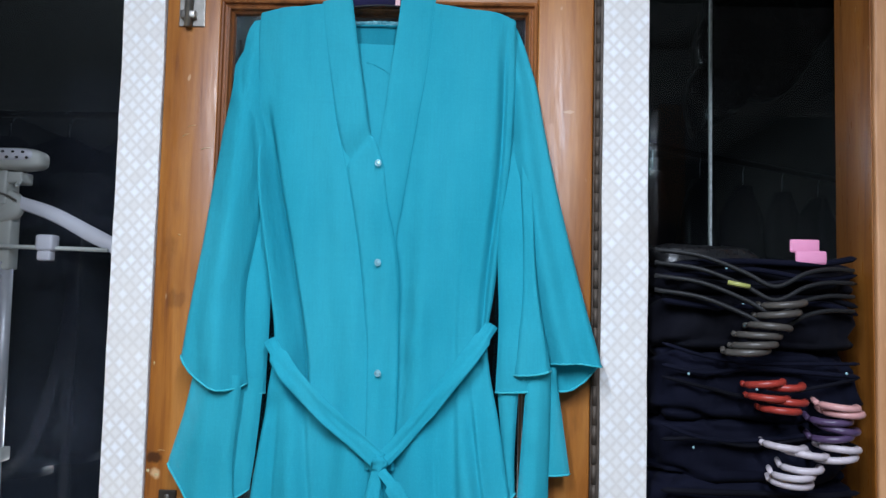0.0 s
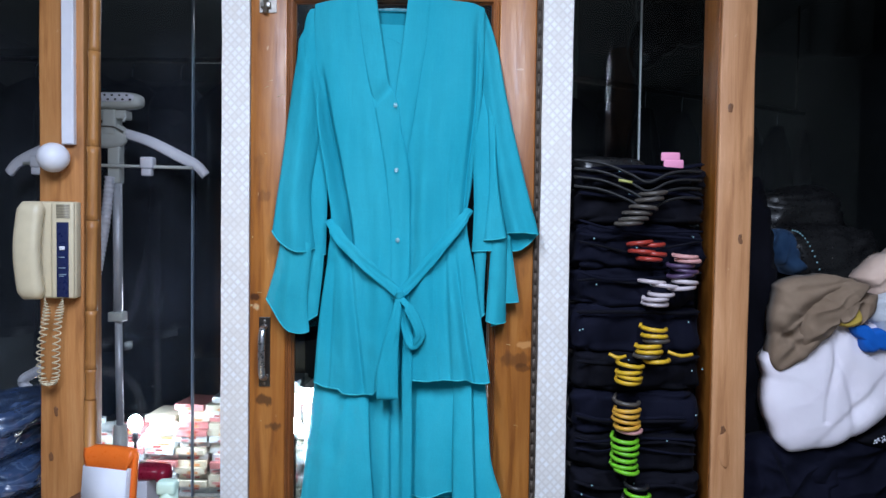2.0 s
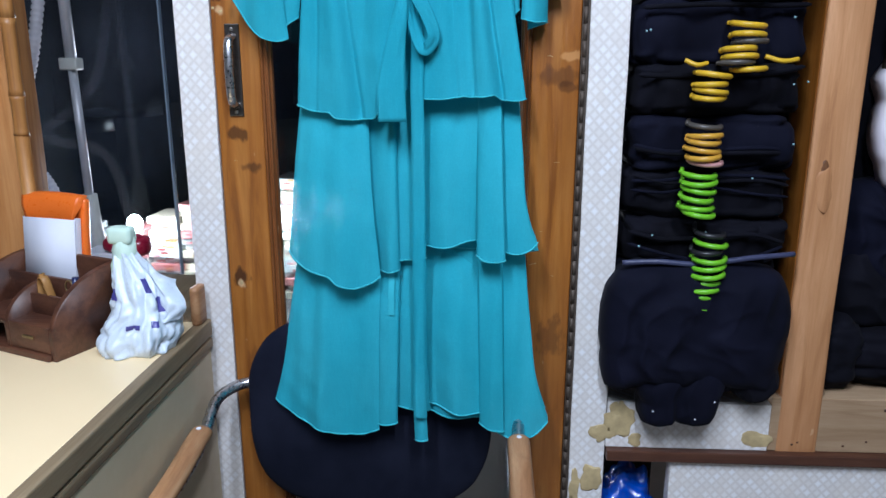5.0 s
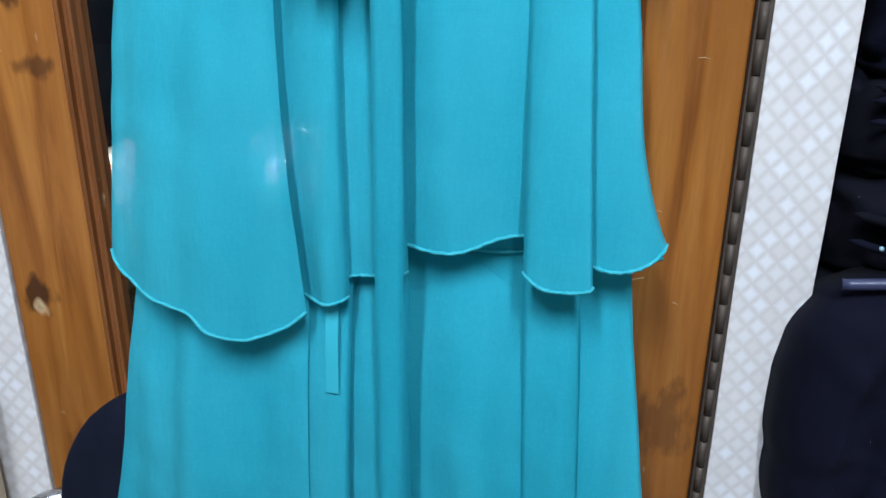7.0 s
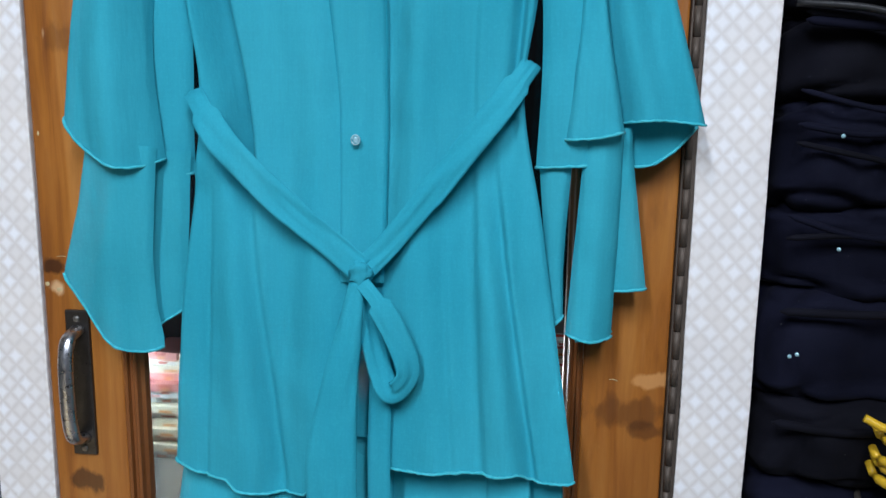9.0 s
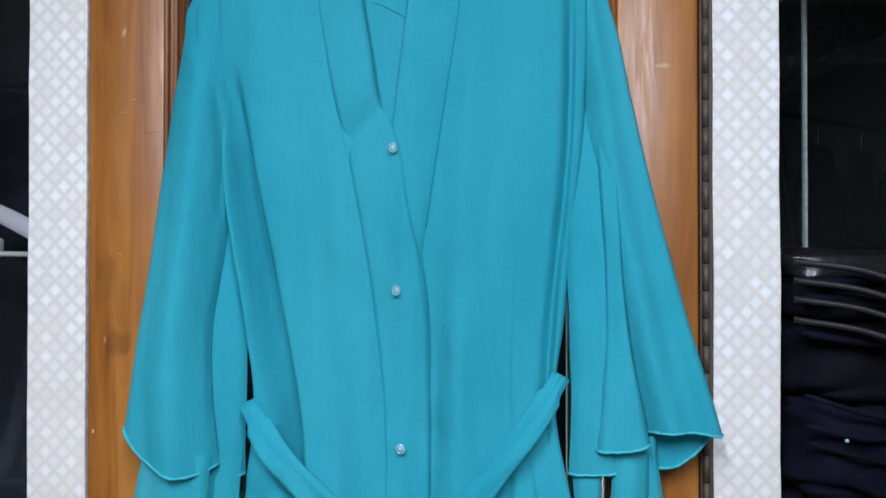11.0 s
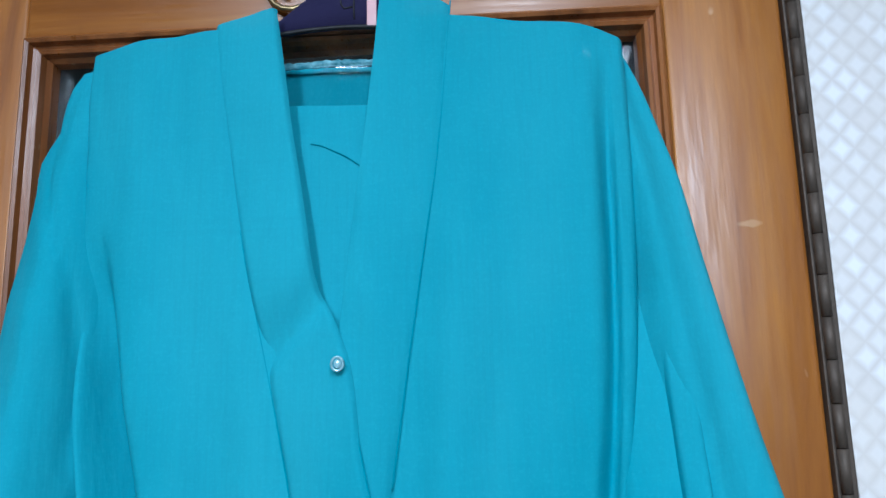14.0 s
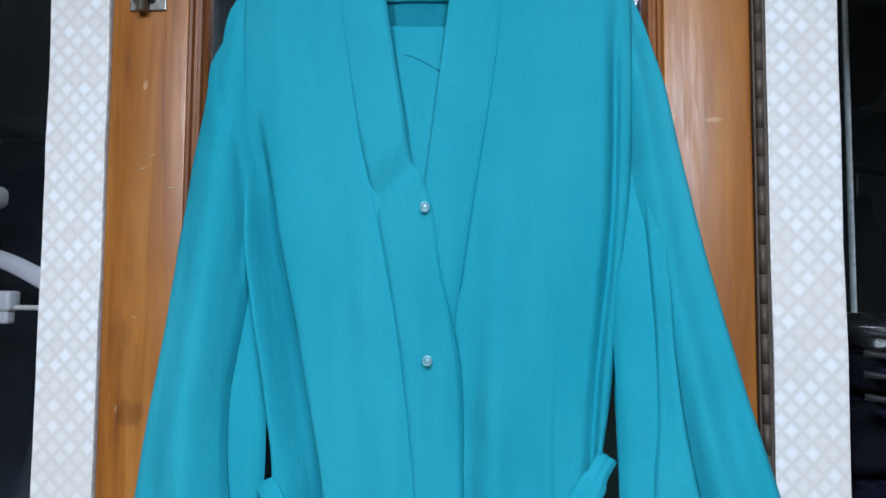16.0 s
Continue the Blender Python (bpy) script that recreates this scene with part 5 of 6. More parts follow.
W = -0.250
part("side_board", curved_side(-0.012, 0.0, 0.165, 0.045, 0.150), M["dark_wood"], organiser)
part("side_board", curved_side(W, W + 0.012, 0.165, 0.045, 0.150), M["dark_wood"], organiser)
part("divider", curved_side(-0.128, -0.117, 0.095, 0.050, 0.118), M["dark_wood"], organiser)
part("floor_board", box(W + 0.012, -0.012, -0.006, 0.165, 0.0, 0.012, 0.002, None, T), M["dark_wood"], organiser)
part("back_board", box(W + 0.012, -0.012, 0.154, 0.165, 0.012, 0.148, 0.002, None, T), M["dark_wood"], organiser)
part("cross_board", box(W + 0.012, -0.012, 0.095, 0.104, 0.012, 0.118, 0.002, None, T), M["dark_wood"], organiser)
part("shelf", box(W + 0.012, -0.128, 0.004, 0.095, 0.052, 0.060, 0.001, None, T), M["dark_wood"], organiser)
part("tray_back", box(-0.117, -0.012, 0.050, 0.056, 0.06, 0.100, 0.001, None, T), M["dark_wood"], organiser)
drawer = part("drawer", box(-0.116, -0.013, 0.000, 0.090, 0.013, 0.062, 0.002, None, T), M["dark_wood"], organiser)
part("drawer_pull", box(-0.080, -0.052, -0.003, 0.0005, 0.036, 0.042, 0.001, None, T), M["brass"], drawer, "small brass plate")
strap = thing("leather_strap", (-0.77, 0.99, TOP + 0.10), "tan leather strap loop in the desk organiser", "strap")
path = [T @ Vector(p) for p in ((-0.100, 0.062, 0.085), (-0.102, 0.064, 0.115), (-0.092, 0.060, 0.132), (-0.078, 0.056, 0.128), (-0.072, 0.058, 0.105), (-0.070, 0.062, 0.085))]
part("loop", ribbon(spline(path), 0.014, 0.0015, None, (0.8, -0.6, 0.2), 0.002), M["tan"], strap)
pen = thing("marker_pen", (-0.72, 0.99, TOP + 0.06), "blue capped pen standing in the organiser", "pen")
part("barrel", tube([T @ Vector((-0.026, 0.070, 0.062)), T @ Vector((-0.022, 0.075, 0.135))], 0.006, 10), M["label_blue"], pen)
sciss = thing("scissors", (-0.73, 0.99, TOP + 0.06), "small scissors with metal rings in the organiser", "scissors")
part("ring", tube([T @ (Vector((-0.045 + 0.010 * math.cos(a), 0.078, 0.112 + 0.013 * math.sin(a)))) for a in np.linspace(0, math.tau, 15)[:-1]], 0.0018, 6, None, 1, True), M["brass"], sciss)
part("blade", tube([T @ Vector((-0.045, 0.078, 0.10)), T @ Vector((-0.043, 0.078, 0.04))], 0.002, 6), M["steel"], sciss)

O = Matrix.Translation((-0.803, 1.112, 0.85)) @ Matrix.Rotation(radians(-14), 4, "Z") @ Matrix.Rotation(radians(-6), 4, "X") @ Matrix.Translation((0, 0, -0.85))
memo = thing("memo_holder", (-0.80, 1.115, TOP + 0.02), "orange plastic memo holder with a block of white paper", "memo holder")
part("body", box(-0.069, 0.069, 0.004, 0.020, 0.730, 0.960, 0.006, None, O), M["orange"], memo)
bm = bmesh.new()
rows = []
for z, w, y in ((0.914, 0.052, -0.013), (0.919, 0.058, -0.0165), (0.945, 0.066, -0.0165), (0.962, 0.069, -0.012), (0.968, 0.066, 0.0), (0.966, 0.066, 0.016)):
    rows.append([bm.verts.new(O @ Vector((x * w, y, z + 0.004 * (1 - x * x)))) for x in (-1, -0.9, -0.5, 0, 0.5, 0.9, 1)])
for a, b in zip(rows, rows[1:]):
    for k in range(6):
        bm.faces.new((a[k], a[k + 1], b[k + 1], b[k]))
for k in (0, -1):
    bm.faces.new([r[k] for r in rows])
part("clip_flap", bm, M["orange"], memo, "rounded orange clip flap")
part("paper_block", box(-0.066, 0.060, -0.012, 0.003, 0.760, 0.922, 0.002, None, O), M["sheet"], memo, "block of white note paper")
for k in range(3):
    part("paper_sheet", box(-0.066 + 0.002 * k, 0.060 + 0.001 * k, -0.0145 - 0.0012 * k, -0.0135 - 0.0012 * k, 0.766 - 0.003 * k, 0.920, 0.0, None, O), M["sheet"], memo)

carrier = thing("carrier_bag", (-0.59, 0.98, TOP), "crumpled white carrier bag with violet print round a mint bottle", "carrier bag")


def bag_surface(a, s, out=0.0):
    """A point of the slumped bag: a goes round it, s from the desk to the gathered neck."""
    wide = soft([(0.0, 0.066), (0.12, 0.072), (0.35, 0.062), (0.6, 0.046), (0.8, 0.031), (1.0, 0.018)])(s)
    c, d = math.cos(a), math.sin(a)
    pleat = (0.10 + 0.45 * s * s) * 0.22 * math.sin(7 * a + 3 * s + 1.0) * (0.25 + s)
    crush = 0.17 * noise.noise(Vector((c * 2.0, d * 2.0, s * 3.2))) + 0.20 * abs(noise.noise(Vector((c * 3.5 + 7, d * 3.5, s * 5)))) ** 1.2 - 0.16 * (1 - abs(noise.noise(Vector((c * 2.6 + 2, d * 2.6, s * 4.5))))) ** 4 + 0.05 * noise.noise(Vector((c * 11, d * 11, s * 16)))
    r = wide * (1 + pleat + crush) + out
    lean = soft([(0.0, 0.0), (0.5, 0.006), (1.0, -0.030)])(s)
    return Vector((-0.588 + lean + r * math.copysign(abs(c) ** 0.85, c), 0.978 + 0.040 * s + r * 0.9 * math.copysign(abs(d) ** 0.85, d), TOP + 0.001 + 0.172 * s + 0.006 * noise.noise(Vector((c * 3, d * 3, 1.0))) * s))


bm = bmesh.new()
rows = [[bm.verts.new(bag_surface(math.tau * i / 96, k / 44)) for i in range(96)] for k in range(45)]
for a, b in zip(rows, rows[1:]):
    for i in range(96):
        bm.faces.new((a[i], a[(i + 1) % 96], b[(i + 1) % 96], b[i]))
bm.faces.new(rows[0][::-1])
part("film", bm, M["whitebag"], carrier)
bm = bmesh.new()
rows = [[bm.verts.new((-0.562 + 0.052 * u + 0.012 * math.sin(v * 5), 0.985 + 0.030 * v - 0.020 * math.sin(math.pi * u) + 0.008 * noise.noise(Vector((u * 4, v * 4, 2.0))), TOP + 0.055 + 0.105 * v * (1 - 0.35 * u))) for u in np.linspace(0, 1, 20)] for v in np.linspace(0, 1, 24)]
for a, b in zip(rows, rows[1:]):
    for i in range(19):
        bm.faces.new((a[i], a[i + 1], b[i + 1], b[i]))
part("handle_flap", bm, M["whitebag"], carrier, "loose film handle")
part("bottle", tube([(-0.618, 1.02, TOP + 0.02), (-0.618, 1.02, TOP + 0.150), (-0.618, 1.02, TOP + 0.175), (-0.612, 1.018, TOP + 0.205)], [0.024, 0.026, 0.022, 0.017], 16), M["mint"], carrier, "mint green bottle")
part("bottle_cap", box(-0.640, -0.596, 1.000, 1.034, TOP + 0.190, TOP + 0.222, 0.008), M["mint"], carrier)
for a0, a1, s0, s1 in ((-1.62, -1.32, 0.28, 0.33), (-2.45, -2.10, 0.55, 0.66), (-0.95, -0.62, 0.62, 0.76), (-0.62, -0.30, 0.42, 0.56), (-2.75, -2.45, 0.72, 0.86), (-1.0, -0.75, 0.30, 0.36)):
    bm = bmesh.new()
    rows = [[bm.verts.new(bag_surface(a, q, 0.0012)) for a in np.linspace(a0, a1, 8)] for q in np.linspace(s0, s1, 6)]
    for a, b in zip(rows, rows[1:]):
        for i in range(7):
            bm.faces.new((a[i], a[i + 1], b[i + 1], b[i]))
    part("print_block", bm, M["print"], carrier, "violet printed block")

stand = thing("wooden_upright", (-0.497, 1.085, TOP), "small rounded brown wooden upright at the desk corner", "wooden piece")
part("upright", box(-0.531, -0.512, 1.085, 1.130, TOP + 0.002, TOP + 0.082, 0.008), M["pad_wood"], stand)
bits = thing("binder_clip", (-0.872, 0.905, TOP), "small black clip lying on the desk", "clip")
part("clip", box(-0.888, -0.870, 0.897, 0.908, TOP, TOP + 0.011, 0.002), M["blackplastic"], bits)
part("lever", tube([(-0.872, 0.903, TOP + 0.006), (-0.856, 0.910, TOP + 0.010), (-0.850, 0.905, TOP + 0.003)], 0.0022, 6), M["blackplastic"], bits)
crumb = thing("paper_scrap", (-0.80, 0.62, TOP), "tiny dark scrap on the desk", "scrap")
part("scrap", lump((-0.80, 0.62, TOP + 0.0015), (0.006, 0.003, 0.0015), 1, 0.3, 20, 0.8, 12, 8), M["tan"], crumb)

# low shelf behind the glass: red case, white carton
rack = thing("low_shelf", (-0.75, 1.48, FLOOR), "low dark shelf behind the desk", "shelf")
part("board", box(-1.02, -0.545, 1.32, 1.66, 0.62, 0.645, 0.003), M["deskedge"], rack)
part("support", box(-0.98, -0.95, 1.33, 1.65, FLOOR, 0.62), M["deskside"], rack)
part("support", box(-0.58, -0.55, 1.33, 1.65, FLOOR, 0.62), M["deskside"], rack)
carton = thing("carton", (-0.95, 1.57, 0.645), "small white carton behind the desk", "carton")
part("body", box(-0.995, -0.885, 1.53, 1.62, 0.645, 0.735, 0.002), M["sheet"], carton, smooth=False)
case = thing("red_case", (-0.93, 1.57, 0.735), "dark red rounded plastic case on the carton", "case")
part("shell", lump((-0.895, 1.57, 0.755), (0.048, 0.040, 0.021), 2, 0.03, 3, 0.6, 36, 18), M["red"], case)
part("end_cap", lump((-0.850, 1.57, 0.748), (0.024, 0.035, 0.027), 2, 0.03, 3, 0.8, 20, 12), M["red"], case)

# ---- chair in front of the door ----
chair = thing("visitor_chair", (-0.18, 0.85, FLOOR), "visitor chair with navy upholstery, tube frame and wooden arm pads", "chair")
part("backrest", lump((-0.180, 1.108, 0.515), (0.250, 0.026, 0.215), 2, 0.012, 3, 0.66, 60, 34), M["seat"], chair, "rounded navy fabric backrest")
part("seat", lump((-0.180, 0.84, 0.27), (0.245, 0.235, 0.035), 2, 0.01, 3, 0.5, 50, 24), M["seat"], chair, "navy fabric seat")
for s in (-1, 1):
    x = -0.180 + s * 0.300
    part("arm_tube", tube(spline([(-0.180 + s * 0.235, 1.122, 0.575), (x - s * 0.03, 1.105, 0.574), (x, 1.06, 0.562), (x, 0.985, 0.530), (x, 0.90, 0.505), (x, 0.66, 0.490), (x, 0.60, 0.465), (x, 0.58, 0.38), (x, 0.56, FLOOR + 0.01)]), 0.0115, 12), M["chrome"], chair)
    pts = spline([(x, 0.975, 0.537), (x, 0.94, 0.535), (x, 0.85, 0.522), (x, 0.72, 0.512), (x, 0.64, 0.503)])
    part("arm_pad", tube(pts, [0.012] + [0.021] * (len(pts) - 2) + [0.014], 14, None, 0.75), M["pad_wood"], chair, "worn wooden arm pad")
    part("screw_cap", lump((x, 0.958, 0.553), (0.005, 0.005, 0.002), 1, 0, 1, 0.9, 10, 6), M["whiteplastic"], chair)
    part("back_leg", tube(spline([(x, 0.66, 0.27), (x, 1.00, 0.25), (x, 1.08, 0.20), (x, 1.10, FLOOR + 0.01)]), 0.0115, 12), M["chrome"], chair)
part("cross_tube", tube([(-0.48, 0.66, 0.24), (0.12, 0.66, 0.24)], 0.0115, 12), M["chrome"], chair)
part("back_bracket", box(-0.22, -0.14, 1.118, 1.136, 0.37, 0.55, 0.004), M["blackplastic"], chair)

# ---- right bay: folded black garments and their hangers ----
rng = random.Random(21)
layers = [0.830, 0.925, 1.020, 1.125, 1.215, 1.330, 1.425, 1.530, 1.615, 1.668]
z0 = 0.700
for i, z1 in enumerate(layers):
    g = thing("folded_garment", (0.482, 1.34, z0), "folded black garment on its hanger in a stack", "garment", "stack of folded garments")
    h = z1 - z0
    front = 1.128 + rng.uniform(-0.010, 0.010)
    part("folded_cloth", lump((0.482, (front + 1.58) / 2, (z0 + z1) / 2), (0.169, (1.58 - front) / 2, h * 0.62), i + 2, 0.085, 2.6, 0.38, 120, 40, 0.07), M["navy"] if i in (3, 5, 6, 7) else M["black"], g)
    for k in range(rng.randint(1, 3)):
        zz = z0 + h * rng.uniform(0.3, 0.95)
        pts = spline([(0.330, front + 0.012, zz + rng.uniform(-0.01, 0.02)), (0.39, front - 0.005, zz), (0.46, front - 0.008, zz + rng.uniform(-0.012, 0.012)), (0.56, front - 0.005, zz + rng.uniform(-0.01, 0.012)), (0.628, front + 0.012, zz + rng.uniform(-0.01, 0.02))])
        part("fold", tube(pts, [0.001] + [0.0028 + 0.0022 * rng.random()] * (len(pts) - 2) + [0.001], 8), M["black"] if k == 0 else M["navy"], g)
    for k in range(3 if i in (1, 4, 5, 6, 7) else 1):
        a = rng.uniform(0.325, 0.64)
        part("stud", lump((a, front - 0.008, z0 + h * rng.uniform(0.4, 0.9)), (0.0022, 0.0022, 0.0022), k, 0, 1, 1, 8, 6), M["crystal"], g, "tiny glinting stud")
    z0 = z1
big = thing("bulging_garment", (0.482, 1.25, 0.536), "thick black garment bulging over the sill", "garment")
part("bulge", lump((0.474, 1.27, 0.695), (0.168, 0.175, 0.145), 7, 0.055, 1.7, 0.55, 90, 50, 0.02), M["navy"], big)
for x, y, z in ((0.385, 1.06, 0.56), (0.50, 1.055, 0.585), (0.47, 1.07, 0.54)):
    part("lint", lump((x, y, z), (0.0018, 0.0015, 0.0018), 1, 0, 1, 1, 8, 6), M["sheet"], big)
arm_grey = thing("slate_hanger", (0.46, 1.11, 0.853), "slate blue hanger arm between the garments", "clothes hanger")
part("arm", ribbon(spline([(0.318, 1.112, 0.846), (0.38, 1.098, 0.853), (0.46, 1.094, 0.850), (0.55, 1.098, 0.862), (0.640, 1.112, 0.868)]), 0.010, 0.002, None, (0, -1, 0.3), 0.003), M["slate"], arm_grey)
top_bag = thing("black_film", (0.40, 1.25, 1.668), "shiny black plastic film over the stack", "plastic film")
part("film", lump((0.405, 1.30, 1.676), (0.10, 0.13, 0.022), 3, 0.2, 4, 0.5, 44, 20, 0.1), M["blackplastic"], top_bag)

HOOKS = [("grey", "dark grey", [(0.496, 1.602), (0.488, 1.588), (0.476, 1.570), (0.462, 1.556), (0.450, 1.543), (0.444, 1.532)], 0.030),
         ("red", "red", [(0.468, 1.488), (0.500, 1.482), (0.474, 1.467), (0.500, 1.462), (0.488, 1.450)], 0.027),
         ("pink", "pink", [(0.574, 1.456), (0.580, 1.446)], 0.026), ("plum", "dark plum", [(0.566, 1.434), (0.578, 1.422), (0.566, 1.412)], 0.027),
         ("white", "white", [(0.576, 1.398), (0.570, 1.383), (0.500, 1.396), (0.528, 1.388), (0.522, 1.366), (0.508, 1.356), (0.506, 1.343)], 0.028),
         ("yellow", "yellow", [(0.508, 1.284), (0.508, 1.270), (0.494, 1.246), (0.498, 1.233), (0.514, 1.210), (0.452, 1.200), (0.448, 1.184), (0.449, 1.171), (0.450, 1.158)], 0.029),
         ("grey", "dark grey", [(0.512, 1.258), (0.490, 1.222), (0.446, 1.108)], 0.028),
         ("amber", "amber", [(0.446, 1.094), (0.447, 1.080), (0.447, 1.066), (0.449, 1.053)], 0.029), ("pink", "pink", [(0.452, 1.042)], 0.029),
         ("green", "lime green", [(0.445, 1.020), (0.444, 1.006), (0.443, 0.992), (0.442, 0.976), (0.445, 0.960), (0.447, 0.948)], 0.029),
         ("black", "black", [(0.474, 0.908), (0.470, 0.877)], 0.027),
         ("green", "lime green", [(0.478, 0.891), (0.476, 0.860), (0.476, 0.846), (0.474, 0.832), (0.470, 0.818), (0.466, 0.805), (0.462, 0.792), (0.461, 0.780), (0.464, 0.769)], 0.029)]
rng = random.Random(7)


def hook_hanger(x, y, z, r, colour, word, roll=0.0, lean=8.0, group="hooks of the stacked hangers", thick=0.0052):
    """A plastic hanger pushed into the stack, its hook pointing out."""
    t = thing("hanger", (x, y + 0.05, z), word + " plastic hanger hook sticking out of the stack", "clothes hanger", group)
    m = Matrix.Translation((x, y, z)) @ Matrix.Rotation(radians(roll), 4, "Y") @ Matrix.Rotation(radians(lean), 4, "X")
    arc = [m @ Vector((r * math.cos(a), 0.034 + (r * 1.15) * math.sin(a), 0.0)) for a in np.linspace(-math.pi * 0.97, 0.05, 16)]
    part("hook", tube(arc, [thick * 0.6] + [thick] * 14 + [thick * 0.7], 8, None, 1.0), HOOK[colour], t)
    part("neck", tube([m @ Vector((-r, 0.036, 0)), m @ Vector((-r * 0.6, 0.075, 0.0)), m @ Vector((0, 0.12, 0))], 0.0042, 8), HOOK[colour], t)


for colour, word, places, r in HOOKS:
    for x, z in places:
        hook_hanger(x + rng.uniform(-0.002, 0.002), 1.066 + rng.uniform(-0.006, 0.006), z, r + rng.uniform(-0.0015, 0.0015), colour, word, rng.uniform(-7, 7), rng.uniform(-4, 6))
rng = random.Random(8)
for k in range(9):
    hook_hanger(0.937 + 0.0169 * k, 1.118, 0.643 + 0.0022 * k, 0.0285, "green", "lime green", 30 - 5 * k, 3, "green hooks in the wide bay", 0.0042)
for k in range(4):
    hook_hanger(1.038 + 0.0123 * k, 1.116, 0.662 + 0.006 * k, 0.0285, "green", "lime green", 2 - 9 * k, 3, "green hooks in the wide bay", 0.0042)
for k in range(8):
    hook_hanger(1.022 + 0.006 * math.sin(k * 0.9) + 0.0035 * k, 1.112, 0.628 - 0.0110 * k, 0.0295, "green", "lime green", rng.uniform(-8, 6), 8, "green hooks in the wide bay")
for k, (sx, z, c, tilt) in enumerate(((0.0, 1.652, "black", 0.03), (0.0, 1.632, "black", 0.035), (0.0, 1.612, "grey", 0.03), (0.0, 1.590, "black", 0.03))):
    t = thing("hanger", (0.48, 1.10, z), "black plastic hanger with sloping arms on the stack", "clothes hanger", "black hangers on the stack")
    part("shoulder_bar", ribbon(spline([(0.318, 1.13, z + 0.030), (0.38, 1.105, z + 0.020), (0.44, 1.092, z - 0.004), (0.482, 1.085, z - 0.024), (0.53, 1.095, z - 0.004), (0.57, 1.108, z + 0.004), (0.618, 1.13, z + 0.004)]), 0.006, 0.0020, None, (0, -1, 0.3), 0.002), M["mattblack"], t)
for x0, x1, z in ((0.400, 0.440, 1.219), (0.538, 0.596, 1.226)):
    t = thing("hanger", ((x0 + x1) / 2, 1.09, z), "yellow hanger arm between the garments", "clothes hanger", "yellow hanger arms")
    part("arm", tube(spline([(x0, 1.088, z + 0.006), ((x0 + x1) / 2, 1.082, z - 0.002), (x1, 1.088, z + 0.001)]), 0.0042, 8), HOOK["yellow"], t)
t = thing("hanger", (0.42, 1.10, 1.628), "dull yellow hanger arm tip on the stack", "clothes hanger")
part("arm", tube([(0.415, 1.090, 1.633), (0.445, 1.084, 1.627)], 0.0035, 8), HOOK["olive"], t)
tag = thing("pink_tag", (0.552, 1.28, 1.67), "two pink paper size tags on the top hangers", "tag")
part("tag", box(0.522, 0.566, 1.125, 1.129, 1.682, 1.702, 0.003), M["pinkclip"], tag)
part("tag", box(0.526, 0.572, 1.115, 1.119, 1.664, 1.684, 0.003), M["pinkclip"], tag)
sack = thing("blue_sack", (0.385, 1.22, FLOOR), "bright blue plastic sack under the ledge", "plastic bag")
part("film", lump((0.384, 1.24, 0.16), (0.066, 0.06, 0.185), 3, 0.16, 5, 0.6, 44, 30, 0.14), M["bluebag"], sack)
# the alcove's shade is put into this near-black back
setting("alcove_back", box(0.314, 0.452, 1.30, 1.32, FLOOR, 0.407), M["painted_dark"], "back of the low alcove, coloured near black for shade", "wall")

# ---- wide bay: heaped clothes ----


def heap(name, label, category, pieces, material):
    t = thing(name, (pieces[0][0], pieces[0][1], pieces[0][2] - pieces[0][5]), label, category)
    for k, (x, y, z, a, b, c, seed) in enumerate(pieces):
        part("cloth" if k == 0 else "fold", lump((x, y, z), (a, b, c), seed, 0.16, 2.2, 0.75, 72, 44, 0.10), material, t)


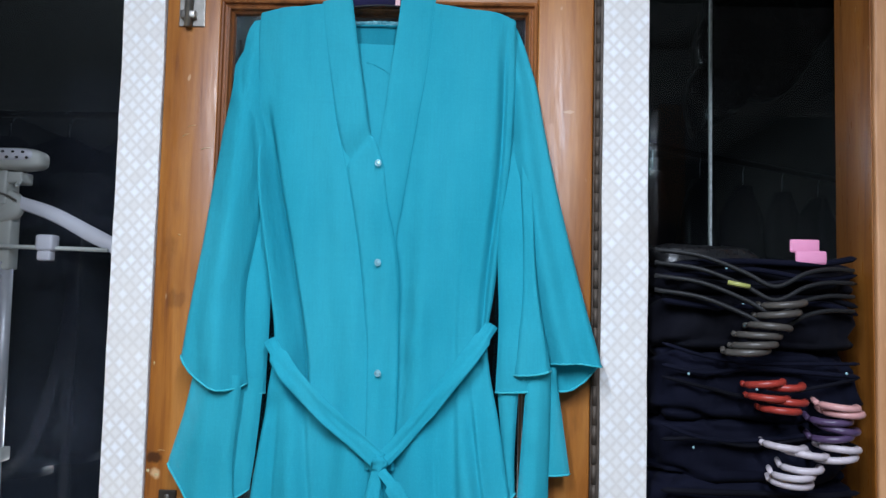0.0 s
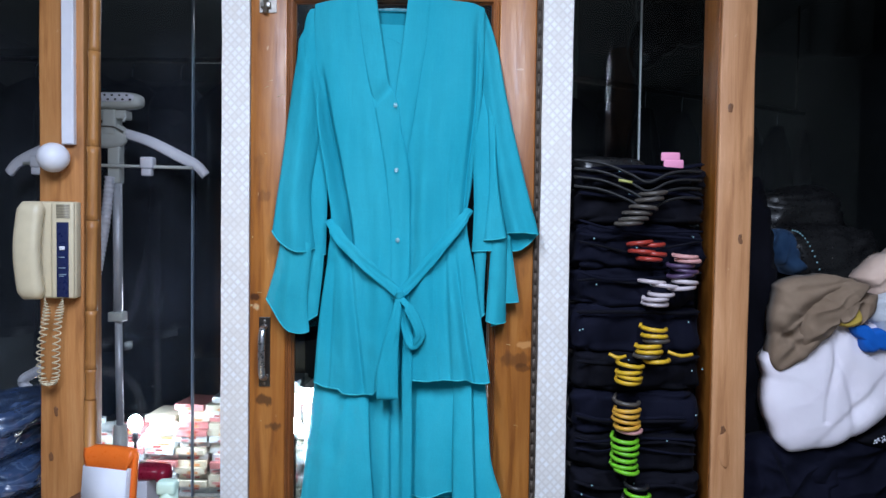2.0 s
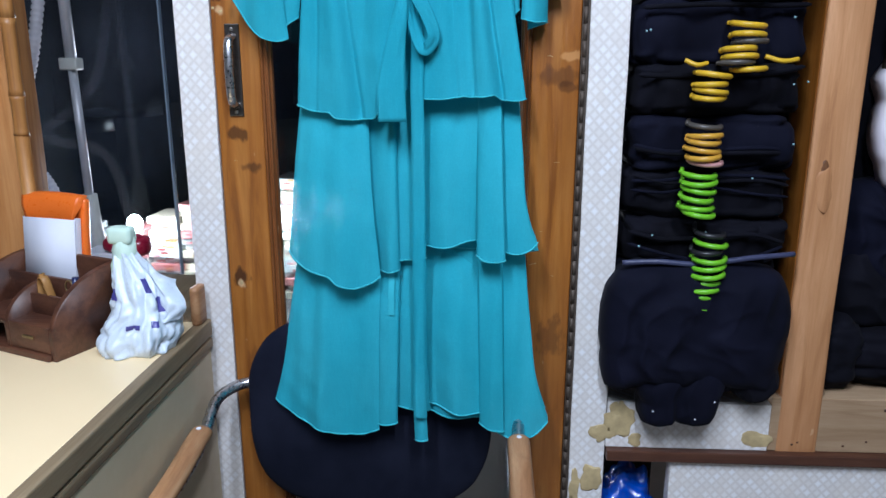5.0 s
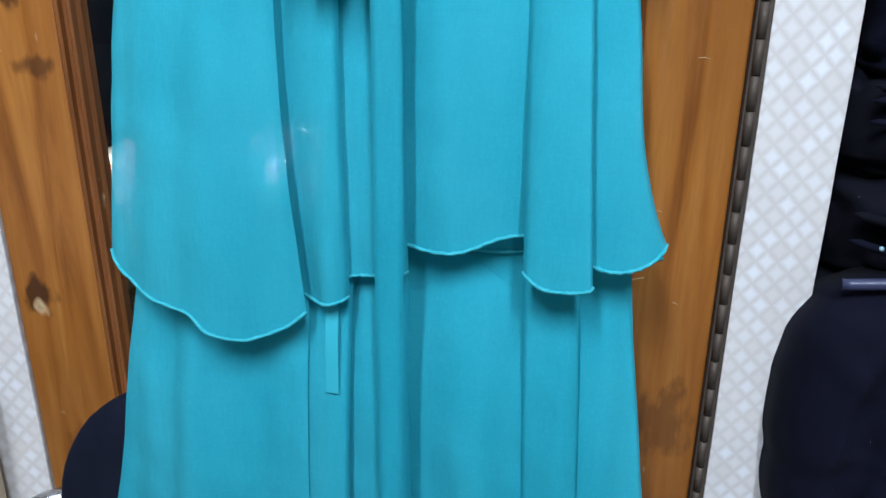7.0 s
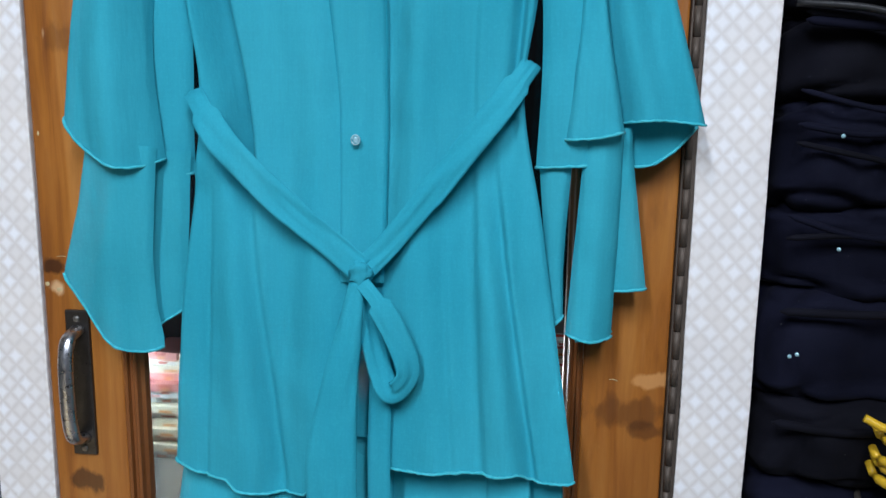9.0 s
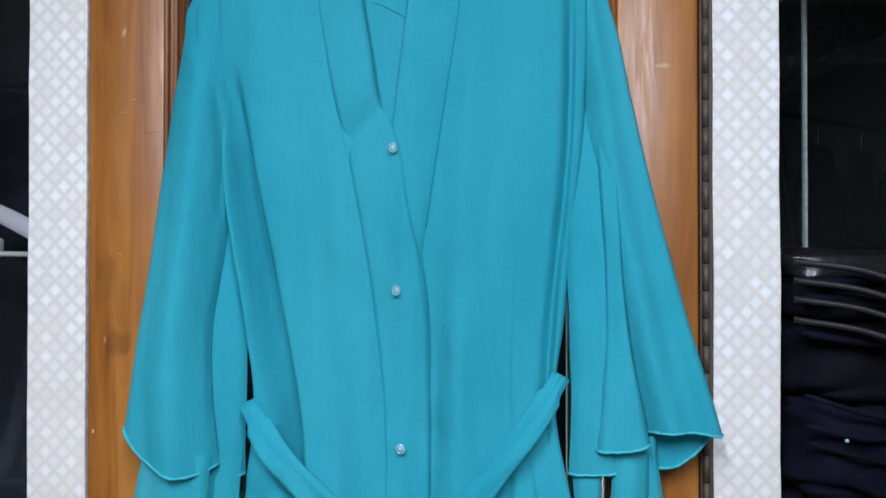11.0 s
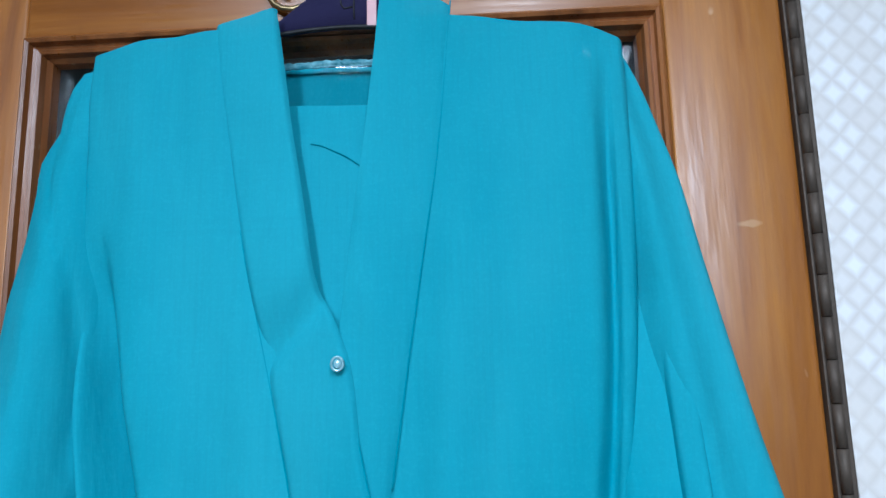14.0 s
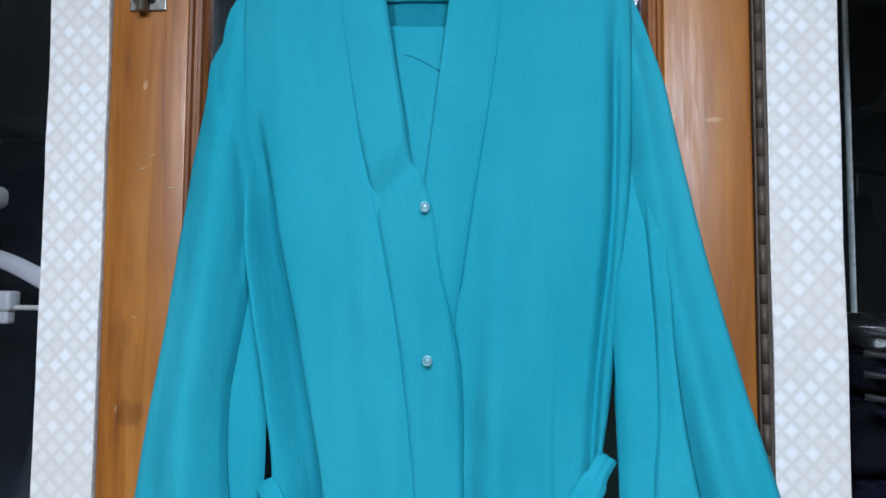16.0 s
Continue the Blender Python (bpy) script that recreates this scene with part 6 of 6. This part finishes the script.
def blanket(name, label, outline, depth, bulge, folds, seed, material, parent=None, gather=None, count=7, category="clothes", creases=()):
    """A thrown piece of cloth: an outline of (x, z), swelling forward, with folds that run out from where it is gathered."""
    cx, cz = sum(p[0] for p in outline) / len(outline), sum(p[1] for p in outline) / len(outline)
    polar = sorted((math.atan2(z - cz, x - cx), math.hypot(x - cx, z - cz)) for x, z in outline)
    wrapped = [(polar[-1][0] - math.tau, polar[-1][1])] + polar + [(polar[0][0] + math.tau, polar[0][1])]
    angles, spans = [w[0] for w in wrapped], [w[1] for w in wrapped]
    t = parent or thing(name, (cx, depth, min(p[1] for p in outline)), label, category)
    gx, gz = gather or (cx - 0.25 * math.cos(seed), cz + 0.25)
    bm, nr, na = bmesh.new(), 34, 132

    def spot(k, i):
        a, q = -math.pi + math.tau * i / na, k / nr
        r = float(np.interp(a, angles, spans)) * q * (1 + 0.014 * noise.noise(Vector((math.cos(a) * 4, math.sin(a) * 4, seed))))
        x, z = cx + r * math.cos(a), cz + r * math.sin(a)
        phi, far = math.atan2(z - gz, x - gx), math.hypot(x - gx, z - gz)
        bend = 0.35 * noise.noise(Vector((x * 5, z * 5, seed))) + 0.12 * noise.noise(Vector((x * 14, z * 14, seed + 3)))
        s_ = math.sin(count * (phi + bend) + seed)
        ridge = (1 - abs(s_)) ** 1.6 * (0.45 + 0.75 * noise.noise(Vector((x * 7 + seed, z * 7, 2.0)))) + 0.35 * s_
        cross = (1 - abs(noise.noise(Vector((x * 9 + seed, z * 13, seed))))) ** 6
        swell = (1 - q ** 4) ** 0.55
        y = depth - bulge * swell - folds * ridge * min(1.0, far / 0.12) * (0.18 + 0.82 * swell) - 0.30 * folds * cross * swell
        y += 0.25 * folds * noise.noise(Vector((x * 26, z * 26, seed))) + 0.012 * q ** 10
        for ax, az, bx, bz, deep, wide in creases:
            lx, lz = bx - ax, bz - az
            size = math.hypot(lx, lz)
            along = min(1.0, max(0.0, ((x - ax) * lx + (z - az) * lz) / size ** 2))
            bow = 0.06 * size * math.sin(math.pi * along)
            off = ((x - ax) * lz - (z - az) * lx) / size + bow
            gone = math.hypot(x - ax - along * lx, z - az - along * lz)
            side = off / (wide if off < 0 else wide * 0.35)
            taper = math.sin(math.pi * min(1.0, max(0.0, 0.08 + 0.84 * along))) ** 0.5
            if gone < 4 * wide:
                y += deep * taper * (math.exp(-side * side) - 0.5 * math.exp(-(side + 1.6) ** 2))
        return Vector((x, y, z))
    centre = bm.verts.new(spot(0, 0))
    rings = [[bm.verts.new(spot(k, i)) for i in range(na)] for k in range(1, nr + 1)]
    back = [bm.verts.new(v.co + Vector((0, 0.05, 0))) for v in rings[-1]]
    for i in range(na):
        j = (i + 1) % na
        bm.faces.new((centre, rings[0][i], rings[0][j]))
        for p, q in zip(rings, rings[1:]):
            bm.faces.new((p[i], q[i], q[j], p[j]))
        bm.faces.new((rings[-1][i], back[i], back[j], rings[-1][j]))
    bm.faces.new(back)
    part("cloth" if parent is None else "fold", bm, material, t)
    return t


blanket("fold", "", [(0.287, 0.735), (0.293, 0.79), (0.315, 0.826), (0.38, 0.845), (0.458, 0.852), (0.55, 0.845), (0.62, 0.828), (0.645, 0.785), (0.650, 0.735), (0.640, 0.65), (0.62, 0.586), (0.54, 0.592), (0.467, 0.594), (0.38, 0.590), (0.300, 0.586), (0.290, 0.66)], 1.108, 0.042, 0.016, 2, M["navy"], big, (0.46, 1.10), 16)
blanket("fold", "", [(0.366, 0.64), (0.372, 0.56), (0.374, 0.516), (0.40, 0.508), (0.435, 0.522), (0.47, 0.514), (0.511, 0.518), (0.526, 0.57), (0.531, 0.64), (0.45, 0.66)], 1.098, 0.022, 0.012, 4, M["navy"], big, (0.45, 0.86), 16)
blanket("fold", "", [(0.540, 0.64), (0.56, 0.572), (0.60, 0.558), (0.630, 0.575), (0.635, 0.64)], 1.115, 0.02, 0.008, 6, M["black"], big, (0.58, 0.8), 12)
heap("black_coat", "black coat hanging in the bay beside the post", "coat", [(0.830, 1.40, 1.25, 0.075, 0.10, 0.42, 3), (0.860, 1.40, 1.10, 0.06, 0.08, 0.22, 5)], M["black"])
heap("dark_pile", "heap of folded black and navy clothes on the shelf", "clothes", [(0.99, 1.46, 0.84, 0.26, 0.16, 0.14, 4), (1.14, 1.42, 0.86, 0.18, 0.12, 0.11, 9)], M["navy"])
dark = bpy.data.objects["dark_pile"]
blanket("fold", "", [(0.780, 0.958), (0.857, 0.984), (0.936, 0.972), (1.02, 0.96), (1.06, 0.86), (0.98, 0.75), (0.86, 0.705), (0.790, 0.72)], 1.285, 0.040, 0.034, 2, M["navy"], dark, (0.80, 1.02), 6)
blanket("fold", "", [(0.93, 0.94), (1.10, 0.985), (1.264, 0.97), (1.33, 0.84), (1.202, 0.755), (1.029, 0.705), (0.96, 0.78)], 1.29, 0.035, 0.036, 5, M["navy"], dark, (1.30, 1.02), 7)
blanket("fold", "", [(0.79, 0.80), (0.85, 0.86), (0.93, 0.84), (1.0, 0.76), (0.95, 0.70), (0.86, 0.675), (0.79, 0.70)], 1.245, 0.025, 0.026, 8, M["black"], dark, (0.78, 0.90), 5)
heap("lower_pile", "stack of black clothes on the sill", "clothes", [(1.02, 1.325, 0.63, 0.28, 0.17, 0.09, 8), (0.79, 1.25, 0.63, 0.055, 0.09, 0.09, 2)], M["black"])
white = blanket("white_garment", "crumpled white garment spread over the heap", [(0.822, 1.192), (0.866, 1.245), (0.944, 1.305), (1.064, 1.304), (1.200, 1.243), (1.265, 1.220), (1.207, 1.170), (1.157, 1.093), (1.102, 1.028), (1.043, 0.992), (0.953, 0.965), (0.892, 0.957), (0.862, 0.980), (0.850, 1.021), (0.829, 1.076), (0.838, 1.145)], 1.226, 0.012, 0.004, 4, M["white"], None, (1.05, 1.36), 5, "clothes",
                [(0.985, 1.30, 0.975, 1.10, 0.006, 0.016), (0.992, 1.22, 1.050, 1.00, 0.009, 0.026), (1.10, 1.14, 1.02, 1.05, 0.006, 0.024)])
blanket("fold", "", [(1.02, 1.29), (1.12, 1.275), (1.20, 1.25), (1.19, 1.20), (1.10, 1.17), (1.04, 1.20)], 1.217, 0.004, 0.002, 6, M["white"], white, (0.87, 1.2), 6)
taupe = blanket("taupe_garment", "taupe garment thrown over the heap", [(0.848, 1.380), (0.930, 1.406), (1.004, 1.405), (1.056, 1.390), (1.076, 1.371), (1.074, 1.352), (1.016, 1.346), (0.982, 1.305), (0.958, 1.276), (0.936, 1.223), (0.894, 1.185), (0.850, 1.164), (0.836, 1.186), (0.842, 1.254), (0.842, 1.336), (0.848, 1.365)], 1.206, 0.010, 0.016, 7, M["brown"], None, (1.09, 1.40), 8, "clothes",
                [(0.86, 1.275, 1.05, 1.385, 0.016, 0.020), (0.85, 1.225, 0.99, 1.320, 0.018, 0.022), (0.845, 1.26, 0.90, 1.225, 0.016, 0.016), (0.86, 1.185, 0.955, 1.270, 0.010, 0.016), (0.93, 1.375, 1.06, 1.395, 0.008, 0.012)])
blanket("fold", "", [(0.918, 1.33), (0.968, 1.375), (1.068, 1.385), (1.088, 1.365), (1.018, 1.345), (0.983, 1.300), (0.953, 1.245), (0.913, 1.225), (0.898, 1.27)], 1.192, 0.008, 0.022, 3, M["brown"], taupe, (1.08, 1.40), 10)
blanket("grey_garment", "pale grey garment on the heap", [(1.043, 1.341), (1.104, 1.356), (1.154, 1.370), (1.186, 1.389), (1.263, 1.392), (1.276, 1.258), (1.197, 1.273), (1.142, 1.255), (1.105, 1.259), (1.080, 1.289), (1.049, 1.301)], 1.222, 0.022, 0.014, 3, M["grey"], None, (1.30, 1.44), 9, "clothes", [(1.07, 1.335, 1.17, 1.285, 0.010, 0.018), (1.16, 1.30, 1.22, 1.38, 0.012, 0.02)])
blanket("peach_garment", "peach coloured garment on the heap", [(1.071, 1.400), (1.098, 1.430), (1.154, 1.466), (1.193, 1.496), (1.269, 1.510), (1.281, 1.391), (1.203, 1.389), (1.170, 1.377), (1.157, 1.350), (1.104, 1.355), (1.098, 1.377)], 1.258, 0.026, 0.015, 6, M["peach"], None, (1.06, 1.34), 8, "clothes", [(1.14, 1.37, 1.22, 1.44, 0.014, 0.022), (1.11, 1.42, 1.20, 1.47, 0.008, 0.016)])
blanket("blue_garment", "bright blue garment end on the heap", [(1.016, 1.290), (1.042, 1.293), (1.073, 1.275), (1.120, 1.252), (1.150, 1.245), (1.092, 1.227), (1.055, 1.222), (1.043, 1.253)], 1.194, 0.008, 0.004, 5, M["blue"], None, (1.00, 1.33), 8)
blanket("mustard_garment", "mustard garment end on the heap", [(0.982, 1.305), (0.995, 1.335), (1.016, 1.342), (1.035, 1.327), (1.039, 1.297), (1.013, 1.283), (0.991, 1.286)], 1.186, 0.010, 0.005, 3, M["mustard"], None, (1.10, 1.36), 8)
blanket("peach_garment", "pale peach garment end below the blue one", [(1.137, 1.256), (1.192, 1.266), (1.270, 1.261), (1.274, 1.221), (1.196, 1.226)], 1.204, 0.012, 0.008, 8, M["peach"], None, (1.35, 1.30), 8)
sequin = blanket("sequin_garment", "black garment with a mesh of white sequins", [(1.070, 0.985), (1.155, 1.030), (1.198, 1.100), (1.245, 1.165), (1.36, 1.20), (1.38, 1.00), (1.245, 0.965), (1.16, 0.965)], 1.248, 0.020, 0.010, 6, M["black"], None, (1.3, 1.3), 8)
rng = random.Random(12)
for k in range(130):
    u, v = rng.random(), rng.random()
    x = 1.10 + 0.17 * u
    z = 0.985 + 0.155 * u * v + 0.012 * u + (0.006 if k % 3 else 0.0)
    part("sequin", lump((x, 1.2145 - 0.010 * math.sin(math.pi * min(1, u * 1.1)) + 0.012 * (1 - u), z), (0.0020, 0.0016, 0.0020), k, 0, 1, 1, 6, 4), M["sheet"], sequin)
denim = blanket("denim_piece", "studded blue denim piece on dark bags", [(0.913, 1.508), (0.957, 1.524), (0.994, 1.520), (1.006, 1.474), (1.022, 1.432), (1.049, 1.410), (1.008, 1.390), (0.973, 1.416), (0.927, 1.466)], 1.50, 0.030, 0.014, 6, M["denim"], None, (1.0, 1.60), 7)
for k in range(12):
    part("stud", lump((0.985 + 0.0072 * k, 1.462, 1.520 - 0.0009 * k * k), (0.003, 0.003, 0.003), k, 0, 1, 1, 8, 6), M["crystal"], denim)
heap("dark_sack", "dark glossy plastic sacks behind the heap", "plastic bag", [(1.13, 1.66, 1.43, 0.20, 0.10, 0.12, 3), (1.10, 1.72, 1.56, 0.16, 0.07, 0.10, 7), (1.15, 1.66, 0.92, 0.24, 0.12, 0.44, 5)], M["blackplastic"])
purple = blanket("purple_garment", "dark purple garment hanging over the sill", [(1.205, 0.915), (1.160, 0.870), (1.130, 0.738), (1.106, 0.600), (1.100, 0.560), (1.14, 0.469), (1.25, 0.463), (1.34, 0.50), (1.36, 0.75), (1.30, 0.90)], 1.105, 0.022, 0.026, 1, M["purple"], None, (1.25, 1.02), 16)
blanket("fold", "", [(1.215, 0.86), (1.175, 0.75), (1.165, 0.56), (1.20, 0.50), (1.30, 0.50), (1.33, 0.72), (1.28, 0.86)], 1.088, 0.016, 0.014, 3, M["purple"], purple, (1.24, 1.02), 12)
tweed = blanket("tweed_garment", "grey speckled knit hanging below the purple garment", [(1.178, 0.500), (1.150, 0.455), (1.136, 0.401), (1.128, 0.33), (1.30, 0.32), (1.30, 0.50)], 1.120, 0.018, 0.008, 5, M["tweed"], None, (1.25, 0.70), 10)
tagp = thing("pale_tag", (1.145, 1.15, 0.85), "pale blue paper tag in the heap", "tag")
part("tag", box(1.120, 1.170, 1.150, 1.155, 0.825, 0.890, 0.002, None, Matrix.Translation((1.145, 1.152, 0.858)) @ Matrix.Rotation(radians(12), 4, "Y") @ Matrix.Translation((-1.145, -1.152, -0.858))), M["grey"], tagp)

# ---- store room behind the glazing, added to stand in for reflections ----


def hanging(x, y, top, bottom, w, d, seed, material, word, turn=0.0):
    """A garment on a hanger: sloping shoulders and a body in upright folds."""
    t = thing("hanging_garment", (x, y, top), word, "garment", "garments hanging in the store room")
    bm, rows = bmesh.new(), []
    m = Matrix.Translation((x, y, 0)) @ Matrix.Rotation(radians(turn), 4, "Z")
    for j in range(25):
        s = j / 24
        z = top + (bottom - top) * s
        ww = w * min(1.0, 0.16 + 0.84 * (s / 0.10) ** 0.8 if s < 0.10 else 1.0) * (1 - 0.08 * math.sin(s * 3))
        row = []
        for i in range(40):
            a = math.tau * i / 40
            f = 1 + (0.10 + 0.14 * s) * math.sin(a * 6 + seed + s) + 0.1 * noise.noise(Vector((math.cos(a) * 2 + seed, math.sin(a) * 2, s * 3)))
            row.append(bm.verts.new(m @ Vector((ww * math.cos(a), d * (0.4 + 0.6 * min(1, s * 5)) * math.sin(a) * f, z))))
        rows.append(row)
    for a, b in zip(rows, rows[1:]):
        for i in range(40):
            bm.faces.new((a[i], a[(i + 1) % 40], b[(i + 1) % 40], b[i]))
    bm.faces.new(rows[0][::-1])
    bm.faces.new(rows[-1])
    part("body", bm, material, t)
    part("hook", tube([m @ Vector(p) for p in ((0, 0, top), (0, 0, top + 0.05), (0.014, 0, top + 0.072), (0.013, 0, top + 0.090), (0, 0, top + 0.0958), (-0.013, 0, top + 0.090), (-0.014, 0, top + 0.080))], 0.0022, 6), M["chrome"], t)


rng = random.Random(3)
for k in range(9):
    hanging(-2.2 + 0.21 * k, 2.50, 2.12, 0.95 + 0.06 * (k % 3), rng.uniform(0.15, 0.23), 0.07, k * 1.7, M["satin"] if k % 3 == 0 else M["black"], "black garment on a rail behind the glass, standing in for reflections", 35 + 10 * (k % 3))
for k in range(7):
    hanging(0.62 + 0.19 * k, 2.347 + 0.1267 * k, 2.015, 0.7, rng.uniform(0.15, 0.24), 0.07, k * 2.3, M["satin"] if k % 3 == 1 else M["black"], "black garment on a rail behind the glass, standing in for reflections", rng.uniform(15, 70))
hanging(0.46, 2.24, 2.015, 0.7, 0.17, 0.06, 5.0, M["black"], "black coat hanging against the grey-green wall", 0)
for k in range(12):
    hanging(-1.5 + 0.24 * k, -1.50, 2.02, 0.75 + 0.05 * (k % 3), 0.21, 0.08, k * 1.3, M["black"] if k % 4 else M["navy"], "black garment hanging on a rail by the wall", 30)
for x0, y0, x1, y1, z in ((-1.75, -1.5, 1.55, -1.5, 2.103), (-2.5, 2.5, -0.3, 2.5, 2.203), (0.4, 2.2, 1.75, 3.1, 2.098)):
    rail = thing("clothes_rail", ((x0 + x1) / 2, (y0 + y1) / 2, z), "dark metal clothes rail in the store room", "clothes rail")
    part("bar", tube([(x0, y0, z), (x1, y1, z)], 0.012, 10), M["iron"], rail)
    for s in (0.04, 0.96):
        x, y = x0 + (x1 - x0) * s, y0 + (y1 - y0) * s
        part("drop_rod", tube([(x, y, z), (x, y, CEILING + 0.01)], 0.006, 8), M["iron"], rail)

drape = blanket("black_film_drape", "torn black plastic film draped behind the dark glazing", [(0.694, 2.082), (0.722, 2.112), (0.758, 2.125), (0.786, 2.168), (0.826, 2.172), (0.850, 2.212), (0.896, 2.198), (0.987, 2.259), (1.027, 2.334), (1.10, 2.45), (1.10, 2.615), (0.763, 2.615), (0.720, 2.448), (0.700, 2.295)],
                2.12, 0.03, 0.030, 4, M["blackplastic"], None, (0.95, 2.75), 13, "plastic film")
# bright packets low behind the glass; two added bare bulbs stand in for glare
rng = random.Random(17)
PACK = [plain("packet_card_" + n, c, 0.6, 0, 0.15, 0.05) for n, c in (("white", (0.75, 0.74, 0.70)), ("cream", (0.72, 0.62, 0.46)), ("red", (0.40, 0.035, 0.02)), ("orange", (0.62, 0.22, 0.05)), ("rose", (0.62, 0.22, 0.20)))]
protos = []
for k in range(6):
    t = thing("packet", (0, 0, 0), "printed card packet in a bright stack", "packet", "stack of packets")
    part("sleeve", box(-0.085, 0.085, -0.12, 0.12, 0.0, 0.036, 0.003), PACK[(0, 1, 0, 0, 1, 4)[k]], t, smooth=False)
    for i in range(2):
        a = rng.uniform(-0.07, 0.0)
        part("print_bar", box(a, a + rng.uniform(0.03, 0.075), -0.1215, -0.1195, 0.005 + 0.015 * i, 0.016 + 0.015 * i), PACK[(2, 3, 4, 2, 2, 3)[k] if i == 0 else (2, 1, 2, 3, 4, 2)[k]], t, smooth=False)
    protos.append(t)
used = set()
for c in range(17):
    x = -2.35 + 0.178 * c
    high = 0.32 + 0.25 * min(1.0, max(0.0, (x + 1.7) / 0.6)) + rng.uniform(-0.03, 0.04)
    z = FLOOR
    while z < high:
        k = rng.randrange(6)
        m = pose(x + rng.uniform(-0.012, 0.012), 3.62 + rng.uniform(-0.03, 0.03), z, 0, 0, rng.uniform(-6, 6))
        if k in used:
            copy_thing(protos[k], m)
        else:
            protos[k].matrix_basis = m
            used.add(k)
        z += 0.0365
for x in (-0.84, -1.72):
    b = thing("glare_bulb", (x, 3.34, FLOOR), "added bare bulb before the packets, standing in for glare", "lamp", "bare bulbs")
    part("bulb", lump((x, 3.34, 0.41), (0.038, 0.038, 0.044), 1, 0, 1, 1, 20, 14), M["bulb"], b)
    part("socket", tube([(x, 3.34, 0.36), (x, 3.34, 0.31)], 0.016, 12), M["blackplastic"], b)
    part("stand", tube([(x, 3.34, 0.31), (x, 3.34, FLOOR)], 0.008, 8), M["iron"], b)
    part("foot", tube([(x, 3.34, FLOOR + 0.012), (x, 3.34, FLOOR)], 0.07, 20), M["iron"], b)
# added emitters standing in for lamps reflected in the door glass
led = thing("lamp_reflection", (-0.80, 2.9, 2.5), "added blue strip and small white lamp standing in for reflections", "lamp")
part("strip", box(-0.98, -0.83, 2.90, 2.91, 2.440, 2.452, 0.002), M["glowblue"], led)
part("lamp", lump((-0.80, 2.90, 2.455), (0.022, 0.022, 0.022), 1, 0, 1, 1, 16, 12), M["bulb"], led)
part("cord", tube([(-0.80, 2.90, 2.47), (-0.80, 2.90, CEILING)], 0.004, 6), M["blackplastic"], led)
part("bracket", tube([(-0.90, 2.905, 2.45), (-0.90, 2.905, CEILING)], 0.004, 6), M["blackplastic"], led)
